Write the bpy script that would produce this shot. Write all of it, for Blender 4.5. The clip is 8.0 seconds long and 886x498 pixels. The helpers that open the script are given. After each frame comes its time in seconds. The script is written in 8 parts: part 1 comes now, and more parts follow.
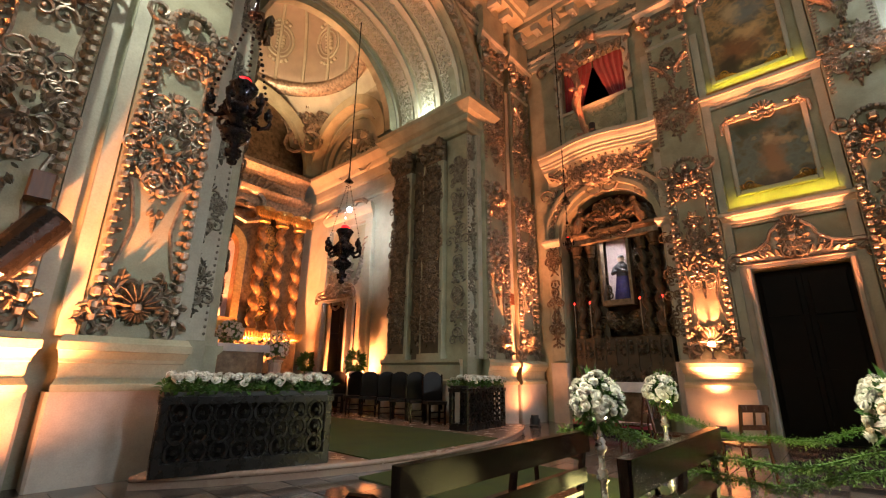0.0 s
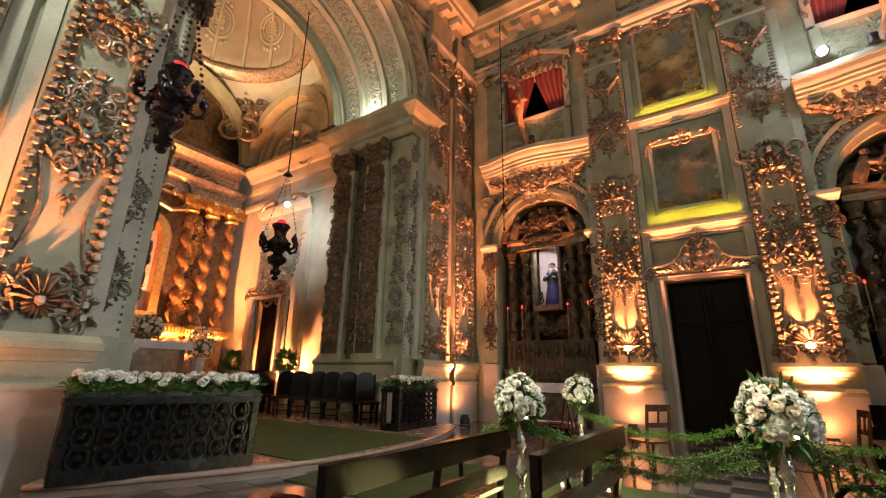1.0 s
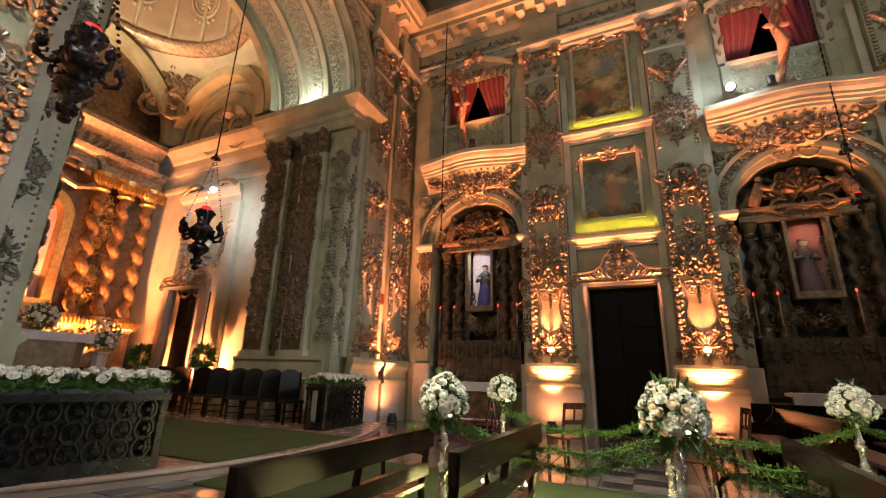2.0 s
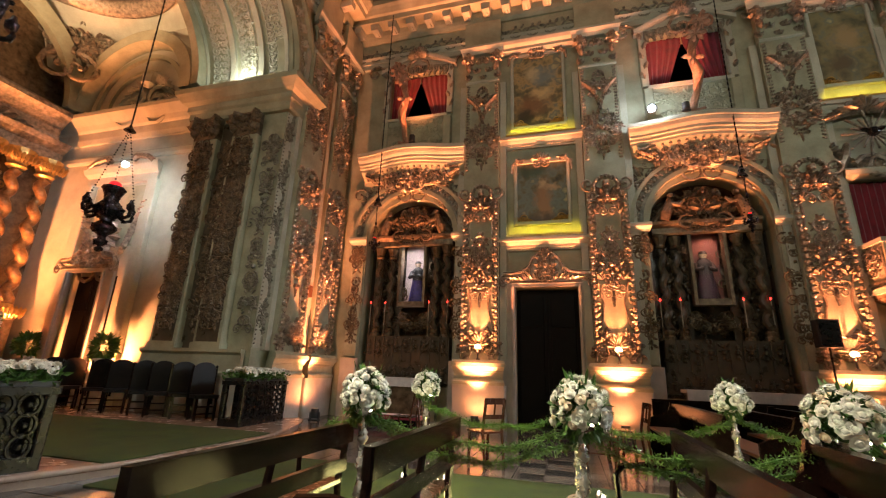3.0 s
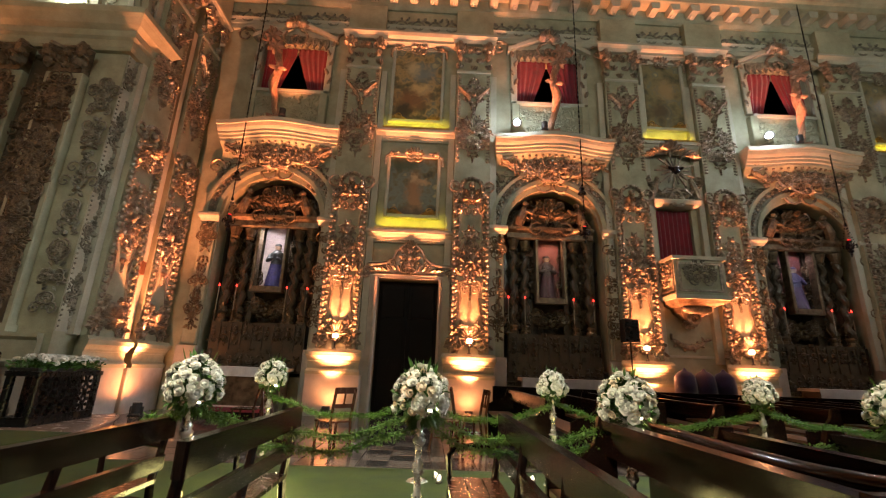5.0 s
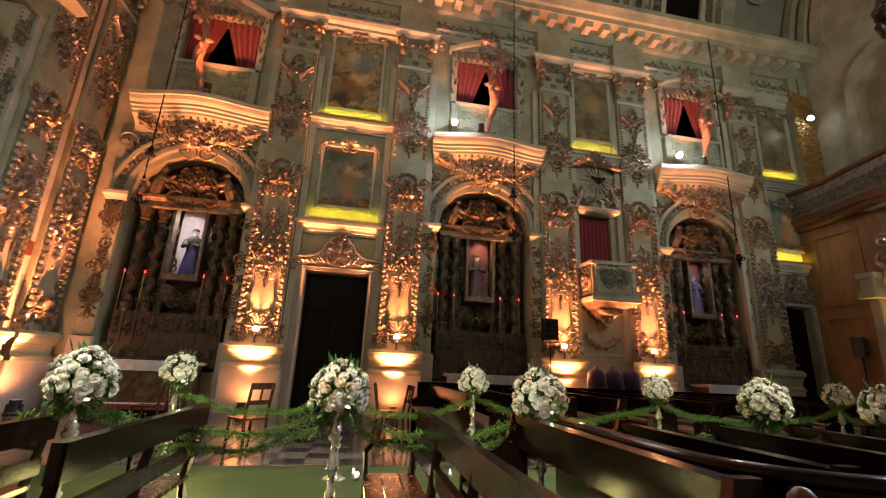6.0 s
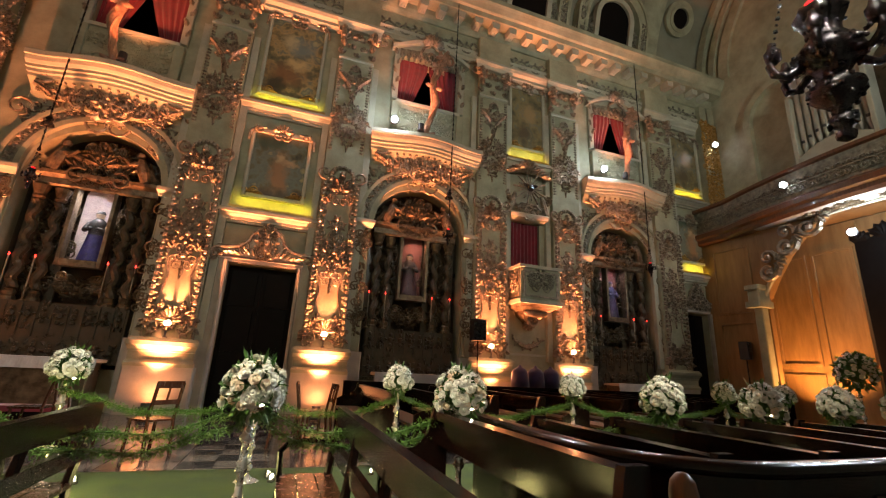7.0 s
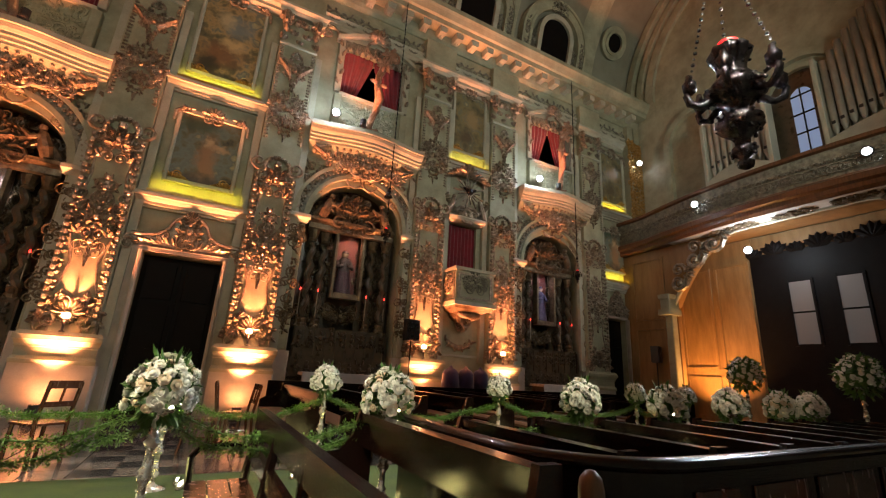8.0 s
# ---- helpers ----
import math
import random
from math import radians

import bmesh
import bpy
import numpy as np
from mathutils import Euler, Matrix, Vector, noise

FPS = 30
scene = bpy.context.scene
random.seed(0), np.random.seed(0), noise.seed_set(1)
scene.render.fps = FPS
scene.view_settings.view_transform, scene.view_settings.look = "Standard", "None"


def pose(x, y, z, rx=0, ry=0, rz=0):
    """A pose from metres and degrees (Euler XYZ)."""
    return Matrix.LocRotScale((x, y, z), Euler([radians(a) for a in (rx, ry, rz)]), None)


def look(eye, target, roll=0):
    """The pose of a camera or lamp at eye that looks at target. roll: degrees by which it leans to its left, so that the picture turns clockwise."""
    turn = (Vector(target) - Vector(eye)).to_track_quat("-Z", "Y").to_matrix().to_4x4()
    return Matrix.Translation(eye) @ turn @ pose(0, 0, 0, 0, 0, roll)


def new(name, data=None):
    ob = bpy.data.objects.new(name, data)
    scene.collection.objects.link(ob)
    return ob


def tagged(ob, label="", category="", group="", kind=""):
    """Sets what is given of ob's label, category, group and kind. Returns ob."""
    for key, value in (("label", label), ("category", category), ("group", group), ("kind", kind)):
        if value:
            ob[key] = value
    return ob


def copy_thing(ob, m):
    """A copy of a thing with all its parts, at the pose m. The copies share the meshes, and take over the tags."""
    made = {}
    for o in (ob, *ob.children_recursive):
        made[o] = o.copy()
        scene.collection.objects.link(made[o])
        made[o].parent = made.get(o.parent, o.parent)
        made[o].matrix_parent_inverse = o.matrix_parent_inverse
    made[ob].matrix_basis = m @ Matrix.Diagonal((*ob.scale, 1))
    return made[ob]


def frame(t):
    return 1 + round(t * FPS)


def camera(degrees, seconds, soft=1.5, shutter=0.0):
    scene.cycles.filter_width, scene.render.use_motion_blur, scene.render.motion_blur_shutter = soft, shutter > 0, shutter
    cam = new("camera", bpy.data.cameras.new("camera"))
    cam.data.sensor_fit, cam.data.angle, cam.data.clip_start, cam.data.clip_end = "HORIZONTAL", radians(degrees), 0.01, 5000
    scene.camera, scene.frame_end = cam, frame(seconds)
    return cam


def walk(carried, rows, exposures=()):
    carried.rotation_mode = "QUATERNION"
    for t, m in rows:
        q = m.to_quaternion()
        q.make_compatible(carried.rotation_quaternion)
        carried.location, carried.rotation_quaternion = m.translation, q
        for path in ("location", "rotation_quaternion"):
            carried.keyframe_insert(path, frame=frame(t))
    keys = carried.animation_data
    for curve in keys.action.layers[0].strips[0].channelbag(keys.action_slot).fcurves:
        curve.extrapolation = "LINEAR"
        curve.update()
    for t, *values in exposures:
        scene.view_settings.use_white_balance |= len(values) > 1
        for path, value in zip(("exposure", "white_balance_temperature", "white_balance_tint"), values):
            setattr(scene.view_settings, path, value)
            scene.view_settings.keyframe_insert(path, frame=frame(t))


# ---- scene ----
from math import cos, pi, sin

cam = camera(91.4, 8.0, soft=1.1, shutter=0.2)
PATH = [
    (0, (0.527, -0.012, 1.263), (-0.763, 1.411, 1.82), 0.7),
    (0.5, (0.569, -0.055, 1.265), (-0.614, 1.457, 1.825), 0.9),
    (1, (0.617, -0.084, 1.276), (-0.457, 1.508, 1.837), 1.1),
    (1.5, (0.633, -0.079, 1.277), (-0.319, 1.587, 1.84), 1.3),
    (3, (0.693, -0.072, 1.275), (0.149, 1.771, 1.828), 2.2),
    (3.5, (0.725, -0.06, 1.273), (0.32, 1.82, 1.824), 2.2),
    (4, (0.749, -0.046, 1.269), (0.487, 1.86, 1.814), 2.1),
    (4.5, (0.769, -0.055, 1.268), (0.659, 1.869, 1.804), 2.1),
    (6, (0.842, -0.063, 1.272), (1.191, 1.835, 1.80), 2.6),
    (6.5, (0.875, -0.069, 1.262), (1.367, 1.795, 1.796), 2.8),
    (7, (0.894, -0.068, 1.259), (1.529, 1.75, 1.798), 2.9),
    (7.5, (0.905, -0.07, 1.263), (1.676, 1.693, 1.806), 3.1),
    (8, (0.918, -0.077, 1.268), (1.812, 1.623, 1.822), 3.3),
]
walk(cam, [(t, look(eye, target, roll)) for t, eye, target, roll in PATH], exposures=[(0, 0.0), (8, 0.0)])

# ---- plan, in metres ----
YW = 12.0            # face of the long nave wall
YS = -1.4            # face of the opposite wall
XA = -6.5            # face of the chancel arch wall
XE = 17.2            # face of the end wall under the organ
AX = 5.6             # axis of nave and chancel
PIERS = [-1.67, 1.85, 6.6, 9.45, 13.95]
NICHES = [-3.95, 4.3, 11.95]
Z_LEDGE, Z_CAP, Z_FRIEZE, Z_CORN, Z_TOP = 1.66, 10.4, 12.2, 12.8, 13.9
# ---- world and lamps ----
world = bpy.data.worlds.new("night")
world.use_nodes = True
world.node_tree.nodes["Background"].inputs[0].default_value = (0.010, 0.013, 0.022, 1)
world.node_tree.nodes["Background"].inputs[1].default_value = 1.0
scene.world = world
AMBER = (1.0, 0.28, 0.105)
AMBER_PALE = (1.0, 0.31, 0.105)
WHITE = (0.95, 1.0, 0.87)
YELLOW = (1.0, 0.76, 0.03)


def spot(name, eye, target, watts, colour, degrees=70, blend=0.6, radius=0.06):
    lamp = bpy.data.lights.new(name, "SPOT")
    lamp.energy, lamp.color, lamp.spot_size, lamp.spot_blend, lamp.shadow_soft_size = watts, colour, radians(degrees), blend, radius
    ob = new(name, lamp)
    ob.matrix_world = look(eye, target)
    return ob


def bulb(name, at, watts, colour, radius=0.05):
    lamp = bpy.data.lights.new(name, "POINT")
    lamp.energy, lamp.color, lamp.shadow_soft_size = watts, colour, radius
    ob = new(name, lamp)
    ob.location = at
    return ob


def strip(name, at, sx, sy, watts, colour, turn):
    lamp = bpy.data.lights.new(name, "AREA")
    lamp.shape, lamp.size, lamp.size_y, lamp.energy, lamp.color = "RECTANGLE", sx, sy, watts, colour
    lamp.spread = radians(95)
    ob = new(name, lamp)
    ob.matrix_world = Matrix.Translation(at) @ turn
    return ob


# amber floor cans before the nave piers, each aimed up along its pier, and a smaller lamp on each pier's ledge
FLOOR_CANS = [(x, 11.28) for x in PIERS[:4]]
for x, y in FLOOR_CANS:
    spot("floor_can_beam", (x, y, 0.34), (x, y + 0.05, 10.0), 10300 if x < 6 else 7000, AMBER, 60, 1.0)
    spot("floor_can_spill", (x, y, 0.33), (x, 11.62, 0.72), 44, AMBER_PALE, 172, 1.0, 0.1)
    bulb("ledge_lamp_bulb", (x, 11.40, 2.00), 11, AMBER, 0.04)
    spot("ledge_lamp_beam", (x, 11.50, 2.08), (x, 11.64, 5.8), 600, AMBER, 112, 0.9, 0.03)
# amber cans on both sides of the chancel arch
ARCH_CANS = [(-5.7, 10.48), (-5.6, 0.30)]
for x, y in ARCH_CANS:
    spot("floor_can_beam", (x, y, 0.34), (x - 0.25, y, 10.0), 7800 if y > 5 else 5200, AMBER if y > 5 else AMBER_PALE, 58 if y > 5 else 84, 1.0)
    spot("floor_can_spill", (x, y, 0.33), (XA + 0.2, y, 3.2), 170 if y > 5 else 200, AMBER_PALE, 170, 1.0, 0.1)
# amber cans in the chancel, by the side door and before the retable
CHANCEL_CANS = [(-13.55, 8.55), (-10.85, 8.55), (-14.35, 7.3), (-14.35, 6.1)]
for x, y in CHANCEL_CANS:
    side = 0.40 if y > 8 else 0.0
    spot("floor_can_beam", (x, y, 0.75 if y > 8 else 1.35), (x - (0.7 if y < 8 else 0.0), y + side, 5.5), 5600 if y > 8 else 4300, AMBER_PALE, 116, 1.0)
# amber can that lights the timber screen under the organ
spot("floor_can_beam", (15.9, 9.1, 0.3), (17.1, 9.2, 4.4), 1150, (1.0, 0.42, 0.12), 110, 0.9)
# unseen white fill spots added high before the opposite wall: some wash the long wall, others are turned on the aisle,
# the arch and the vault
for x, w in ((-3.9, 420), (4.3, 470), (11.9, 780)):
    spot("white_spot_beam", (x, YS + 0.9, 8.6), (x + 0.4, 12.0, 10.6), w * 1.32, WHITE, 104, 0.9, 0.25)
spot("white_spot_beam", (-3.2, YS + 0.9, 8.6), (0.2, 3.8, 0.9), 6400, (1.0, 0.95, 0.72), 36, 0.8, 0.12)
spot("white_spot_beam", (3.4, YS + 0.9, 8.6), (5.0, 4.0, 0.9), 3600, (1.0, 0.95, 0.72), 32, 0.8, 0.12)
spot("white_spot_beam", (-4.6, YS + 0.9, 8.6), (-6.4, 5.0, 1.4), 950, WHITE, 84, 0.9, 0.15)
spot("white_spot_beam", (11.2, YS + 0.9, 8.8), (13.2, 9.5, 16.0), 600, WHITE, 84, 0.9, 0.2)
# the white lamp hung in the chancel and the white lamps on the nave balconies and the organ loft
spot("chancel_lamp_beam", (-8.72, 6.40, 5.60), (-11.9, 9.0, 5.5), 1350, (0.90, 0.95, 1.0), 84, 1.0)
for x in (3.10, 10.72):
    spot("white_spot_beam", (x, 11.10, 8.44), (x - 2.0, 4.2, 0.8), 1300, (0.84, 0.93, 1.0), 80, 0.9, 0.05)
    bulb("spot_spill", (x, 11.02, 8.50), 75, (0.76, 0.88, 1.0), 0.06)
for at_, to, w in (((14.85, 8.2, 7.45), (-3, 4.5, 1), 2600), ((14.75, 3.6, 7.4), (1, 4, 1), 2400), ((15.0, 6.85, 5.5), (5, 4, 1), 700)):
    spot("loft_spot_beam", at_, to, w, (0.84, 0.93, 1.0), 60, 0.9, 0.06)
bulb("loft_spot_spill", (15.35, 6.6, 5.75), 110, (0.84, 0.93, 1.0), 0.06)
# small amber cans that stand on the balconies and light the window heads
BALCONY_CANS = [(NICHES[0] + 0.2, 11.12), (NICHES[1] - 0.4, 11.12), (NICHES[2] - 0.4, 11.12)]
for x, y in BALCONY_CANS:
    spot("balcony_can_beam", (x, y, 8.42), (x, y - 0.14, 12.9), 620 if x < 8 else 560, AMBER, 96, 0.9, 0.04)
# small white lamps on the imposts, turned up to the soffit of the arch
bulb("impost_lamp_bulb", (-8.0, 8.35, 9.16), 70, WHITE, 0.08)
bulb("impost_lamp_bulb", (-8.0, 2.85, 9.16), 40, WHITE, 0.08)
# ---- mesh tools ----
class Shape:
    """Vertices and faces that become one mesh."""

    def __init__(self):
        self.v, self.f = [], []

    def add(self, verts, faces):
        n = len(self.v)
        self.v.extend(verts)
        self.f.extend([tuple(i + n for i in f) for f in faces])
        return self

    def box(self, x0, x1, y0, y1, z0, z1, c=0.0):
        """A box; c: its vertical edges are cut by that much."""
        c = min(c, (x1 - x0) * 0.45, (y1 - y0) * 0.45)
        if c > 0:
            ring = [(x0 + c, y0), (x1 - c, y0), (x1, y0 + c), (x1, y1 - c), (x1 - c, y1), (x0 + c, y1), (x0, y1 - c), (x0, y0 + c)]
        else:
            ring = [(x0, y0), (x1, y0), (x1, y1), (x0, y1)]
        return self.prism(ring, z0, z1)

    def prism(self, ring, z0, z1):
        n = len(ring)
        verts = [(x, y, z0) for x, y in ring] + [(x, y, z1) for x, y in ring]
        faces = [(i, (i + 1) % n, n + (i + 1) % n, n + i) for i in range(n)]
        faces += [tuple(range(n - 1, -1, -1)), tuple(range(n, 2 * n))]
        return self.add(verts, faces)

    def slab(self, ring, y0, y1):
        """A flat outline in x and z, thick from y0 to y1."""
        n = len(ring)
        verts = [(x, y0, z) for x, z in ring] + [(x, y1, z) for x, z in ring]
        faces = [(i, n + i, n + (i + 1) % n, (i + 1) % n) for i in range(n)]
        faces += [tuple(range(n)), tuple(range(2 * n - 1, n - 1, -1))]
        return self.add(verts, faces)

    def lathe(self, profile, sides=12, at=(0, 0, 0), a0=0.0, a1=2 * pi, ends=True):
        """Turns (radius, height) pairs about the upright through at."""
        full = abs(a1 - a0 - 2 * pi) < 1e-6
        n = sides if full else sides + 1
        verts, faces = [], []
        for r, z in profile:
            for k in range(n):
                a = a0 + (a1 - a0) * k / sides
                verts.append((at[0] + r * cos(a), at[1] + r * sin(a), at[2] + z))
        for i in range(len(profile) - 1):
            for k in range(sides):
                k2 = (k + 1) % n
                faces.append((i * n + k, i * n + k2, (i + 1) * n + k2, (i + 1) * n + k))
        if full and ends:
            faces.append(tuple(range(n - 1, -1, -1)))
            faces.append(tuple(range((len(profile) - 1) * n, len(profile) * n)))
        return self.add(verts, faces)

    def tube(self, pts, radii, sides=5, squash=1.0):
        """A tube through points; radii: one for all, or one for each. squash flattens it along y."""
        pts = [Vector(p) for p in pts]
        if not isinstance(radii, (list, tuple)):
            radii = [radii] * len(pts)
        verts, faces = [], []
        for i, p in enumerate(pts):
            d = (pts[min(i + 1, len(pts) - 1)] - pts[max(i - 1, 0)]).normalized()
            side = d.cross(Vector((0, 1, 0)))
            side = side.normalized() if side.length > 1e-3 else Vector((1, 0, 0))
            up = side.cross(d)
            for k in range(sides):
                a = 2 * pi * k / sides
                q = side * cos(a) * radii[i] + up * sin(a) * radii[i]
                verts.append((p.x + q.x, p.y + q.y * squash, p.z + q.z))
        for i in range(len(pts) - 1):
            for k in range(sides):
                k2 = (k + 1) % sides
                faces.append((i * sides + k, i * sides + k2, (i + 1) * sides + k2, (i + 1) * sides + k))
        faces.append(tuple(range(sides - 1, -1, -1)))
        faces.append(tuple((len(pts) - 1) * sides + k for k in range(sides)))
        return self.add(verts, faces)

    def bead(self, x, y, z, r, sy=1.0, sides=6):
        verts = [(x, y, z + r)]
        for lat in (0.5, -0.5):
            for k in range(sides):
                a = 2 * pi * k / sides
                verts.append((x + r * 0.87 * cos(a), y + r * 0.87 * sin(a) * sy, z + r * lat))
        verts.append((x, y, z - r))
        n = sides
        faces = [(0, 1 + k, 1 + (k + 1) % n) for k in range(n)]
        faces += [(1 + k, 1 + n + k, 1 + n + (k + 1) % n, 1 + (k + 1) % n) for k in range(n)]
        faces += [(2 * n + 1, 1 + n + (k + 1) % n, 1 + n + k) for k in range(n)]
        return self.add(verts, faces)

    def leaf(self, x, y, z, angle, length, width, depth):
        """A carved leaf on a wall, from its foot at (x, y, z); angle from upright."""
        ux, uz = sin(angle), cos(angle)
        vx, vz = cos(angle), -sin(angle)
        ring = [(0, 0), (0.35, 0.5), (0.6, 0.38), (0.72, 0.42), (1, 0), (0.72, -0.42), (0.6, -0.38), (0.35, -0.5)]
        verts = [(x + ux * a * length + vx * b * width, y, z + uz * a * length + vz * b * width) for a, b in ring]
        verts += [(x + ux * 0.3 * length, y - depth, z + uz * 0.3 * length), (x + ux * 0.75 * length, y - depth * 1.25, z + uz * 0.75 * length)]
        faces = [(0, 8, 1), (1, 8, 9, 2), (2, 9, 3), (3, 9, 4), (4, 9, 5), (5, 9, 6), (6, 9, 8, 7), (7, 8, 0)]
        return self.add(verts, faces)

    def scroll(self, x, z, size, turn, way, y=0.0, thick=0.03, turns=1.35):
        """A carved volute: starts at (x, z), leaves at the angle turn and winds up to one side (way 1 or -1)."""
        pts, radii, n = [], [], 13
        px, pz, a = x, z, turn
        for i in range(n):
            t = i / (n - 1)
            pts.append((px, y - thick * (0.5 + 0.5 * sin(pi * t)), pz))
            radii.append(thick * (1.0 - 0.55 * t))
            step = size * (1 - 0.86 * t) * 0.30
            a += way * 2 * pi * turns / n
            px, pz = px + step * sin(a), pz + step * cos(a)
        self.tube(pts, radii, 5)
        return self.bead(px, y - thick, pz, thick * 1.15)

    def molding(self, x0, x1, profile, end=0.0):
        """A straight moulding along x. profile: (out, z) from foot to head; out is how far it stands before y = 0. end: returns of its own depth."""
        verts, faces, n = [], [], len(profile)
        for x, s in ((x0, -1), (x1, 1)):
            for o, z in profile:
                verts.append((x + s * o * end, -o, z))
        for s in (x0, x1):
            verts.append((s, 0, profile[0][1]))
            verts.append((s, 0, profile[-1][1]))
        for i in range(n - 1):
            faces.append((i, n + i, n + i + 1, i + 1))
        a, b = 2 * n, 2 * n + 2
        faces.append(tuple(range(n)) + (a + 1, a))
        faces.append(tuple(range(2 * n - 1, n - 1, -1)) + (b, b + 1))
        faces.append((a, b, n, 0))
        faces.append((n - 1, 2 * n - 1, b + 1, a + 1))
        return self.add(verts, faces)

    def mesh(self, name, material, smooth=False):
        me = bpy.data.meshes.new(name)
        me.from_pydata(self.v, [], self.f)
        if len(self.v) < 1500:
            bm = bmesh.new()
            bm.from_mesh(me)
            bmesh.ops.remove_doubles(bm, verts=bm.verts, dist=0.0004)
            bm.to_mesh(me)
            bm.free()
        me.materials.append(material)
        if smooth:
            me.shade_smooth()
        me.update()
        return me


def part(name, shape, material, parent=None, label="", smooth=False):
    """Links a shape (or a finished mesh) as one mesh object, under parent if there is one."""
    me = shape.mesh(name, material, smooth) if isinstance(shape, Shape) else shape
    ob = new(name, me)
    if parent is not None:
        ob.parent = parent
    if label:
        ob["label"] = label
    return ob


def thing(name, label, category, group="", kind="", m=None):
    ob = new(name)
    ob.empty_display_size = 0.2
    if m is not None:
        ob.matrix_basis = m
    return tagged(ob, label, category, group, kind)


def structure(name, shape, material, label, smooth=False):
    return tagged(part(name, shape, material, None, label, smooth), kind="structure", category=name.split("_")[0])


def north(x, z=0.0):
    return pose(x, YW, z)


def east_face(x, y, z=0.0):
    """For things on a wall that faces +x."""
    return pose(x, y, z, 0, 0, 90)


def west_face(x, y, z=0.0):
    """For things on a wall that faces -x."""
    return pose(x, y, z, 0, 0, -90)
# ---- materials ----
def material(name, colour, rough=0.6, metal=0.0, gloss=0.5, second=None, scale=4.0, bump=0.1, fine=60.0, spread=0.5, sheen=0.0, coat=0.0, stretch=(1, 1, 1)):
    """A surface with broad stains and fine grain, in real-world size."""
    m = bpy.data.materials.new(name)
    m.use_nodes = True
    nt = m.node_tree
    b = nt.nodes["Principled BSDF"]
    mp = nt.nodes.new("ShaderNodeMapping")
    mp.inputs["Scale"].default_value = stretch
    geo = nt.nodes.new("ShaderNodeNewGeometry")
    nt.links.new(geo.outputs["Position"], mp.inputs["Vector"])
    n1, n2 = nt.nodes.new("ShaderNodeTexNoise"), nt.nodes.new("ShaderNodeTexNoise")
    n1.inputs["Scale"].default_value, n1.inputs["Detail"].default_value, n1.inputs["Roughness"].default_value = scale, 6, 0.62
    n2.inputs["Scale"].default_value, n2.inputs["Detail"].default_value = fine, 3
    nt.links.new(mp.outputs[0], n1.inputs["Vector"])
    nt.links.new(mp.outputs[0], n2.inputs["Vector"])
    mix = nt.nodes.new("ShaderNodeMix")
    mix.data_type = "RGBA"
    second = second or tuple(c * 0.72 for c in colour)
    mix.inputs[6].default_value, mix.inputs[7].default_value = (*second, 1), (*colour, 1)
    ramp = nt.nodes.new("ShaderNodeMapRange")
    ramp.inputs[1].default_value, ramp.inputs[2].default_value = 0.5 - spread * 0.35, 0.5 + spread * 0.35
    nt.links.new(n1.outputs[0], ramp.inputs[0])
    nt.links.new(ramp.outputs[0], mix.inputs[0])
    mul = nt.nodes.new("ShaderNodeMix")
    mul.data_type, mul.blend_type = "RGBA", "MULTIPLY"
    mul.inputs[0].default_value = 0.3
    nt.links.new(mix.outputs[2], mul.inputs[6])
    nt.links.new(n2.outputs[0], mul.inputs[7])
    nt.links.new(mul.outputs[2], b.inputs["Base Color"])
    rr = nt.nodes.new("ShaderNodeMapRange")
    rr.inputs[3].default_value, rr.inputs[4].default_value = max(0.03, rough - 0.12), min(1, rough + 0.12)
    nt.links.new(n1.outputs[0], rr.inputs[0])
    nt.links.new(rr.outputs[0], b.inputs["Roughness"])
    b.inputs["Metallic"].default_value = metal
    b.inputs["Specular IOR Level"].default_value = gloss
    b.inputs["Sheen Weight"].default_value = sheen
    b.inputs["Coat Weight"].default_value = coat
    if bump:
        bp = nt.nodes.new("ShaderNodeBump")
        bp.inputs["Strength"].default_value, bp.inputs["Distance"].default_value = bump, 0.02
        nt.links.new(n2.outputs[0], bp.inputs["Height"])
        nt.links.new(bp.outputs[0], b.inputs["Normal"])
    return m


def glow(name, colour, strength):
    m = bpy.data.materials.new(name)
    m.use_nodes = True
    b = m.node_tree.nodes["Principled BSDF"]
    b.inputs["Base Color"].default_value = (*colour, 1)
    b.inputs["Emission Color"].default_value, b.inputs["Emission Strength"].default_value = (*colour, 1), strength
    return m


def clear(name, colour, rough=0.02):
    m = bpy.data.materials.new(name)
    m.use_nodes = True
    b = m.node_tree.nodes["Principled BSDF"]
    b.inputs["Base Color"].default_value, b.inputs["Roughness"].default_value = (*colour, 1), rough
    b.inputs["Transmission Weight"].default_value, b.inputs["IOR"].default_value = 1.0, 1.45
    return m


STUCCO = material("ivory_stucco", (0.47, 0.46, 0.32), 0.6, second=(0.29, 0.285, 0.19), scale=1.6, bump=0.15, fine=45)
STUCCO_PALE = material("pale_stucco", (0.56, 0.545, 0.425), 0.58, second=(0.40, 0.385, 0.30), scale=1.4, bump=0.12, fine=40)
GILT = material("dull_gilding", (0.52, 0.43, 0.33), 0.34, 0.55, second=(0.16, 0.135, 0.10), scale=9, bump=0.25, fine=90)
GILT_BRIGHT = material("bright_gilding", (0.72, 0.47, 0.16), 0.33, 0.75, second=(0.42, 0.26, 0.09), scale=8, bump=0.2, fine=80)
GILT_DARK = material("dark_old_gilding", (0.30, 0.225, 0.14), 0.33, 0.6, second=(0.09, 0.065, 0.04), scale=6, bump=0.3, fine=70)
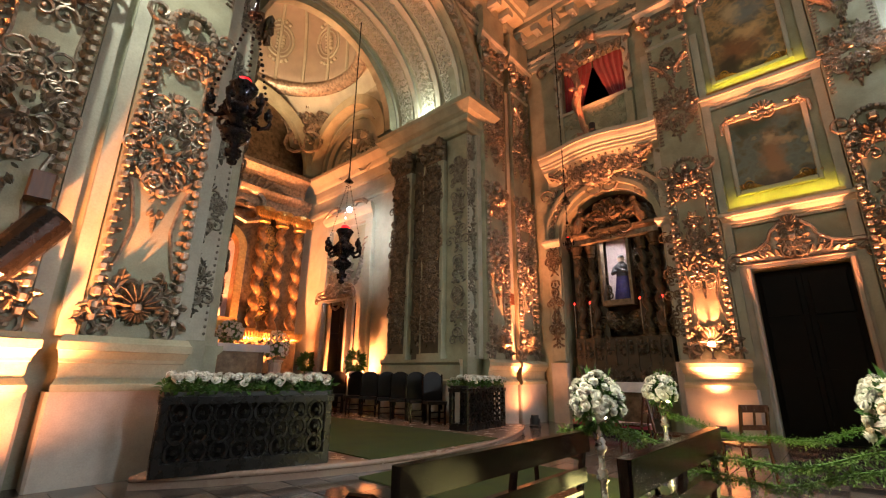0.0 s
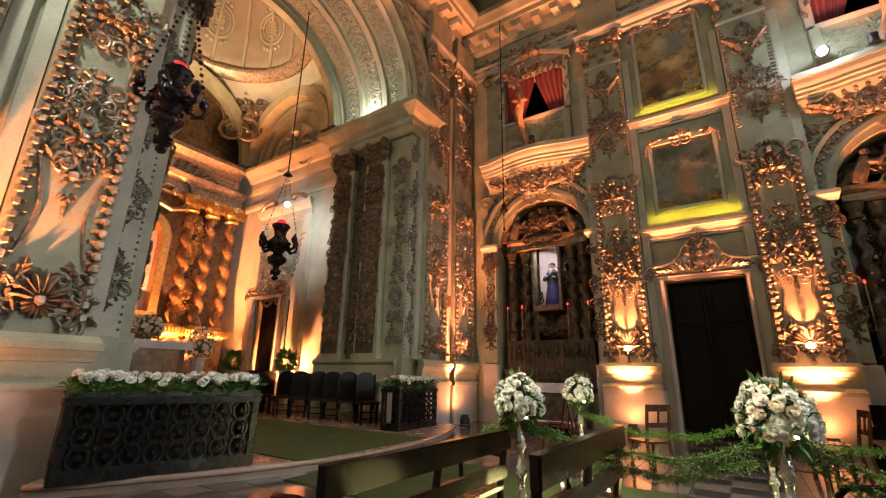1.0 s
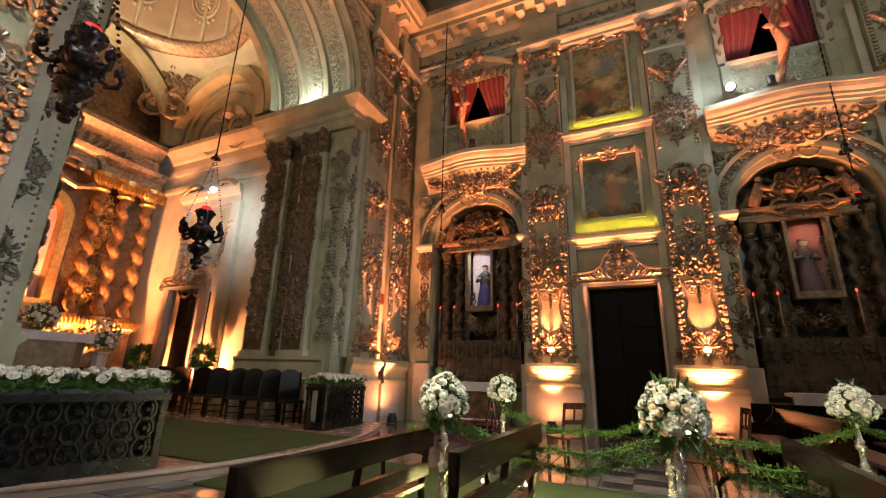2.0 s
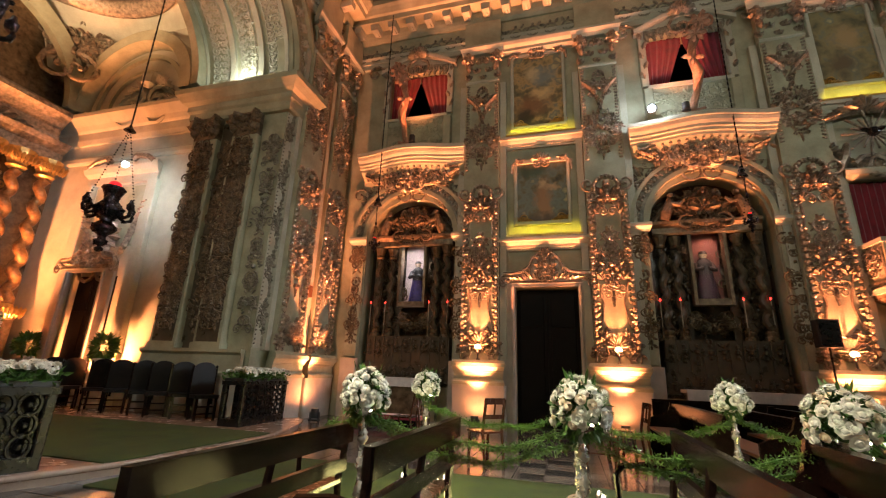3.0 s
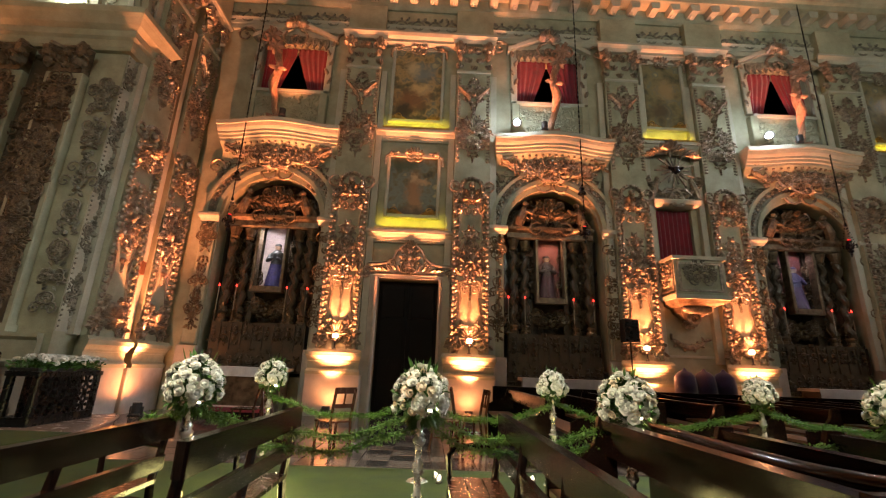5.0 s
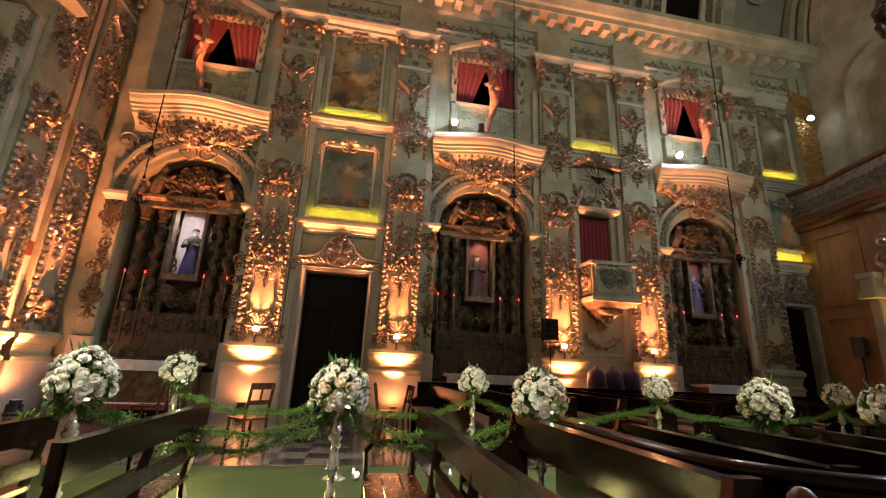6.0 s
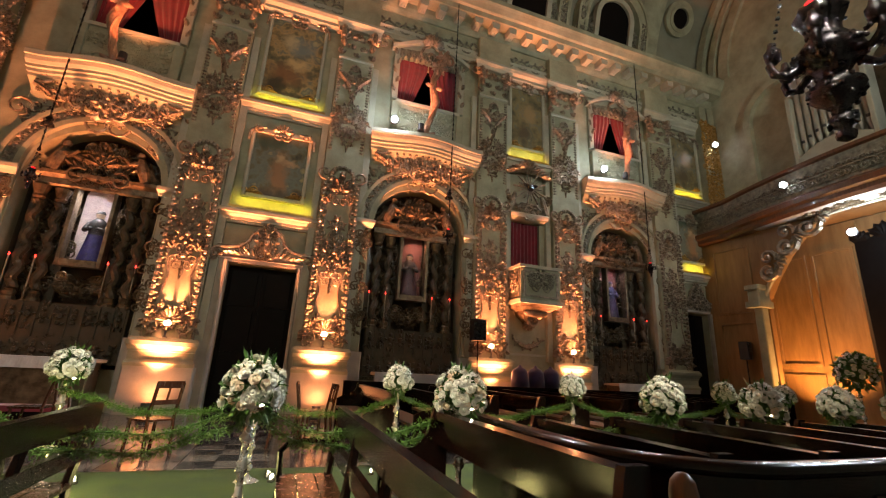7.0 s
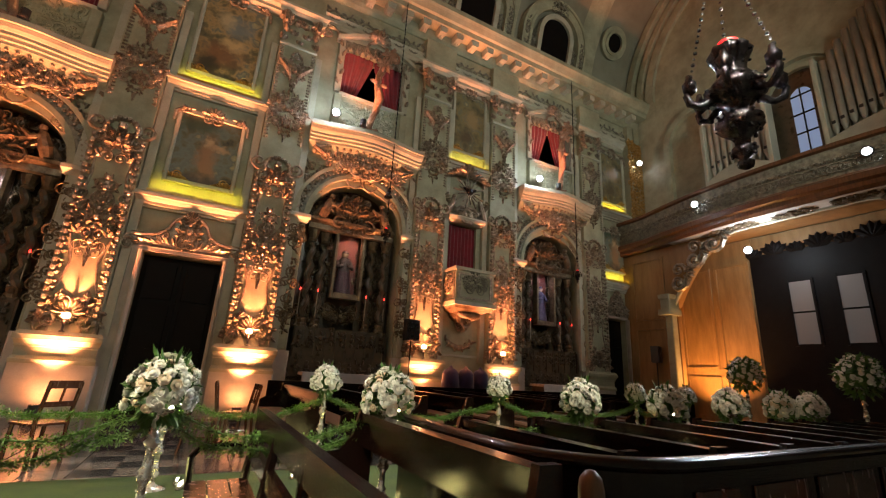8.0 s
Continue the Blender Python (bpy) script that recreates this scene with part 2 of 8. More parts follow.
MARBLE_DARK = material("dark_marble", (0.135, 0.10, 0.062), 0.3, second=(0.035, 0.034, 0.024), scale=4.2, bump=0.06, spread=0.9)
STONE = material("pale_stone", (0.58, 0.53, 0.46), 0.5, second=(0.42, 0.38, 0.33), scale=2.2, bump=0.1)
STONE_PINK = material("pink_marble", (0.30, 0.19, 0.15), 0.25, second=(0.40, 0.31, 0.25), scale=5, bump=0.03, spread=0.8)
TILE_LIGHT = material("white_marble_tile", (0.20, 0.16, 0.13), 0.11, second=(0.13, 0.10, 0.085), scale=3, bump=0.02)
TILE_DARK = material("black_marble_tile", (0.035, 0.032, 0.03), 0.14, second=(0.06, 0.05, 0.045), scale=4, bump=0.02)
WOOD = material("dark_polished_wood", (0.014, 0.0052, 0.0035), 0.15, gloss=0.28, second=(0.005, 0.0022, 0.0016), scale=3, bump=0.06, fine=40, coat=0.0, stretch=(6, 0.8, 6))
WOOD_WARM = material("reddish_wood", (0.20, 0.085, 0.035), 0.33, second=(0.11, 0.045, 0.02), scale=3, bump=0.08, fine=40, coat=0.2, stretch=(6, 6, 0.8))
WOOD_RED = material("worn_red_brown_wood", (0.085, 0.030, 0.014), 0.25, second=(0.04, 0.014, 0.007), scale=3, bump=0.06, stretch=(6, 6, 0.8))
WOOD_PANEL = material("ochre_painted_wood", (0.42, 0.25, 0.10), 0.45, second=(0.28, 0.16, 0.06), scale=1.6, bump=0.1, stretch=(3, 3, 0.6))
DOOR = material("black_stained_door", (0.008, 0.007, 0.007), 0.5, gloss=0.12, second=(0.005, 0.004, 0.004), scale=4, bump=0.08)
LEATHER = material("black_leather", (0.007, 0.006, 0.006), 0.42, gloss=0.3, second=(0.012, 0.009, 0.008), scale=12, bump=0.25)
IRON = material("black_iron", (0.010, 0.009, 0.009), 0.28, 0.0, gloss=0.4, second=(0.008, 0.007, 0.006), scale=9, bump=0.1)
PLASTIC = material("black_plastic", (0.015, 0.015, 0.016), 0.45, second=(0.022, 0.022, 0.024), scale=20, bump=0.05)
VELVET = material("crimson_velvet", (0.27, 0.011, 0.028), 0.85, second=(0.15, 0.006, 0.015), scale=3, bump=0.1, sheen=0.5)
VELVET_PURPLE = material("purple_velvet", (0.045, 0.022, 0.10), 0.85, second=(0.022, 0.010, 0.05), scale=4, bump=0.1, sheen=0.5)
CARPET = material("green_carpet", (0.056, 0.085, 0.008), 0.95, second=(0.026, 0.046, 0.005), scale=2.2, bump=0.6, fine=160)
PETAL = material("white_petals", (0.88, 0.87, 0.80), 0.6, second=(0.78, 0.76, 0.66), scale=14, bump=0.1)
PETAL_PEACH = material("cream_petals", (0.84, 0.72, 0.54), 0.6, second=(0.76, 0.60, 0.42), scale=14, bump=0.1)
LEAF = material("green_leaves", (0.085, 0.20, 0.028), 0.5, second=(0.040, 0.11, 0.016), scale=12, bump=0.1)
FERN = material("fern_green", (0.12, 0.24, 0.022), 0.55, second=(0.05, 0.14, 0.016), scale=10, bump=0.1)
SILVER = material("polished_silver", (0.86, 0.84, 0.80), 0.27, 0.85, second=(0.62, 0.57, 0.50), scale=14, bump=0.05)
SILVER_DARK = material("tarnished_silver", (0.10, 0.095, 0.11), 0.18, 0.95, second=(0.025, 0.022, 0.028), scale=18, bump=0.3, fine=120)
LINEN = material("white_linen", (0.75, 0.74, 0.74), 0.85, second=(0.62, 0.61, 0.62), scale=6, bump=0.2)
PINK_PLASTER = material("pale_lit_backing", (0.72, 0.60, 0.60), 0.7, second=(0.55, 0.44, 0.46), scale=9, bump=0.3)
PIPE = material("tin_organ_pipes", (0.50, 0.48, 0.40), 0.38, 0.25, second=(0.36, 0.34, 0.28), scale=3, bump=0.04)
WAX = material("ivory_wax", (0.42, 0.38, 0.29), 0.5, bump=0.02)
VAULT = material("painted_vault_plaster", (0.33, 0.345, 0.27), 0.75, second=(0.20, 0.18, 0.12), scale=0.7, bump=0.2, spread=0.8)
DOME_PAINT = material("painted_dome_plaster", (0.50, 0.42, 0.32), 0.7, second=(0.30, 0.26, 0.22), scale=1.2, bump=0.15, spread=0.9)
GLASS = clear("clear_glass", (0.97, 0.98, 0.97))
RED_GLASS = glow("red_lamp_glass", (1.0, 0.008, 0.016), 1.8)
GILT_COPPER = material("coppery_gilding", (0.46, 0.25, 0.10), 0.33, 0.5, second=(0.13, 0.07, 0.03), scale=7, bump=0.25, fine=80)
CARVED_BROWN = material("brown_gilt_carving", (0.27, 0.20, 0.125), 0.38, 0.35, second=(0.075, 0.055, 0.036), scale=8, bump=0.3, fine=80)
SOFFIT_WHITE = material("white_painted_soffit", (0.74, 0.72, 0.68), 0.6, second=(0.55, 0.52, 0.47), scale=2.5, bump=0.1)
CANDLE_RED = glow("red_candle_flame", (1.0, 0.03, 0.02), 7.0)
CARVED_GREY = material("grey_green_carved_stucco", (0.34, 0.32, 0.24), 0.45, second=(0.10, 0.09, 0.065), scale=7, bump=0.25)
# rosy paint; amber lamplight that the balcony slab blocks is put into the colour
ROSY_LIT_WOOD = material("rosy_amber_lit_wood", (0.46, 0.25, 0.16), 0.35, second=(0.24, 0.12, 0.07), scale=7, bump=0.2)
LAMP_WHITE = glow("white_lamp_face", (0.85, 0.92, 1.0), 60.0)
LAMP_WARM = glow("warm_lamp_face", (1.0, 0.85, 0.62), 380.0)
LAMP_AMBER = glow("amber_lamp_face", (1.0, 0.62, 0.30), 40.0)
TEALIGHT = glow("tealight_flame", (1.0, 0.88, 0.66), 30.0)
DUSK = glow("dusk_window", (0.30, 0.40, 0.62), 0.5)


def painting_cloth(name, seed, warm, forms=()):
    """Old oil on canvas: soft patches of brown, ochre and blue-green, dark at the edges of its forms."""
    m = bpy.data.materials.new(name)
    m.use_nodes = True
    nt = m.node_tree
    b = nt.nodes["Principled BSDF"]
    co = nt.nodes.new("ShaderNodeTexCoord")
    mp = nt.nodes.new("ShaderNodeMapping")
    mp.inputs["Location"].default_value = (seed * 3.1, seed * 1.7, seed)
    nt.links.new(co.outputs["Object"], mp.inputs[0])
    n1 = nt.nodes.new("ShaderNodeTexNoise")
    n1.inputs["Scale"].default_value, n1.inputs["Detail"].default_value, n1.inputs["Distortion"].default_value = 2.6, 9, 0.15
    nt.links.new(mp.outputs[0], n1.inputs["Vector"])
    r = nt.nodes.new("ShaderNodeValToRGB")
    stops = [(0.30, (0.05, 0.05, 0.035)), (0.43, (0.17, 0.14, 0.075)), (0.52, tuple(1.5 * c for c in warm)), (0.60, (0.16, 0.17, 0.13)), (0.70, (0.46, 0.37, 0.19))]
    r.color_ramp.elements[0].position, r.color_ramp.elements[0].color = stops[0][0], (*stops[0][1], 1)
    r.color_ramp.elements[1].position, r.color_ramp.elements[1].color = stops[-1][0], (*stops[-1][1], 1)
    for at, c in stops[1:-1]:
        e = r.color_ramp.elements.new(at)
        e.color = (*c, 1)
    nt.links.new(n1.outputs[0], r.inputs[0])
    colour = r.outputs[0]
    n3 = nt.nodes.new("ShaderNodeTexNoise")
    n3.inputs["Scale"].default_value, n3.inputs["Detail"].default_value = 4.5, 8
    nt.links.new(mp.outputs[0], n3.inputs["Vector"])
    wob = nt.nodes.new("ShaderNodeVectorMath")
    wob.operation = "MULTIPLY_ADD"
    wob.inputs[1].default_value = (0.5, 0.5, 0.5)
    nt.links.new(n3.outputs["Color"], wob.inputs[0])
    nt.links.new(co.outputs["Object"], wob.inputs[2])
    for cx, cz, sx, sz, c in forms:
        f = nt.nodes.new("ShaderNodeMapping")
        f.vector_type = "POINT"
        f.inputs["Location"].default_value = (-(cx + 0.25) / sx, 0, -(cz + 0.25) / sz)
        f.inputs["Scale"].default_value = (1 / sx, 0, 1 / sz)
        nt.links.new(wob.outputs[0], f.inputs[0])
        g = nt.nodes.new("ShaderNodeTexGradient")
        g.gradient_type = "SPHERICAL"
        nt.links.new(f.outputs[0], g.inputs[0])
        k = nt.nodes.new("ShaderNodeMapRange")
        k.inputs[1].default_value, k.inputs[2].default_value, k.inputs[4].default_value = 0.0, 0.65, 0.9
        nt.links.new(g.outputs["Fac"], k.inputs[0])
        x = nt.nodes.new("ShaderNodeMix")
        x.data_type = "RGBA"
        x.inputs[7].default_value = (*(1.5 * q for q in c), 1)
        nt.links.new(k.outputs[0], x.inputs[0])
        nt.links.new(colour, x.inputs[6])
        colour = x.outputs[2]
    nt.links.new(colour, b.inputs["Base Color"])
    b.inputs["Roughness"].default_value = 0.32
    return m
# ---- large structure ----
def pierced(x0, x1, top, holes, depth):
    """A wall face at y = 0, thick to y = depth. holes: (left, right, foot, spring, arched)."""
    s = Shape()
    cuts = {x0, x1}
    for l, r, foot, spring, arched in holes:
        n = 18 if arched else 1
        cuts |= {l + (r - l) * i / n for i in range(n + 1)}
    cuts = sorted(cuts)

    def head(h, x):
        l, r, foot, spring, arched = h
        if not arched:
            return spring
        c, rad = (l + r) / 2, (r - l) / 2
        return spring + math.sqrt(max(0.0, rad * rad - (x - c) ** 2))

    def quad(a, b, za0, zb0, za1, zb1):
        if za1 - za0 < 1e-5 and zb1 - zb0 < 1e-5:
            return
        s.add([(a, 0, za0), (b, 0, zb0), (b, 0, zb1), (a, 0, za1)], [(0, 1, 2, 3)])
        s.add([(a, depth, za0), (b, depth, zb0), (b, depth, zb1), (a, depth, za1)], [(3, 2, 1, 0)])

    for a, b in zip(cuts, cuts[1:]):
        if b - a < 1e-6:
            continue
        mid = (a + b) / 2
        here = sorted([h for h in holes if h[0] < mid < h[1]], key=lambda h: h[2])
        za = zb = 0.0
        for h in here:
            quad(a, b, za, zb, h[2], h[2])
            ha, hb = head(h, a), head(h, b)
            s.add([(a, 0, ha), (b, 0, hb), (b, depth, hb), (a, depth, ha)], [(0, 1, 2, 3)])
            s.add([(a, 0, h[2]), (b, 0, h[2]), (b, depth, h[2]), (a, depth, h[2])], [(3, 2, 1, 0)])
            za, zb = ha, hb
        quad(a, b, za, zb, top, top)
    for l, r, foot, spring, arched in holes:
        for x in (l, r):
            s.add([(x, 0, foot), (x, depth, foot), (x, depth, spring), (x, 0, spring)], [(0, 1, 2, 3)])
    return s


NICHE_HALF, NICHE_SPRING = 1.46, 5.15
holes = []
for c in NICHES:
    holes.append((c - NICHE_HALF, c + NICHE_HALF, 1.0, NICHE_SPRING, True))
    holes.append((c - 1.03, c + 1.03, 9.05, 11.35, False))
holes.append((-0.70, 0.98, 0.0, 3.65, False))
holes.append((14.65, 15.85, 0.0, 3.75, False))
holes.append((7.45, 8.53, 4.6, 6.2, False))
wall = structure("wall_north", pierced(XA - 0.6, XE + 0.6, Z_TOP + 0.4, holes, 0.55), STUCCO, "ivory stucco nave wall with arched altar niches and balconies")
wall.location = (0, YW, 0)
structure("wall_south", Shape().box(XA - 4, XE + 0.6, YS - 0.4, YS, 0, Z_TOP + 0.4), STUCCO, "plain ivory stucco wall along the nave")
# black sheet added behind the openings of the long wall, for the dark in them
structure("wall_north_backing", Shape().box(XA - 0.6, XE + 0.6, 13.9, 14.1, 0, 14.3), DOOR, "black sheet standing for the dark behind the niches and windows")

# the end wall under and behind the organ
structure("wall_end", Shape().box(XE, XE + 0.4, YS - 0.4, YW + 2, 0, 22), STUCCO, "ivory stucco end wall behind the organ")

# the chancel arch wall, seen from the nave
ARCH_L, ARCH_R, ARCH_SPRING = 2.5, 8.7, 9.1
arch = structure("wall_arch", pierced(YS, YW, 21.0, [(ARCH_L, ARCH_R, 0, ARCH_SPRING, True)], 0.5), STUCCO, "ivory stucco wall with the tall chancel arch")
arch.matrix_basis = east_face(XA, 0)

# chancel: side walls, rear wall, vaulting
XC0, XC1, YC_R, YC_L = -15.6, -9.6, 9.0, 2.2
structure("wall_chancel_right", Shape().box(XC0 - 0.3, XC1, YC_R, YC_R + 0.3, 0, 14.0), STUCCO_PALE, "pale stucco side wall of the chancel")
structure("wall_chancel_left", Shape().box(XC0 - 0.3, XC1, YC_L - 0.3, YC_L, 0, 14.0), STUCCO_PALE, "pale stucco side wall of the chancel")
structure("wall_chancel_rear", Shape().box(XC0 - 0.3, XC0, YC_L - 0.3, YC_R + 0.3, 0, 14.0), GILT_DARK, "dark gilded rear wall behind the high altar")
jamb = Shape()
jamb.box(-9.6, XA - 0.5, ARCH_R, ARCH_R + 0.6, 0, 9.0)
jamb.box(-9.6, XA - 0.5, ARCH_L - 0.6, ARCH_L, 0, 9.0)
structure("wall_arch_jamb", jamb, STUCCO, "deep ivory stucco jambs of the chancel arch")
soffit = Shape()
N = 40
rad = (ARCH_R - ARCH_L) / 2
for k in range(N):
    a, b = pi * k / N, pi * (k + 1) / N
    soffit.add([(x, AX + r * cos(t), 9.1 + r * sin(t)) for x in (XA - 0.5, -9.6) for t in (a, b) for r in (rad,)], [(0, 1, 3, 2)])
structure("ceiling_arch", soffit, STUCCO, "coffered barrel soffit of the chancel arch")

# dome over the chancel: ring, drum panels and shell on four arches
CX = (XC0 + XC1) / 2
dome = Shape()
dome.lathe([(2.95, 12.9), (2.95, 13.05), (2.85, 13.1), (2.85, 13.6), (2.8, 14.6), (2.6, 15.8), (2.2, 16.8), (1.5, 17.7), (0.6, 18.15), (0.02, 18.2)], 48, (CX, AX, 0), ends=False)
structure("ceiling_dome", dome, DOME_PAINT, "painted dome over the chancel with moulded ribs", True)
# pendentive field: flat crown pierced by the dome
crown = Shape()
K = 48
for k in range(K):
    a = 2 * pi * k / K
    c, s_ = cos(a), sin(a)
    f = 1 / max(abs(c) / 3.0, abs(s_) / 3.4)
    crown.v += [(CX + 2.95 * c, AX + 2.95 * s_, 12.95), (CX + f * c, AX + f * s_, 10.6 if abs(abs(c) - abs(s_)) < 0.25 else 12.2)]
for k in range(K):
    k2 = (k + 1) % K
    crown.f.append((2 * k, 2 * k2, 2 * k2 + 1, 2 * k + 1))
structure("ceiling_pendentive", crown, STUCCO_PALE, "stucco pendentives below the dome", True)

# barrel vault over the nave
vault = Shape()
R = (YW - YS) / 2 + 0.1
yc = (YW + YS) / 2
prof = [(yc + R * cos(pi * k / 36), Z_TOP - 0.1 + R * 0.95 * sin(pi * k / 36)) for k in range(37)]
for (y0, z0), (y1, z1) in zip(prof, prof[1:]):
    vault.add([(XA - 0.3, y0, z0), (XE + 0.4, y0, z0), (XE + 0.4, y1, z1), (XA - 0.3, y1, z1)], [(0, 1, 2, 3)])
structure("ceiling_vault", vault, VAULT, "painted plaster barrel vault of the nave", True)
for x in (-1.67, 1.85, 6.6, 9.45, 13.95):
    rib = Shape()
    for k in range(36):
        y0, z0 = prof[k]
        y1, z1 = prof[k + 1]
        for dx0, dx1, o in ((-0.55, 0.55, 0.06), (-0.3, 0.3, 0.13)):
            q = []
            for xx, (yy, zz) in ((x + dx0, prof[k]), (x + dx1, prof[k]), (x + dx1, prof[k + 1]), (x + dx0, prof[k + 1])):
                f = 1 - o / R
                q.append((xx, yc + (yy - yc) * f, Z_TOP - 0.1 + (zz - Z_TOP + 0.1) * f))
            rib.add(q, [(0, 1, 2, 3)])
    structure("trim_vault_rib", rib, STUCCO, "broad stucco rib across the vault", True)

# floor
structure("floor", Shape().box(XC0 - 0.5, XE + 0.4, YS - 0.4, 14.0, -0.2, -0.012), TILE_DARK, "black joint bed under the marble floor")
# ---- carved ornament ----
def cluster(s, x, z, w, h, rnd, depth=0.06, y=0.0, dense=1.0):
    """A carved knot of foliage about (x, z), mirrored, w wide and h high."""
    for i in range(int(26 * dense)):
        u, v = rnd.uniform(0.03, 1), rnd.uniform(-1, 1)
        if u * u + v * v > 1.05:
            continue
        px, pz = u * w / 2, v * h / 2
        a = math.atan2(u * w, v * h) + rnd.uniform(-0.9, 0.9)
        L = rnd.uniform(0.09, 0.19)
        lift = depth * rnd.uniform(0.5, 1.5) * (1.25 - 0.6 * (u * u + v * v))
        for m in (-1, 1):
            s.leaf(x + m * px, y, z + pz, m * a, L, L * rnd.uniform(0.4, 0.6), lift)
    for i in range(int(7 * dense)):
        u, v = rnd.uniform(0.15, 0.9), rnd.uniform(-0.85, 0.8)
        size, turn, way = rnd.uniform(0.20, 0.36), rnd.uniform(-0.8, 2.6), rnd.choice((-1, 1))
        for m in (-1, 1):
            s.scroll(x + m * u * w / 2, z + v * h / 2, size, m * turn, m * way, y - 0.015, 0.026)
    for i in range(3):
        s.bead(x, y - depth, z + (i - 1) * h * 0.28, 0.05 + 0.02 * (i == 1))


def relief(w, h, seed, step=0.42, depth=0.05, beads=True, crest=True):
    """A carved panel w wide and h high, mirrored about its axis: knots of foliage on a plain ground. Stands on y = 0, faces -y, foot at z = 0."""
    s, rnd = Shape(), random.Random(seed)
    hw = w / 2
    z = 0.25
    while z < h - 0.15:
        kh = min(rnd.uniform(0.7, 1.25) * step * 2.6, h - z + 0.1)
        cluster(s, 0, z + kh / 2, w * rnd.uniform(0.72, 1.0), kh, rnd, depth, 0.0, max(0.6, min(1.8, w * kh * 2.2)))
        z += kh * 0.86
    if beads:
        n = int(h / 0.15)
        for k in range(n):
            for m in (-1, 1):
                s.bead(m * hw * 0.97, -0.02, 0.06 + k * 0.15, 0.048, 1.0, 5)
                s.leaf(m * hw * 0.93, 0, k * 0.15, m * rnd.uniform(-1.6, -0.3), rnd.uniform(0.11, 0.17), 0.08, 0.045)
                s.leaf(m * hw * 0.98, 0, k * 0.15 + 0.07, m * rnd.uniform(0.2, 1.2), rnd.uniform(0.08, 0.12), 0.06, 0.04)
    return s


def knot(s, z, w, h, rnd, depth=0.06, dense=1.0):
    """A pointed, diamond-shaped knot of carving on the axis, with a drop below and a finial above."""
    for i in range(int(46 * dense)):
        u, v = rnd.uniform(0.02, 1), rnd.uniform(-1, 1)
        if u + abs(v) > 1.0:
            continue
        a = math.atan2(u * w, v * h) + rnd.uniform(-0.8, 0.8)
        L = rnd.uniform(0.07, 0.15)
        for m in (-1, 1):
            s.leaf(m * u * w / 2, 0, z + v * h / 2, m * a, L, L * 0.5, depth * rnd.uniform(0.5, 1.3) * (1.2 - 0.5 * u))
    for i in range(int(6 * dense)):
        v = rnd.uniform(-0.5, 0.5)
        u = (1 - abs(v)) * rnd.uniform(0.3, 0.8)
        size, turn, way = rnd.uniform(0.18, 0.30), rnd.uniform(-0.8, 2.6), rnd.choice((-1, 1))
        for m in (-1, 1):
            s.scroll(m * u * w / 2, z + v * h / 2, size, m * turn, m * way, -0.015, 0.022)
    for k in range(3):
        s.leaf(0, 0, z - h * 0.42 - 0.09 * k, pi, 0.16 - 0.03 * k, 0.11 - 0.025 * k, 0.05)
        s.leaf(0, 0, z + h * 0.40 + 0.06 * k, 0, 0.14, 0.09 - 0.02 * k, 0.05)
    s.bead(0, -depth, z, 0.07)
    return s


def pier_panel(w, seed):
    """The lower panel of a pier: a spiky beaded border, plain waisted fields and three knots of carving."""
    s, rnd = Shape(), random.Random(seed)
    hw, h = w / 2, 4.1
    n = int(h / 0.145)
    for k in range(n):
        z = k * 0.145
        for m in (-1, 1):
            s.bead(m * hw * 0.97, -0.065, z, rnd.uniform(0.058, 0.072), 1.0, 6)
            s.leaf(m * hw * 0.93, 0, z + 0.03, m * rnd.uniform(-1.9, -1.1), rnd.uniform(0.08, 0.13), 0.09, rnd.uniform(0.07, 0.11))
    for m in (-1, 1):
        for z0, z1 in ((0.55, 1.75), (2.55, 3.65)):
            pts = [(m * hw * (0.80 - 0.30 * (1 - abs(2 * t / 8 - 1)) ** 0.7 * (1 if z0 < 1 else 0.4)), -0.012, z0 + (z1 - z0) * t / 8) for t in range(9)]
            s.tube(pts, 0.028, 5)
        for z0, sz, tn in ((0.30, 0.34, 0.5), (0.42, 0.26, -0.6), (1.75, 0.30, 0.3), (2.45, 0.34, 2.4), (3.45, 0.30, 0.4), (3.75, 0.36, 2.2)):
            s.scroll(m * hw * 0.55, z0, sz, m * tn, -m, -0.02, 0.032)
            s.leaf(m * hw * 0.5, 0, z0, m * (tn + 0.5), 0.22, 0.13, 0.1)
            s.leaf(m * hw * 0.62, 0, z0 + 0.06, m * (tn - 0.6), 0.18, 0.11, 0.1)
    cluster(s, 0, 2.12, w * 0.86, 0.72, rnd, 0.08, 0, 1.2)
    knot(s, 1.62, w * 0.34, 0.6, rnd, 0.06, 0.5)
    cluster(s, 0, 2.78, w * 0.40, 0.42, rnd, 0.05, 0, 0.6)
    s.bead(0, -0.05, 3.02, 0.075)
    cluster(s, 0, 3.90, w * 0.70, 0.36, rnd, 0.10, 0, 1.0)
    for k in range(9):
        s.leaf(0, 0, 3.80, (k - 4) * 0.40, 0.30, 0.13, 0.12)
    return s


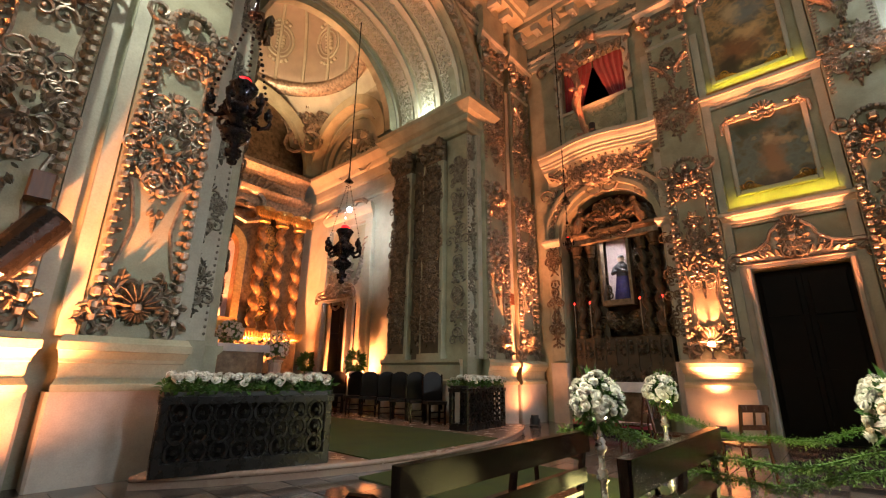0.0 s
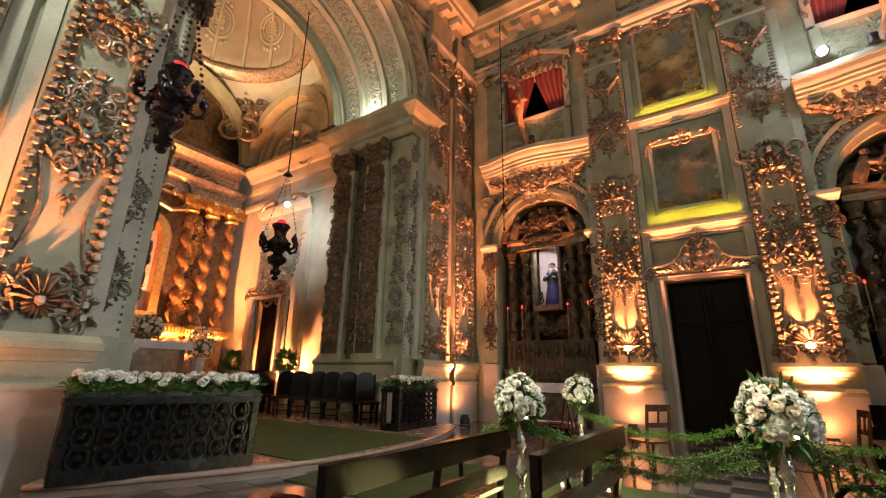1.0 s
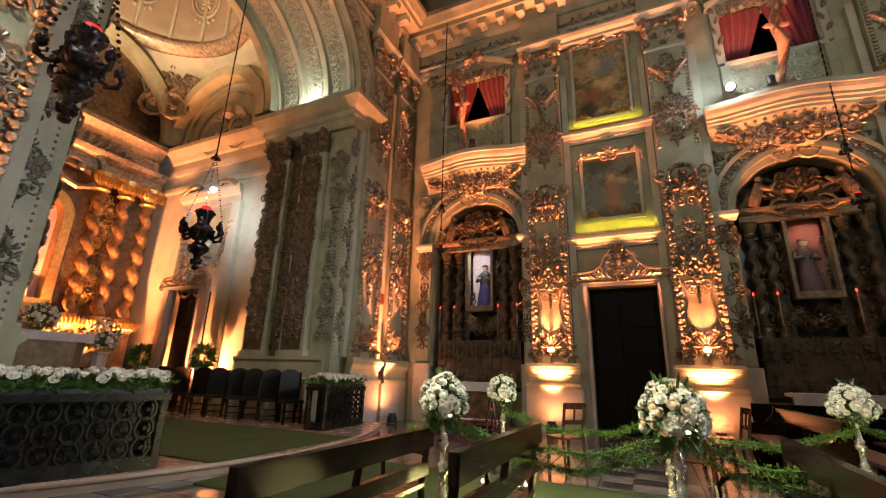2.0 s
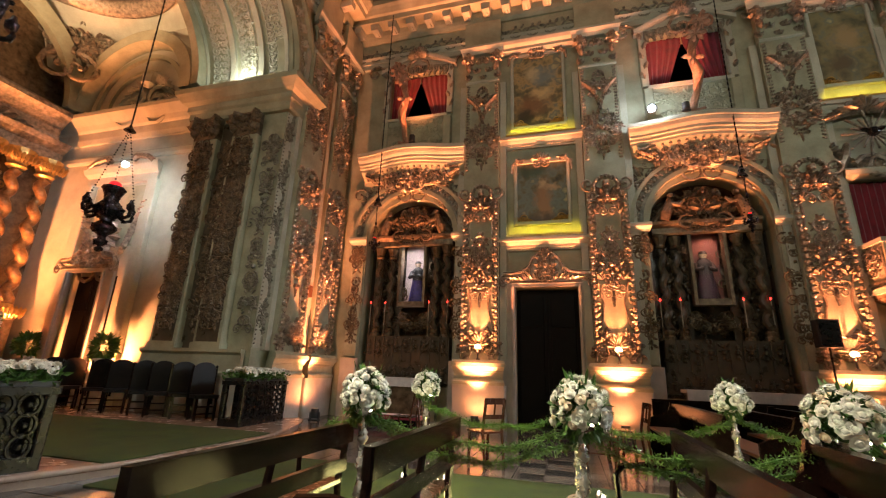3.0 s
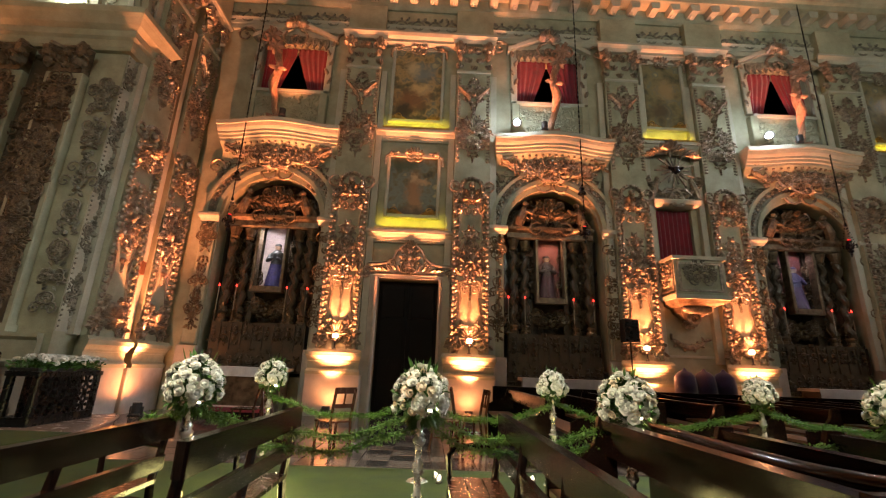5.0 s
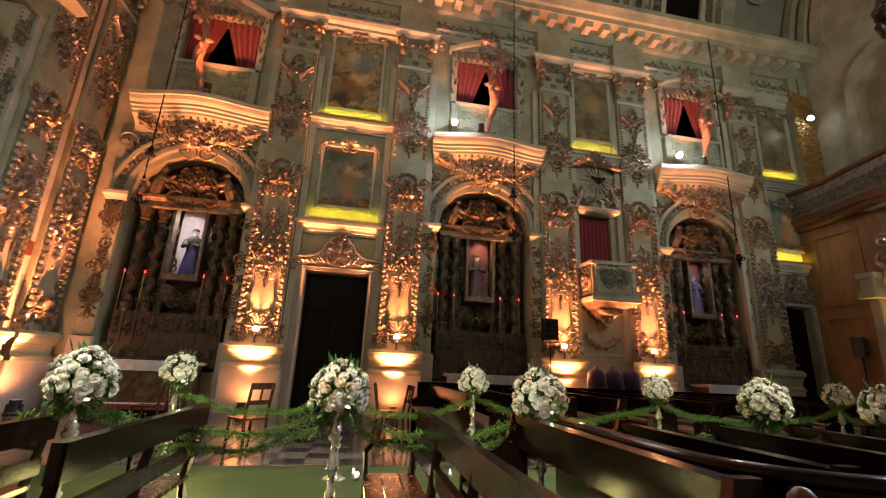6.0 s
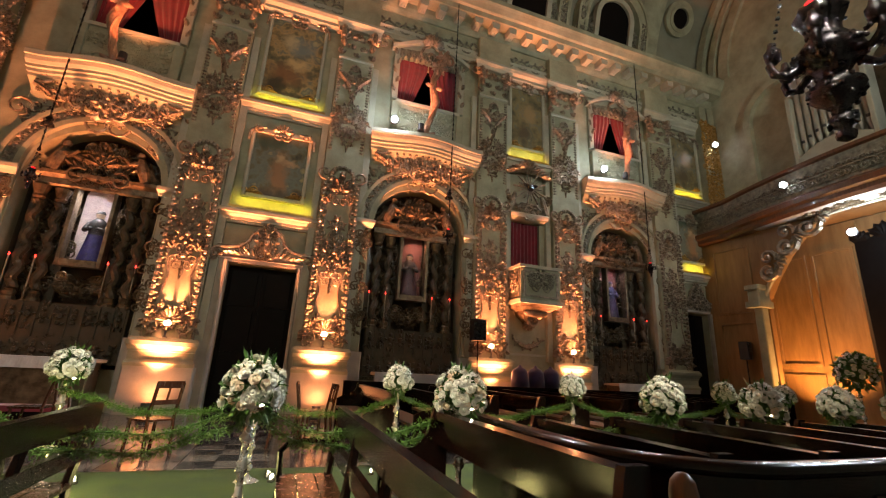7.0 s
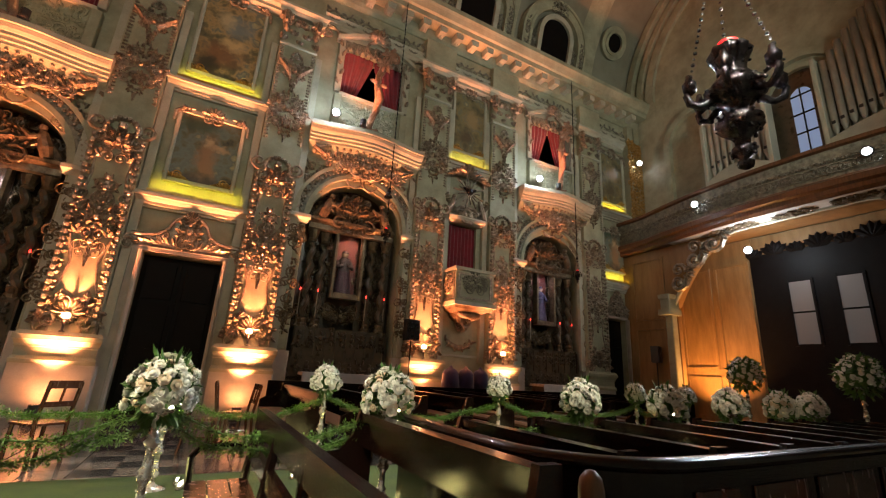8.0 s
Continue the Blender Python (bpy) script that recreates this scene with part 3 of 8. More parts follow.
def upper_panel(w, seed):
    """The upper panel of a pier: beaded edges, a pointed knot low down and a winged one under the capital."""
    s, rnd = Shape(), random.Random(seed)
    hw = w / 2
    for k in range(31):
        for m in (-1, 1):
            s.bead(m * hw * 0.98, -0.02, 0.04 + k * 0.1, 0.038, 1.0, 5)
            s.leaf(m * hw * 0.96, 0, 0.04 + k * 0.1, m * rnd.uniform(-1.8, -1.2), 0.075, 0.05, 0.04)
    knot(s, 1.0, w * 1.15, 1.75, rnd, 0.07, 4.5)
    knot(s, 2.32, w * 0.62, 1.0, rnd, 0.07, 1.4)
    for m in (-1, 1):
        s.tube([(m * 0.05, -0.03, 2.02), (m * hw * 0.35, -0.05, 2.22), (m * hw * 0.72, -0.06, 2.48)], [0.03, 0.05, 0.035], 6)
        for k in range(6):
            s.leaf(m * hw * (0.18 + 0.1 * k), -0.01, 2.1 + 0.07 * k, m * (0.35 + 0.12 * k), 0.22, 0.12, 0.11)
        s.scroll(m * hw * 0.4, 2.5, 0.36, m * -0.2, m, -0.02, 0.03)
        s.scroll(m * hw * 0.3, 2.75, 0.34, m * 0.6, -m, -0.02, 0.03)
        for k in range(7):
            s.bead(m * hw * 0.36 * sin(0.45 * k), -0.04, 2.95 - 0.36 * (1 - cos(0.45 * k)), 0.045)
    return s


def fan(w, h, depth=0.13):
    """A shell with acanthus wings, foot at z = 0."""
    s, rnd = Shape(), random.Random(4)
    for k in range(-4, 5):
        s.leaf(0, -0.02, h * 0.38, k * 0.36, h * (0.44 - 0.02 * abs(k)), w * 0.11, depth)
        s.leaf(0, -0.02, h * 0.34, k * 0.36 + pi, h * 0.22, w * 0.09, depth * 0.7)
    for m in (-1, 1):
        for k in range(14):
            u = rnd.uniform(0.12, 0.48)
            s.leaf(m * w * u, -0.01, h * rnd.uniform(0.1, 0.75 - u * 0.6), m * rnd.uniform(-0.3, 2.6), rnd.uniform(0.14, 0.24), rnd.uniform(0.07, 0.12), depth * rnd.uniform(0.4, 0.9))
        for k in range(4):
            s.scroll(m * w * (0.14 + 0.09 * k), h * (0.42 - 0.07 * k), 0.34, m * (0.6 + 0.4 * k), m * (1 if k % 2 else -1), -0.02, 0.032)
    s.bead(0, -depth * 0.7, h * 0.38, 0.075)
    return s


def arch_top(w, h, depth=0.05):
    """The arched carved crest over a pier's lower panel."""
    s = Shape()
    hw = w * 0.30
    for k in range(13):
        a = -0.25 + (pi + 0.5) * k / 12
        x, z = hw * cos(a), 0.05 + hw * sin(a)
        s.bead(x, -0.06, z, 0.066)
        s.leaf(x * 0.8, 0, z * 0.8, pi / 2 - a, 0.15, 0.11, 0.06)
    for m in (-1, 1):
        s.scroll(m * hw, 0, w * 0.42, m * 2.6, -m, 0, 0.045)
        s.scroll(m * hw * 0.2, -0.1, w * 0.42, m * 0.5, m, 0, 0.04)
    s.bead(0, -0.07, hw * 0.45, 0.11)
    return s


def capital_shape(w, h):
    """Carving of a capital: large corner masks under curled leaves, and small sprays between them."""
    s = Shape()
    hw = w / 2
    for m in (-1, 1):
        x = m * hw * 0.86
        s.bead(x, -0.33, h * 0.62, 0.135)
        s.bead(x, -0.38, h * 0.52, 0.095)
        s.bead(x, -0.34, h * 0.72, 0.11)
        for k in range(6):
            s.leaf(x, -0.28, h * 0.62, k * pi / 3 + 0.3, 0.25, 0.16, 0.10)
        s.leaf(x, -0.30, h * 0.50, pi + m * 0.2, 0.34, 0.22, 0.12)
        s.scroll(m * hw * 0.50, h * 0.74, w * 0.42, m * 0.9, m, -0.24, 0.055)
        s.tube([(m * hw * 0.12, -0.22, h * 0.80), (m * hw * 0.5, -0.27, h * 0.86), (x, -0.35, h * 0.92)], [0.05, 0.06, 0.07], 6)
        for k in range(3):
            s.leaf(m * hw * 0.36, -0.205, h * 0.30, (k - 1) * 0.8, 0.20, 0.13, 0.09)
            s.leaf(m * hw * 0.93, -0.205, h * 0.12, m * (0.2 - 0.5 * k), 0.24, 0.12, 0.08)
    for k in range(7):
        s.leaf(0, -0.21, h * 0.56, (k - 3) * 0.5, 0.25, 0.14, 0.10)
    s.bead(0, -0.27, h * 0.58, 0.06)
    for k in range(3):
        s.leaf(0, -0.205, h * 0.12, (k - 1) * 0.7, 0.18, 0.11, 0.07)
    return s


PEDESTAL_BASE = [(0.42, 1.02), (0.42, 1.10), (0.40, 1.11), (0.36, 1.17), (0.36, 1.34), (0.39, 1.35), (0.39, 1.39), (0.42, 1.44), (0.44, 1.48), (0.47, 1.485), (0.47, 1.58), (0.44, 1.60), (0.40, 1.66)]


def pilaster(name_label, w=1.08, seed=1, group="pilasters of the nave wall", lit=True):
    p = thing("pilaster", name_label, "pilaster", group)
    hw = w / 2
    block = Shape().box(-hw - 0.18, hw + 0.18, -0.38, 0, 0, 1.02, 0.03)
    part("pedestal_block", block, STONE, p, "pale stone pedestal block")
    part("pedestal_moulding", Shape().molding(-hw + 0.1, hw - 0.1, PEDESTAL_BASE, 0.62), STUCCO, p)
    shaft = part("shaft", Shape().box(-hw, hw, -0.26, 0, 1.66, Z_CAP), STUCCO, p)
    back = Shape()
    for m in (-1, 1):
        back.box(*sorted((m * (hw + 0.02), m * (hw + 0.20))), -0.14, 0, 1.66, Z_CAP)
    part("side_strip", back, STUCCO_PALE, p)
    low = pier_panel(w * 0.9, seed)
    low.v = [(x, y - 0.262, z * 1.09 + 1.88) for x, y, z in low.v]
    tagged(part("carved_panel", low, GILT, shaft, "dull gilded carved scrolls and leaves"), kind="stuff")
    f = fan(w * 1.0, 0.90, 0.14)
    f.v = [(x, y - 0.262, z + 1.70) for x, y, z in f.v]
    tagged(part("carved_shell", f, GILT, shaft, "gilded carved shell with acanthus wings"), kind="stuff")
    a = arch_top(w, 0.7)
    a.v = [(x, y - 0.262, z + 6.35) for x, y, z in a.v]
    tagged(part("carved_crest", a, GILT, shaft), kind="stuff")
    up = upper_panel(w * 0.9, seed + 50)
    up.v = [(x, y - 0.262, z + 7.25) for x, y, z in up.v]
    tagged(part("upper_carved_panel", up, GILT, shaft), kind="stuff")
    c = capital_shape(w * 1.02, 1.45)
    c.v = [(x, y, z + Z_CAP) for x, y, z in c.v]
    tagged(part("capital", c, GILT, p, "gilded composite capital"), kind="stuff")
    part("capital_bell", Shape().box(-hw * 0.93, hw * 0.93, -0.205, 0, Z_CAP + 0.08, Z_CAP + 1.06), STUCCO, p)
    part("astragal", Shape().molding(-hw, hw, [(0.27, Z_CAP - 0.02), (0.31, Z_CAP), (0.31, Z_CAP + 0.05), (0.26, Z_CAP + 0.08)]), STUCCO_PALE, p)
    part("abacus", Shape().molding(-hw, hw, [(0.30, 11.5), (0.34, 11.62), (0.42, 11.7), (0.42, 11.78)], 0.5), STUCCO_PALE, p)
    part("frieze_block", Shape().box(-hw - 0.06, hw + 0.06, -0.34, 0, 11.78, Z_CORN - 0.05), STUCCO, p)
    return p


first = pilaster("ivory pilaster with gilded carving lit amber from its foot", seed=3)
first.matrix_basis = north(PIERS[0])
for x in PIERS[1:]:
    copy_thing(first, north(x))
side_pilaster = pilaster("ivory pilaster with gilded carving beside the chancel arch", 1.02, 11, "pilasters of the chancel arch")
side_pilaster.matrix_basis = east_face(XA, 9.72)
for y in (11.25, 1.48, -0.05):
    copy_thing(side_pilaster, east_face(XA, y))

# ---- entablature ----
def entablature(x0, x1, parent_name, m):
    e = thing(parent_name, "moulded stucco cornice with carved frieze and gilded brackets", "cornice", "", "structure", m)
    part("architrave", Shape().molding(x0, x1, [(0.10, 11.78), (0.10, 11.95), (0.14, 11.98), (0.14, 12.1), (0.20, 12.18)]), STUCCO_PALE, e)
    fr = Shape()
    fr.box(x0, x1, -0.10, 0, 12.18, Z_CORN)
    part("frieze", fr, STUCCO, e)
    orn = Shape()
    rnd = random.Random(5)
    x = x0 + 0.3
    while x < x1 - 0.2:
        for w_ in (-1, 1):
            orn.scroll(x, 12.42, 0.46, w_ * 1.3, w_, -0.10, 0.035)
            orn.leaf(x + w_ * 0.12, -0.10, 12.4, w_ * rnd.uniform(0.4, 2.2), 0.24, 0.13, 0.05)
        orn.bead(x, -0.14, 12.48, 0.05)
        x += 0.56
    part("frieze_carving", orn, CARVED_GREY, e)
    cor = [(0.16, Z_CORN), (0.24, Z_CORN + 0.1), (0.28, Z_CORN + 0.22), (0.30, 13.2), (0.74, 13.22), (0.76, 13.4), (0.84, 13.44), (0.92, 13.62), (0.98, 13.72), (0.98, Z_TOP)]
    part("cornice", Shape().molding(x0, x1, cor), STUCCO, e)
    n = int((x1 - x0) / 0.66)
    br = Shape()
    for k in range(n):
        x = x0 + 0.3 + k * (x1 - x0 - 0.4) / n
        br.slab([(x - 0.12, 12.96), (x + 0.12, 12.96), (x + 0.15, 13.10), (x + 0.15, 13.205), (x - 0.15, 13.205), (x - 0.15, 13.10)], -0.68, -0.28)
        br.tube([(x, -0.62, 13.12), (x, -0.52, 13.02), (x, -0.34, 12.98)], [0.07, 0.06, 0.09], 6)
    tagged(part("bracket", br, STUCCO_PALE, e), kind="stuff")
    return e


entablature(XA, XE, "trim_cornice_north", north(0))
for x, w in ((0.09, 2.3), (8.02, 1.7), (15.4, 1.5)):
    ob = tagged(part("trim_architrave_ledge", Shape().molding(-w / 2, w / 2, [(0.12, 11.42), (0.22, 11.50), (0.22, 11.60), (0.32, 11.66), (0.36, 11.76), (0.36, 11.82)]), STUCCO_PALE, None, "moulded ledge between the capitals"), kind="structure", category="trim")
    ob.matrix_basis = north(x)
entablature(YS, YW - 0.98, "trim_cornice_arch", east_face(XA, 0))
entablature(-XE, -XA - 0.98, "trim_cornice_south", pose(0, YS, 0, 0, 0, 180))
# ---- altar niches ----
def twisted(s, x, y, z0, z1, r, turns=4.0, sides=8, way=1):
    """A twisted column shaft."""
    n = 34
    pts = []
    for i in range(n + 1):
        t = i / n
        a = way * 2 * pi * turns * t
        pts.append((x + r * 0.42 * cos(a), y + r * 0.42 * sin(a), z0 + (z1 - z0) * t))
    s.tube(pts, [r * (1.0 - 0.12 * i / n) for i in range(n + 1)], sides)
    return s


def arch_band(s, r0, r1, y0, y1, zc, n=28, x=0.0):
    """A half ring standing on its springing."""
    for k in range(n):
        a, b = pi * k / n, pi * (k + 1) / n
        v = []
        for yy in (y0, y1):
            for r, t in ((r0, a), (r1, a), (r1, b), (r0, b)):
                v.append((x + r * cos(t), yy, zc + r * sin(t)))
        s.add(v, [(0, 1, 2, 3), (7, 6, 5, 4), (0, 3, 7, 4), (1, 5, 6, 2)])
    return s


def statue_shape(h):
    """A plain standing robed form."""
    s = Shape()
    s.lathe([(0.20 * h, 0), (0.205 * h, 0.03 * h), (0.17 * h, 0.25 * h), (0.135 * h, 0.45 * h), (0.125 * h, 0.56 * h), (0.15 * h, 0.68 * h), (0.145 * h, 0.76 * h), (0.085 * h, 0.82 * h), (0.05 * h, 0.85 * h), (0.075 * h, 0.90 * h), (0.08 * h, 0.94 * h), (0.055 * h, 0.99 * h), (0.01, h)], 14)
    s.v = [(x + 0.012 * h * sin(9 * math.atan2(y, x)) * (1 - z / h), y * 0.75, z) for x, y, z in s.v]
    for m in (-1, 1):
        s.tube([(m * 0.13 * h, 0, 0.74 * h), (m * 0.17 * h, -0.06 * h, 0.60 * h), (m * 0.05 * h, -0.15 * h, 0.63 * h)], [0.05 * h, 0.048 * h, 0.035 * h], 7)
    return s


def niche_altar(label, back):
    n = thing("altar_niche", label, "altar niche", "altar niches of the nave wall")
    hw, sp = NICHE_HALF, NICHE_SPRING
    # the vaulted recess
    r = Shape()
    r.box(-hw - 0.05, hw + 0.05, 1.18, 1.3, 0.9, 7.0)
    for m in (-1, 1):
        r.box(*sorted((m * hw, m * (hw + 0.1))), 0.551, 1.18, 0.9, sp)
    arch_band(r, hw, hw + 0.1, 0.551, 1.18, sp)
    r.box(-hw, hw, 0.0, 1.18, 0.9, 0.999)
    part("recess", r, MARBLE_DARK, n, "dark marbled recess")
    # archivolt and jamb mouldings round the opening
    a = Shape()
    arch_band(a, hw - 0.02, hw + 0.10, -0.14, 0, sp + 0.2)
    arch_band(a, hw + 0.34, hw + 0.44, -0.16, 0, sp + 0.2)
    part("archivolt", a, STUCCO, n, "moulded stucco arch")
    part("archivolt_band", arch_band(Shape(), hw + 0.10, hw + 0.34, -0.09, 0, sp + 0.2), CARVED_GREY, n)
    c = Shape()
    for k in range(1, 40):
        t = pi * k / 40
        x, z = (hw + 0.22) * cos(t), sp + 0.2 + (hw + 0.22) * sin(t)
        c.leaf(x, -0.09, z, pi / 2 - t + (0.9 if k % 2 else -0.9), 0.2, 0.11, 0.05)
        c.bead(x, -0.11, z, 0.045)
    for k in range(9):
        c.leaf(0, -0.16, sp + hw + 0.35, (k - 4) * 0.5, 0.42, 0.2, 0.12)
    for m in (-1, 1):
        c.scroll(m * 0.15, sp + hw + 0.45, 0.7, m * 1.2, m, -0.05, 0.05)
        c.scroll(m * 0.5, sp + hw + 0.42, 0.6, m * 1.9, -m, -0.05, 0.045)
        c.scroll(m * 1.1, sp + hw + 0.10, 0.55, m * 0.9, m, -0.02, 0.045)
        c.scroll(m * 1.55, sp + hw + 0.15, 0.6, m * -0.5, m, -0.02, 0.04)
        for k in range(6):
            c.leaf(m * (1.25 + 0.06 * k), 0, sp + 0.9 + 0.13 * k, m * (0.4 + 0.3 * k), 0.3, 0.14, 0.05)
    rs = random.Random(14)
    for xx, zz, ww, hh in ((0, sp + hw + 0.62, 1.5, 0.5), (1.35, sp + 1.35, 0.62, 0.9), (-1.35, sp + 1.35, 0.62, 0.9), (0.95, sp + 1.85, 0.8, 0.45), (-0.95, sp + 1.85, 0.8, 0.45)):
        cluster(c, xx, zz, ww, hh, rs, 0.06, 0.0, 0.9)
    tagged(part("arch_carving", c, GILT, n, "gilded carving over the arch"), kind="stuff")
    for m in (-1, 1):
        imp = Shape().molding(-0.20, 0.20, [(0.14, sp - 0.05), (0.18, sp + 0.02), (0.26, sp + 0.08), (0.26, sp + 0.16), (0.22, sp + 0.2)], 0.4)
        imp.v = [(x + m * (hw + 0.22), y, z) for x, y, z in imp.v]
        part("impost", imp, STUCCO_PALE, n)
        jb = Shape().box(*sorted((m * (hw + 0.02), m * (hw + 0.42))), -0.10, 0, 1.66, sp - 0.05, 0.02)
        jp_ob = part("jamb_pilaster", jb, STUCCO, n)
        jc = relief(0.26, 3.1, 31 + m, 0.34, 0.03, False)
        jc.v = [(x + m * (hw + 0.22), y - 0.102, z + 1.85) for x, y, z in jc.v]
        tagged(part("jamb_carving", jc, GILT_DARK, jp_ob), kind="stuff")
        jp = Shape().box(*sorted((m * (hw - 0.05), m * (hw + 0.46))), -0.2, 0, 0, 1.62, 0.03)
        part("jamb_pedestal", jp, STONE, n)
    # inner retable: columns, entablature, broken pediment
    for i, x in enumerate((-1.12, -0.74, 0.74, 1.12)):
        col = Shape()
        twisted(col, x, 0.36 if abs(x) > 1 else 0.50, 2.55, 4.75, 0.105, 4.5, 8, 1 if x < 0 else -1)
        part("twisted_column", col, MARBLE_DARK, n, "dark twisted marble column")
        cb = Shape()
        yy = 0.36 if abs(x) > 1 else 0.50
        cb.lathe([(0.15, 2.3), (0.15, 2.38), (0.12, 2.42), (0.14, 2.5), (0.1, 2.56)], 10, (x, yy, 0))
        part("column_base", cb, GILT_DARK, n)
        cb = Shape()
        cb.lathe([(0.10, 4.75), (0.13, 4.8), (0.11, 4.85), (0.17, 5.02), (0.18, 5.08)], 10, (x, yy, 0))
        part("column_capital", cb, GILT_DARK, n)
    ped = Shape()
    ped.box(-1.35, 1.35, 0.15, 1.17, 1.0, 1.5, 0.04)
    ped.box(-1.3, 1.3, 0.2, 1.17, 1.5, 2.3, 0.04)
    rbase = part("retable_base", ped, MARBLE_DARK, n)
    rk = random.Random(88)
    for k in range(9):
        x = -1.16 + 0.29 * k
        up_ = Shape()
        cluster(up_, x, 2.02, 0.26, 0.5, rk, 0.05, 0.19, 0.13)
        cluster(up_, x, 1.25, 0.26, 0.42, rk, 0.05, 0.14, 0.13)
        up_.box(x + 0.125, x + 0.165, 0.155, 0.20, 1.54, 2.26)
        tagged(part("base_spray", up_, MARBLE_DARK, rbase), kind="stuff")
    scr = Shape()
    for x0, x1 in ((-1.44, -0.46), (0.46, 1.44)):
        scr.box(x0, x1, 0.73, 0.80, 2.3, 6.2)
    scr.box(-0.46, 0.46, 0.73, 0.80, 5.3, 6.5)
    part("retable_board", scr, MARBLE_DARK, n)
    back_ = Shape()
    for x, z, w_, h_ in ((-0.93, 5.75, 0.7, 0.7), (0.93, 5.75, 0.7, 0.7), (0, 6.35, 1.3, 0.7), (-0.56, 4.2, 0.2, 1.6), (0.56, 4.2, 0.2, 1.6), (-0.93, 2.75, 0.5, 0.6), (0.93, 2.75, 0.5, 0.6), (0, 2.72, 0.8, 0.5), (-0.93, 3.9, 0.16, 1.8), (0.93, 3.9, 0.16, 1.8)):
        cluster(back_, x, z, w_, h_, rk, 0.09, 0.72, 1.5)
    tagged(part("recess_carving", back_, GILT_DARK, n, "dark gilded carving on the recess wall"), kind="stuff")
    ent = Shape().molding(-1.3, 1.3, [(0.0, 5.1), (0.05, 5.15), (0.05, 5.3), (0.16, 5.38), (0.18, 5.46)])
    ent.v = [(x, y + 0.32, z) for x, y, z in ent.v]
    part("retable_entablature", ent, GILT_DARK, n)
    pd = Shape()
    for m in (-1, 1):
        pd.tube([(m * 1.2, 0.32, 5.5), (m * 0.98, 0.26, 5.78), (m * 0.66, 0.22, 5.95), (m * 0.42, 0.22, 5.82)], [0.10, 0.11, 0.10, 0.08], 8)
        pd.tube([(m * 0.98, 0.22, 5.50), (m * 0.92, 0.16, 5.72), (m * 0.84, 0.14, 5.92), (m * 0.80, 0.16, 6.06)], [0.13, 0.15, 0.12, 0.09], 9)
        pd.bead(m * 0.78, 0.12, 6.16, 0.10, 1.0, 9)
        pd.tube([(m * 0.84, 0.10, 5.95), (m * 0.62, 0.04, 5.86), (m * 0.48, 0.04, 6.0)], [0.055, 0.05, 0.04], 7)
        pd.scroll(m * 0.3, 5.6, 0.5, m * 0.7, m, 0.22, 0.05)
        for k in range(5):
            pd.leaf(m * (0.15 + 0.14 * k), 0.24, 5.5 + 0.05 * k, m * (0.2 + 0.25 * k), 0.32, 0.15, 0.08)
    for k in range(7):
        pd.leaf(0, 0.2, 5.75, (k - 3) * 0.45, 0.45, 0.2, 0.1)
    rt = random.Random(52)
    cluster(pd, 0, 6.02, 0.72, 0.72, rt, 0.12, 0.24, 2.0)
    cluster(pd, 0, 5.42, 0.86, 0.30, rt, 0.08, 0.28, 1.2)
    tagged(part("broken_pediment", pd, CARVED_BROWN, n, "brown gilded broken pediment with carved figures"), kind="stuff")
    # central case with its pane
    f = Shape()
    for x0, x1, z0, z1 in ((-0.46, -0.37, 3.2, 5.06), (0.37, 0.46, 3.2, 5.06), (-0.37, 0.37, 3.2, 3.36)):
        f.box(x0, x1, 0.30, 0.56, z0, z1, 0.01)
    arch_band(f, 0.37, 0.46, 0.30, 0.56, 5.06, 14)
    cf = part("case_frame", f, GILT_DARK, n)
    b = Shape().box(-0.37, 0.37, 0.78, 0.83, 3.3, 5.06)
    arch_band(b, 0.0, 0.37, 0.78, 0.83, 5.06, 14)
    part("case_backing", b, back, cf)
    g = part("case_pane", Shape().box(-0.37, 0.37, 0.35, 0.356, 3.36, 5.06), GLASS, cf, "clear glass pane")
    g.visible_shadow = False
    return n


CASE_RED = material("faded_red_backing", (0.34, 0.10, 0.06), 0.7, second=(0.05, 0.025, 0.05), scale=2.5, bump=0.2, spread=0.9)
first_niche = niche_altar("altar niche with dark columns and a lit glass case", PINK_PLASTER)
first_niche.matrix_basis = north(NICHES[0])
other = niche_altar("altar niche with dark columns and a dim glass case", CASE_RED)
other.matrix_basis = north(NICHES[1])
copy_thing(other, north(NICHES[2]))
def mantle(name, robe, cloak, face, h=1.34):
    """Painted wood of a statue: a coloured robe, a dark mantle above it and pale flesh."""
    m = material(name, robe, 0.6, second=tuple(c * 0.5 for c in robe), scale=8, bump=0.2)
    nt = m.node_tree
    b = nt.nodes["Principled BSDF"]
    src = b.inputs["Base Color"].links[0].from_socket
    co = nt.nodes.new("ShaderNodeTexCoord")
    xyz = nt.nodes.new("ShaderNodeSeparateXYZ")
    nt.links.new(co.outputs["Object"], xyz.inputs[0])
    for z0, z1, c in ((0.50 * h, 0.53 * h, cloak), (0.845 * h, 0.85 * h, face), (0.925 * h, 0.935 * h, cloak)):
        r = nt.nodes.new("ShaderNodeMapRange")
        r.inputs[1].default_value, r.inputs[2].default_value = z0, z1
        nt.links.new(xyz.outputs["Z"], r.inputs[0])
        x = nt.nodes.new("ShaderNodeMix")
        x.data_type = "RGBA"
        x.inputs[7].default_value = (*c, 1)
        nt.links.new(r.outputs[0], x.inputs[0])
        nt.links.new(src, x.inputs[6])
        src = x.outputs[2]
    nt.links.new(src, b.inputs["Base Color"])
    return m


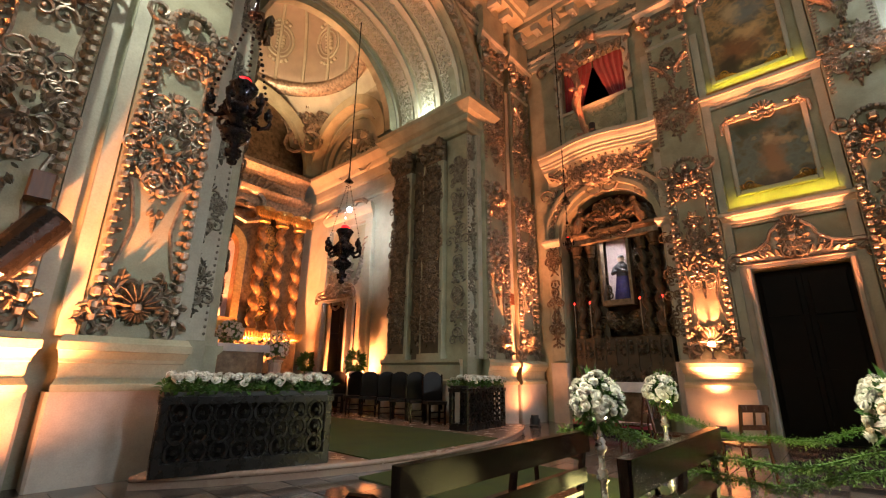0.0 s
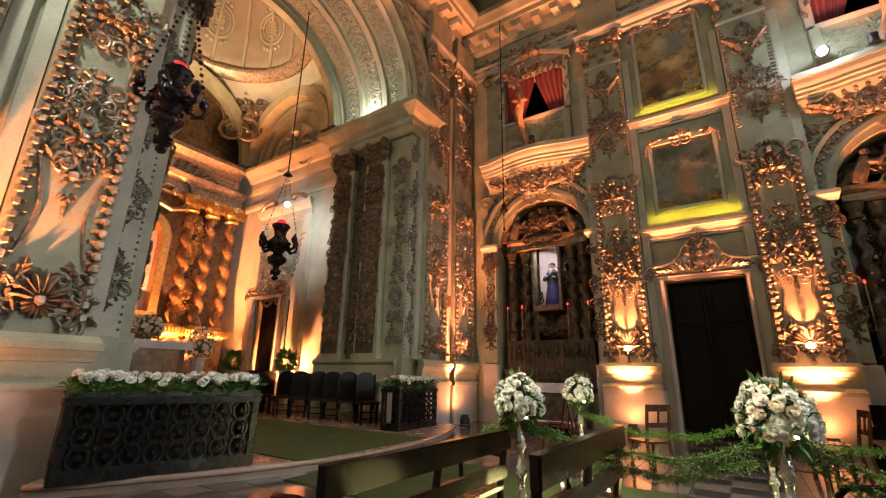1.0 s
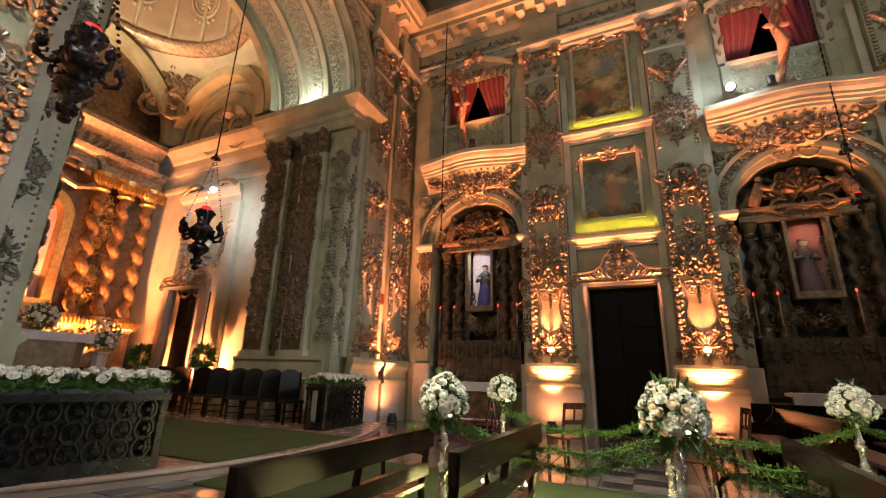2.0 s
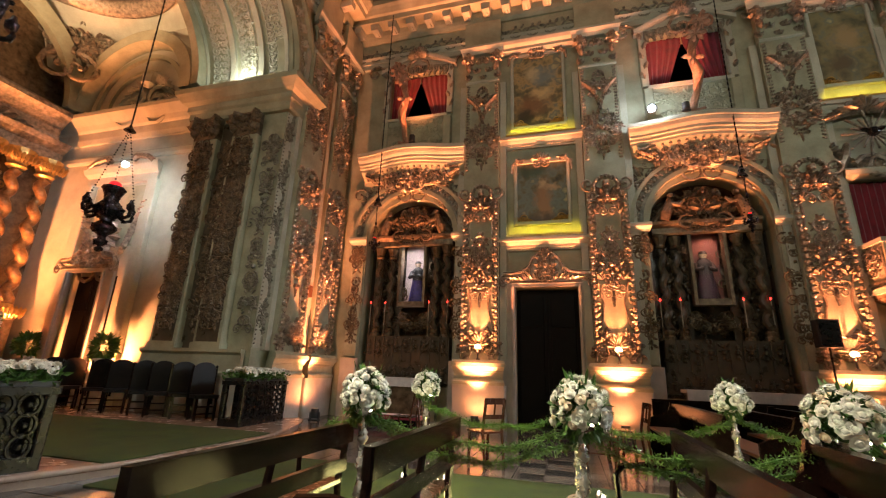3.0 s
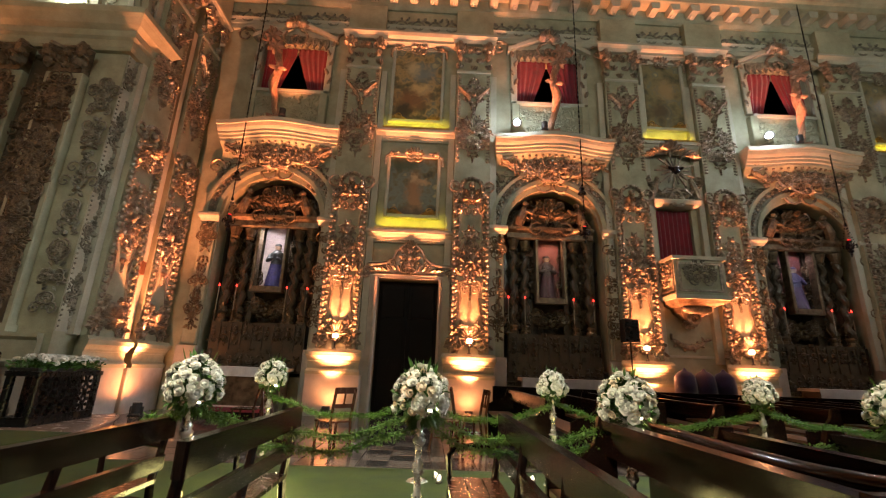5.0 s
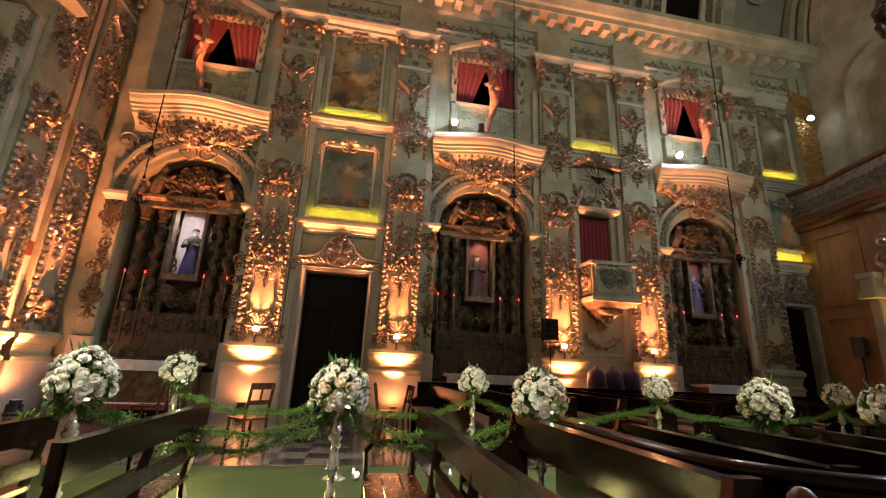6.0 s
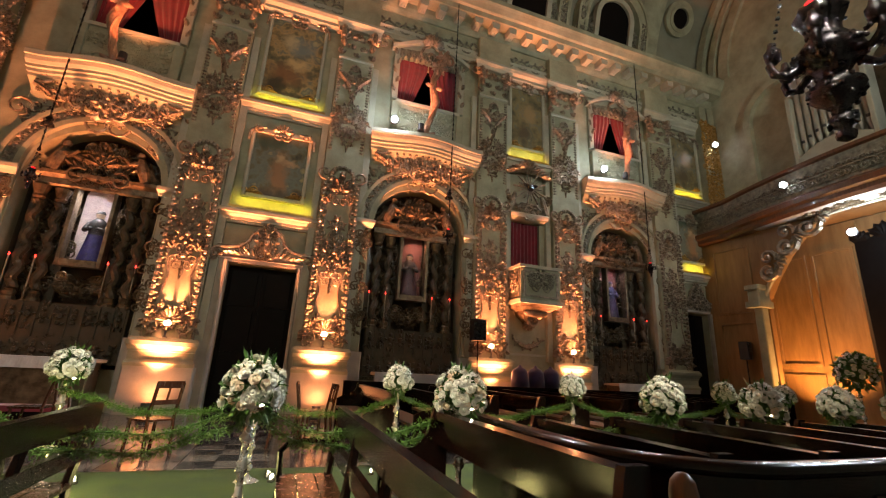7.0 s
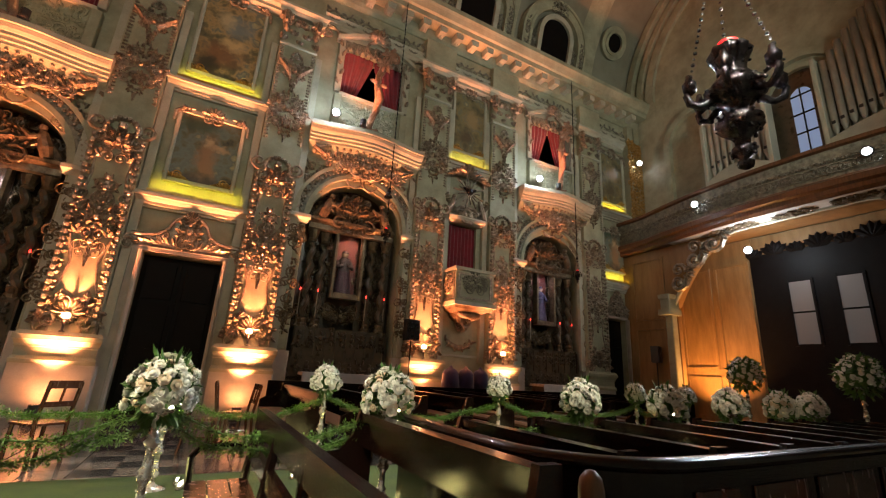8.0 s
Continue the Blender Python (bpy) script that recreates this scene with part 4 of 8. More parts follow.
ROBE = mantle("violet_robe", (0.06, 0.045, 0.26), (0.03, 0.03, 0.035), (0.5, 0.36, 0.28))
ROBE_RED = mantle("russet_robe", (0.10, 0.03, 0.05), (0.05, 0.03, 0.03), (0.6, 0.40, 0.26))
ROBE_PURPLE = mantle("purple_robe", (0.10, 0.05, 0.16), (0.06, 0.05, 0.14), (0.45, 0.34, 0.30))
for x, mat, lab in ((NICHES[0], ROBE, "robed statue in deep violet cloth in a glass case"), (NICHES[1], ROBE_RED, "robed statue in russet cloth in a glass case"), (NICHES[2], ROBE_PURPLE, "robed statue in purple cloth in a glass case")):
    st = part("statue", statue_shape(1.34), mat, None, lab, True)
    tagged(st, category="statue")
    st.location = (x + (0.10 if x < 0 else -0.06), YW + 0.60, 3.36)
spot("case_lamp_beam", (NICHES[0]- 0.15, YW + 0.45, 5.2), (NICHES[0]- 0.15, YW + 0.72, 3.9), 120, (1.0, 0.93, 0.95), 130, 0.6)
spot("case_lamp_beam", (NICHES[1]+ 0.12, YW + 0.45, 5.2), (NICHES[1]+ 0.12, YW + 0.72, 3.9), 32, (1.0, 0.50, 0.32), 130, 0.6)
spot("case_lamp_beam", (NICHES[2]+ 0.1, YW + 0.45, 5.2), (NICHES[2]+ 0.1, YW + 0.72, 3.9), 16, (0.9, 0.62, 0.75), 130, 0.6)


def candle():
    c = thing("altar_candle", "slim ivory candle with a red electric flame on a brass stick", "candle", "candles on the altars")
    part("candlestick", Shape().lathe([(0.06, 0), (0.06, 0.02), (0.02, 0.06), (0.03, 0.14), (0.015, 0.2), (0.035, 0.3), (0.03, 0.32)], 8), GILT_DARK, c)
    wax = part("wax", Shape().lathe([(0.014, 0.32), (0.014, 1.0)], 8), WAX, c)
    part("flame", Shape().lathe([(0.008, 1.0), (0.022, 1.02), (0.016, 1.05), (0.004, 1.08)], 8), CANDLE_RED, wax, "glowing red tip")
    return c


cd = candle()
spots_ = [(c, dx) for c in NICHES for dx in (-1.28, -0.80, 0.62, 1.2)]
for i, (c, dx) in enumerate(spots_):
    m = north(c + dx, 2.3) @ Matrix.Translation((0, 0.27, 0))
    if i == 0:
        cd.matrix_basis = m
    else:
        copy_thing(cd, m)


def altar_table():
    t = thing("altar_table", "stone altar table with a white linen cloth", "altar", "altar tables")
    body = part("table_body", Shape().box(-1.0, 1.0, -0.62, 0.02, 0, 1.05, 0.03), MARBLE_DARK, t)
    part("table_panel", Shape().box(-0.8, 0.8, -0.65, -0.622, 0.2, 0.9, 0.02), GILT_DARK, body)
    top = part("table_top", Shape().box(-1.1, 1.1, -0.72, 0.02, 1.05, 1.12, 0.02), STONE, t)
    cl = Shape()
    n = 40
    for k in range(n):
        x0, x1 = -1.12 + 2.24 * k / n, -1.12 + 2.24 * (k + 1) / n
        w0, w1 = 0.012 * sin(k * 1.1), 0.012 * sin((k + 1) * 1.1)
        cl.add([(x0, -0.735 - w0, 0.90), (x1, -0.735 - w1, 0.90), (x1, -0.73, 1.128), (x0, -0.73, 1.128), (x1, 0.0, 1.128), (x0, 0.0, 1.128)], [(0, 1, 2, 3), (3, 2, 4, 5)])
    part("altar_cloth", cl, LINEN, top, "white linen cloth hanging over the edge")
    return t


at = altar_table()
at.matrix_basis = north(NICHES[0]) @ Matrix.Translation((0.1, -0.05, 0))
for c in NICHES[1:]:
    copy_thing(at, north(c) @ Matrix.Translation((0, -0.05, 0)))

# ---- balconies ----
def balcony(label):
    b = thing("balcony", label, "balcony", "balconies of the nave wall")

    def front(t):
        x = -1.76 + 3.52 * t
        return x, -(0.42 + 0.30 * sin(pi * t) ** 2)

    def sweep(profile, mat, name, lab="", n=24):
        s = Shape()
        m = len(profile)
        for k in range(n + 1):
            x, y = front(k / n)
            for o, z in profile:
                s.v.append((x * (1 + 0.1 * o), y - o, z))
        for k in range(n):
            for i in range(m - 1):
                s.f.append((k * m + i, (k + 1) * m + i, (k + 1) * m + i + 1, k * m + i + 1))
        for i in (0, n):
            x, y = front(i / n)
            j = len(s.v)
            s.v += [(x, 0, profile[0][1]), (x, 0, profile[-1][1])]
            s.f.append(tuple(range(i * m, i * m + m)) + (j + 1, j))
        top = [k * m + m - 1 for k in range(n + 1)]
        a = len(s.v)
        s.v += [(-1.76, 0, profile[-1][1]), (1.76, 0, profile[-1][1]), (-1.76, 0, profile[0][1]), (1.76, 0, profile[0][1])]
        s.f.append(tuple(top) + (a + 1, a))
        s.f.append(tuple(k * m for k in range(n, -1, -1)) + (a + 2, a + 3))
        return part(name, s, mat, b, lab)

    sweep([(-0.41, 6.98), (-0.39, 7.14), (-0.34, 7.28), (-0.24, 7.42), (-0.10, 7.55)], STUCCO, "lower_slab", "coved underside of the slab")
    sweep([(-0.10, 7.55), (-0.10, 7.62), (-0.03, 7.63), (-0.03, 7.71), (0.04, 7.72), (0.04, 7.79), (0.06, 7.80), (0.11, 7.86), (0.13, 7.94), (0.13, 7.96), (0.19, 7.965), (0.19, 8.08), (0.15, 8.12)], STUCCO_PALE, "slab", "moulded balcony slab with a bowed front")
    c = Shape()
    rc = random.Random(44)

    def cove(x):
        return -(0.42 + 0.30 * cos(x * pi / 3.52) ** 2)

    for k in range(-8, 9):
        x = k * 0.19
        c.bead(x, cove(x) + 0.15, 7.47, 0.045)
        c.leaf(x, cove(x) + 0.22, 7.40, pi + rc.uniform(-0.3, 0.3), 0.17, 0.11, 0.05)
        c.leaf(x + 0.09, cove(x) + 0.26, 7.32, rc.uniform(0.8, 2.4) * rc.choice((-1, 1)), 0.20, 0.10, 0.06)
    for m in (-1, 1):
        for x, z, sz, tn in ((0.35, 7.36, 0.42, 1.4), (0.72, 7.30, 0.46, 1.9), (1.08, 7.34, 0.42, 1.0), (0.45, 7.10, 0.5, 2.2)):
            c.scroll(m * x, z, sz, m * tn, m if sz > 0.44 else -m, cove(x) + 0.30, 0.038)
        c.scroll(m * 1.55, 7.46, 0.55, m * -2.4, m, -0.30, 0.05)
        for k in range(4):
            c.leaf(m * (1.6 - 0.09 * k), -0.30, 7.44 - 0.05 * k, m * -2.3, 0.2, 0.12, 0.07)
    cluster(c, 0, 7.28, 0.62, 0.62, rc, 0.08, -0.42, 1.2)
    cluster(c, 0, 6.98, 0.5, 0.3, rc, 0.06, -0.28, 0.6)
    for k in (-3, -2, -1, 1, 2, 3):
        cluster(c, 0.36 * k, 7.22, 0.34, 0.34, rc, 0.05, cove(0.36 * k) + 0.33, 0.6)
    tagged(part("underside_carving", c, GILT, b, "gilded leaves and scrolls under the slab"), kind="stuff")
    # solid carved parapet of the window
    p = Shape()
    p.box(-1.0, 1.0, -0.12, 0.02, 8.13, 9.42)
    par = part("parapet", p, STUCCO, b)
    part("parapet_rail", Shape().box(-1.1, 1.1, -0.2, 0.05, 9.42, 9.52, 0.02), STUCCO_PALE, b)
    pr = Shape()
    rp = random.Random(61)
    for k in range(5):
        cluster(pr, -0.76 + 0.38 * k, 9.08, 0.34, 0.5, rp, 0.03, -0.12, 0.5)
        cluster(pr, -0.76 + 0.38 * k, 8.5, 0.34, 0.4, rp, 0.03, -0.12, 0.4)
    tagged(part("parapet_carving", pr, STUCCO, par), kind="stuff")
    for m in (-1, 1):
        part("parapet_post", Shape().box(*sorted((m * 0.98, m * 1.22)), -0.2, 0.02, 8.13, 9.42, 0.02), STUCCO, b)
        w = Shape().box(*sorted((m * 1.04, m * 1.24)), -0.12, 0, 9.56, 11.4, 0.02)
        part("window_jamb", w, STUCCO_PALE, b)
    # head of the window: curved pediment and scalloped lambrequin
    h = Shape()
    n = 16
    for k in range(n):
        x0, x1 = -1.35 + 2.7 * k / n, -1.35 + 2.7 * (k + 1) / n
        za, zb = 11.62 + 0.34 * cos(x0 * 1.5), 11.62 + 0.34 * cos(x1 * 1.5)
        h.add([(x0, -0.12, 11.38), (x1, -0.12, 11.38), (x1, -0.12, zb - 0.12), (x0, -0.12, za - 0.12), (x0, -0.26, za - 0.12), (x1, -0.26, zb - 0.12), (x1, -0.28, zb), (x0, -0.28, za), (x0, 0, za), (x1, 0, zb), (x0, 0, 11.38), (x1, 0, 11.38)],
              [(0, 1, 2, 3), (3, 2, 5, 4), (4, 5, 6, 7), (7, 6, 9, 8), (10, 11, 1, 0)])
    part("window_pediment", h, STUCCO_PALE, b)
    l = Shape()
    for k in range(11):
        x = -0.98 + 0.196 * k
        up_ = 0.10 * cos(x * 1.5)
        l.slab([(x - 0.10, 11.42 + up_), (x + 0.10, 11.42 + up_), (x + 0.092, 11.20 + up_), (x, 11.06 + up_), (x - 0.092, 11.20 + up_)], -0.19, -0.125)
        l.bead(x, -0.18, 11.03 + up_, 0.05)
        l.leaf(x, -0.19, 11.36 + up_, pi, 0.24, 0.12, 0.04)
    tagged(part("lambrequin", l, CARVED_GREY, b, "scalloped carved lambrequin"), kind="stuff")
    hc = Shape()
    for k in range(9):
        hc.leaf(0, -0.26, 11.85, (k - 4) * 0.4, 0.42, 0.2, 0.12)
    for m in (-1, 1):
        hc.scroll(m * 0.1, 11.75, 0.75, m * 1.4, m, -0.2, 0.05)
        hc.scroll(m * 1.3, 11.45, 0.7, m * -0.4, m, -0.1, 0.05)
        for k in range(5):
            hc.leaf(m * 1.14, -0.12, 9.8 + 0.35 * k, m * (0.4 - 0.8 * (k % 2)), 0.3, 0.15, 0.06)
    tagged(part("window_carving", hc, GILT, b), kind="stuff")
    return b


bal = balcony("bowed stucco balcony with gilded carving under a curtained window")
bal.matrix_basis = north(NICHES[0])
for c in NICHES[1:]:
    copy_thing(bal, north(c))


def curtain(way):
    s = Shape()
    n, m = 26, 14
    for i in range(m + 1):
        t = i / m
        z = 11.3 - 2.1 * t
        inner = 0.02 + 0.60 * max(0.0, t - 0.12) / 0.88
        for k in range(n + 1):
            u = k / n
            x = inner + (1.02 - inner) * u
            s.v.append((way * x, 0.16 + 0.045 * sin(u * 34 + t * 2) * (0.5 + 0.6 * t) + 0.02 * sin(u * 71), z + 0.06 * (1 - u) * t))
    for i in range(m):
        for k in range(n):
            a = i * (n + 1) + k
            s.f.append((a, a + 1, a + n + 2, a + n + 1))
    return s


pair = thing("window_curtain", "crimson velvet curtains drawn back in a balcony window", "curtain", "curtains of the balcony windows")
for way in (-1, 1):
    part("drape", curtain(way), VELVET, pair, smooth=True)
pair.matrix_basis = north(NICHES[0])
for c in NICHES[1:]:
    copy_thing(pair, north(c))


def lamp_bearer(way):
    """A tall carved arm with wound drapery that leans before the balcony window."""
    o = thing("carved_lamp_bearer", "tall twisting gilded bracket leaning before a balcony window", "carving", "carved brackets on the balconies")
    s = Shape()
    key = [(0.0, 0.0, 0.07), (-0.06, 0.35, 0.10), (-0.14, 0.7, 0.08), (-0.24, 1.0, 0.11), (-0.28, 1.3, 0.15), (-0.18, 1.65, 0.12), (-0.15, 1.95, 0.09), (-0.24, 2.3, 0.12), (-0.36, 2.65, 0.15), (-0.46, 3.0, 0.10), (-0.60, 3.3, 0.05)]
    s.tube([(way * x, -0.03 * sin(z * 4), z) for x, z, r in key], [r * 0.9 for x, z, r in key], 14)
    for a0 in (0.0, 2.1, 4.2):
        pts = []
        for i in range(25):
            t = i / 24 * 9.98
            j = int(t)
            f = t - j
            x, z, r = (key[j][q] * (1 - f) + key[j + 1][q] * f for q in range(3))
            a = a0 + z * 2.6
            pts.append((way * x + r * 0.85 * cos(a), r * 0.85 * sin(a) - 0.03 * sin(z * 4), z))
        s.tube(pts, 0.032, 6)
    for x, z, k in ((-0.30, 2.5, 7), (-0.44, 2.9, 7), (-0.16, 1.75, 4), (-0.02, 0.05, 5)):
        for i in range(k):
            s.leaf(way * x, -0.10, z, i * 2 * pi / k + z, 0.30, 0.15, 0.10)
    s.scroll(way * -0.5, 3.1, 0.5, -way * 1.0, -way, -0.05, 0.05)
    part("carved_body", s, ROSY_LIT_WOOD, o, "rosy painted wood with amber lamplight put into its colour", True)
    return o


lb = lamp_bearer(1)
lb.matrix_basis = north(NICHES[0] - 0.05, 8.12) @ pose(0, -0.62, 0)
lb = lamp_bearer(-1)
for i, c in enumerate(NICHES[1:]):
    m = north(c - 0.18, 8.12) @ pose(0, -0.62, 0)
    if i:
        copy_thing(lb, m)
    else:
        lb.matrix_basis = m

# white spotlights that stand on two balconies and at the far end
def spotlight():
    o = thing("spotlight", "small white stage spotlight switched on", "spotlight", "white spotlights")
    hs = part("housing", Shape().lathe([(0.12, 0.01), (0.135, 0.0), (0.14, -0.06), (0.12, -0.22), (0.05, -0.28)], 12), PLASTIC, o)
    part("lens", Shape().lathe([(0.001, 0.045), (0.07, 0.04), (0.095, 0.02), (0.10, 0.0)], 12), LAMP_WHITE, hs, "glaring white lens")
    part("bracket", Shape().box(-0.13, -0.11, -0.03, 0.03, -0.35, -0.05), PLASTIC, o)
    return o


sl = spotlight()
SPOTS = [((3.10, 11.22, 8.38), (0.5, 0.0, 2.5)), ((10.72, 11.22, 8.38), (1.0, 0.0, 2.0)), ((16.75, 11.45, 10.9), (8, 4, 3)), ((15.05, 8.2, 7.42), (2, 1, 2)), ((14.95, 3.6, 7.35), (1, 0.5, 1.5)), ((15.3, 6.85, 5.5), (2, 1, 1.5))]
for i, (at_, aim) in enumerate(SPOTS):
    m = look(at_, aim) @ pose(0, 0, 0, 180, 0, 0)
    if i == 0:
        sl.matrix_basis = m
    else:
        copy_thing(sl, m)

# ---- paintings with carved frames and lit sills ----
def painting(label, w, h, cloth, crest=True):
    p = thing("painting", label, "painting", "paintings of the nave wall")
    hw = w / 2
    part("canvas", Shape().box(-hw, hw, -0.05, 0, 0, h), cloth, p, "dark old oil canvas")
    for x0, x1, z0, z1, name in ((-hw - 0.10, -hw, -0.1, h + 0.1, "frame_stile"), (hw, hw + 0.10, -0.1, h + 0.1, "frame_stile"), (-hw, hw, -0.1, 0, "frame_rail"), (-hw, hw, h, h + 0.1, "frame_rail")):
        part(name, Shape().box(x0, x1, -0.12, 0, z0, z1, 0.02), STUCCO_PALE, p)
    o = Shape()
    for m in (-1, 1):
        for x0, z0 in ((hw, h),):
            o.tube([(m * (x0 + 0.16), -0.12, z0 - 0.28), (m * (x0 + 0.14), -0.13, z0 - 0.02), (m * (x0 - 0.02), -0.13, z0 + 0.12), (m * (x0 - 0.26), -0.13, z0 + 0.14)], [0.03, 0.05, 0.05, 0.03], 6)
            o.scroll(m * (x0 + 0.04), z0 - 0.04, 0.30, m * 0.8, -m, -0.12, 0.03)
            for k in range(5):
                o.leaf(m * (x0 - 0.06 * k + 0.06), -0.12, z0 + 0.02 * k, m * (k * 0.6 - 0.6), 0.19, 0.09, 0.06)
    if crest:
        for k in range(7):
            o.leaf(0, -0.12, h + 0.05, (k - 3) * 0.45, 0.32, 0.16, 0.08)
        for m in (-1, 1):
            o.scroll(m * 0.08, h + 0.10, 0.32, m * 1.3, m, -0.12, 0.028)
    tagged(part("frame_carving", o, GILT, p), kind="stuff")
    foot = Shape()
    for m in (-1, 1):
        for k in range(9):
            foot.leaf(m * (hw - 0.045 * k), -0.06, 0.02, m * (0.7 - 0.30 * k), 0.19 - 0.008 * k, 0.09, 0.06)
        foot.scroll(m * hw * 0.86, 0.10, 0.26, -m * 0.8, -m, -0.06, 0.024)
        foot.scroll(m * hw * 0.66, 0.04, 0.24, -m * 1.2, m, -0.06, 0.022)
    tagged(part("corner_carving", foot, GILT_BRIGHT, p, "bright gilded corner leaves"), kind="stuff")
    return p


def ledge(w, label):
    s = thing("wall_ledge", label, "ledge", "ledges under the paintings")
    hw = w / 2
    part("ledge_moulding", Shape().molding(-hw, hw, [(0.08, -0.34), (0.08, -0.28), (0.14, -0.27), (0.14, -0.20), (0.16, -0.19), (0.20, -0.14), (0.22, -0.10), (0.28, -0.095), (0.28, -0.02), (0.25, 0.02)], 0.3), STUCCO_PALE, s)
    part("light_tray", Shape().box(-hw + 0.12, hw - 0.12, -0.22, -0.16, 0.021, 0.10), GILT_BRIGHT, s, "narrow gilded tray for a lamp strip")
    return s


clothA = painting_cloth("oil_ochre", 1.0, (0.30, 0.20, 0.09), [(0.15, 1.75, 0.55, 0.45, (0.13, 0.15, 0.14)), (-0.15, 0.75, 0.75, 0.5, (0.16, 0.075, 0.035)), (0.1, 1.15, 0.4, 0.28, (0.42, 0.28, 0.13)), (-0.2, 1.9, 0.3, 0.35, (0.36, 0.28, 0.16)), (-0.45, 0.35, 0.4, 0.35, (0.04, 0.035, 0.025))])
clothB = painting_cloth("oil_brown", 2.3, (0.13, 0.14, 0.11), [(0.05, 0.65, 0.34, 0.95, (0.26, 0.13, 0.06)), (0.05, 1.22, 0.17, 0.19, (0.40, 0.26, 0.14)), (0.3, 1.05, 0.26, 0.14, (0.38, 0.23, 0.12)), (-0.3, 1.6, 0.6, 0.3, (0.05, 0.07, 0.045)), (0.0, 0.05, 0.8, 0.3, (0.07, 0.05, 0.03))])
clothC = painting_cloth("oil_olive", 4.1, (0.16, 0.13, 0.065), [(0.1, 1.4, 0.4, 0.5, (0.24, 0.16, 0.08)), (-0.1, 0.6, 0.5, 0.5, (0.07, 0.05, 0.03))])
pa = painting("tall ochre and brown oil painting in a carved frame", 1.5, 2.55, clothA)
pa.matrix_basis = north(0.06, 8.72)
pb = painting("brown oil painting in a scrolled frame over the door", 1.42, 1.85, clothB)
pb.matrix_basis = north(0.10, 5.58)
pc = painting("dark olive oil painting above the pulpit", 1.25, 2.35, clothC)
pc.matrix_basis = north(8.03, 8.9)
pe = painting("tall dim oil painting in the end bay", 1.3, 2.3, clothC)
pe.matrix_basis = north(15.45, 8.75)
pf = painting("dim brown oil painting over the small door", 1.2, 1.6, clothB)
pf.matrix_basis = north(15.35, 5.75)
lg = ledge(2.3, "moulded ivory ledge with a yellow lamp strip")
for i, (x, z, k) in enumerate(((0.10, 8.30, 1.0), (0.13, 5.06, 1.03), (8.03, 8.32, 0.8), (15.45, 8.30, 0.72), (15.35, 5.2, 0.72))):
    m = north(x, z) @ Matrix.Diagonal((k, 1, 1, 1))
    if i == 0:
        lg.matrix_basis = m
        lg.scale = (1, 1, 1)
    else:
        q = copy_thing(lg, north(x, z))
        q.scale = (k, 1, 1)
    strip("painting_strip_lamp", (x, YW - 0.25, z + 0.13), 1.9 * k, 0.04, (5, 5.5, 4, 4.5, 4.5)[i], YELLOW, Matrix.Rotation(radians(124), 4, "X"))

# ---- doors ----
def overdoor(w):
    """A low ogee crest: a shaped panel with a moulded edge, end curls and a central cartouche."""
    s, rnd = Shape(), random.Random(17)
    half = [(0.50, 0.02), (0.53, 0.14), (0.48, 0.24), (0.36, 0.25), (0.25, 0.30), (0.18, 0.44), (0.15, 0.60), (0.08, 0.72), (0.0, 0.78)]
    ring = [(w * x, z) for x, z in half] + [(-w * x, z) for x, z in reversed(half[:-1])]
    s.slab(ring, -0.10, -0.02)
    for m in (-1, 1):
        s.tube([(m * w * x, -0.13, z) for x, z in half], [0.035, 0.05, 0.05, 0.04, 0.04, 0.04, 0.04, 0.045, 0.05], 6)
        s.scroll(m * w * 0.44, 0.10, 0.30, m * 0.4, m, -0.12, 0.035)
        s.scroll(m * w * 0.22, 0.12, 0.32, m * 1.6, -m, -0.12, 0.03)
        for k in range(7):
            s.leaf(m * w * (0.10 + 0.05 * k), -0.10, 0.10 + 0.02 * (k % 3), m * (0.5 + 0.2 * k), 0.20, 0.10, 0.06)
    cluster(s, 0, 0.42, 0.5, 0.55, rnd, 0.08, -0.11, 0.9)
    for k in range(7):
        s.leaf(0, -0.12, 0.66, (k - 3) * 0.4, 0.24, 0.11, 0.08)
    return s


def portal(label, w, h):
    d = thing("church_door", label, "door")
    hw = w / 2
    for m in (-1, 1):
        leaf_ob = part("door_leaf", Shape().box(*sorted((m * 0.006, m * hw)), 0.25, 0.32, 0.01, h), DOOR, d)
        for z0, z1 in ((0.25, h * 0.36), (h * 0.40, h * 0.68), (h * 0.72, h - 0.2)):
            pnl = Shape().box(*sorted((m * 0.10, m * (hw - 0.10))), 0.22, 0.249, z0, z1, 0.02)
            part("door_panel", pnl, DOOR, leaf_ob)
        part("door_jamb", Shape().box(*sorted((m * hw, m * (hw + 0.38))), -0.10, 0, 0, h + 0.05, 0.02), STONE, d)
        part("door_jamb_bead", Shape().box(*sorted((m * hw, m * (hw + 0.09))), -0.16, -0.101, 0, h + 0.05, 0.02), STONE, d)
    part("door_lintel", Shape().molding(-hw - 0.2, hw + 0.2, [(0.10, h + 0.051), (0.10, h + 0.13), (0.13, h + 0.17), (0.13, h + 0.2)], 0.5), STONE, d)
    o = overdoor(w + 0.7)
    o.v = [(x, y - 0.03, z * 1.2 + h + 0.12) for x, y, z in o.v]
    tagged(part("overdoor_carving", o, GILT, d, "gilded carved scrolls above the lintel"), kind="stuff")
    return d


portal("black double door in a stone frame with a carved crest", 1.68, 3.62).matrix_basis = north(0.14)
portal("small dark door in the end bay under a carved crest", 1.2, 3.72).matrix_basis = north(15.25)

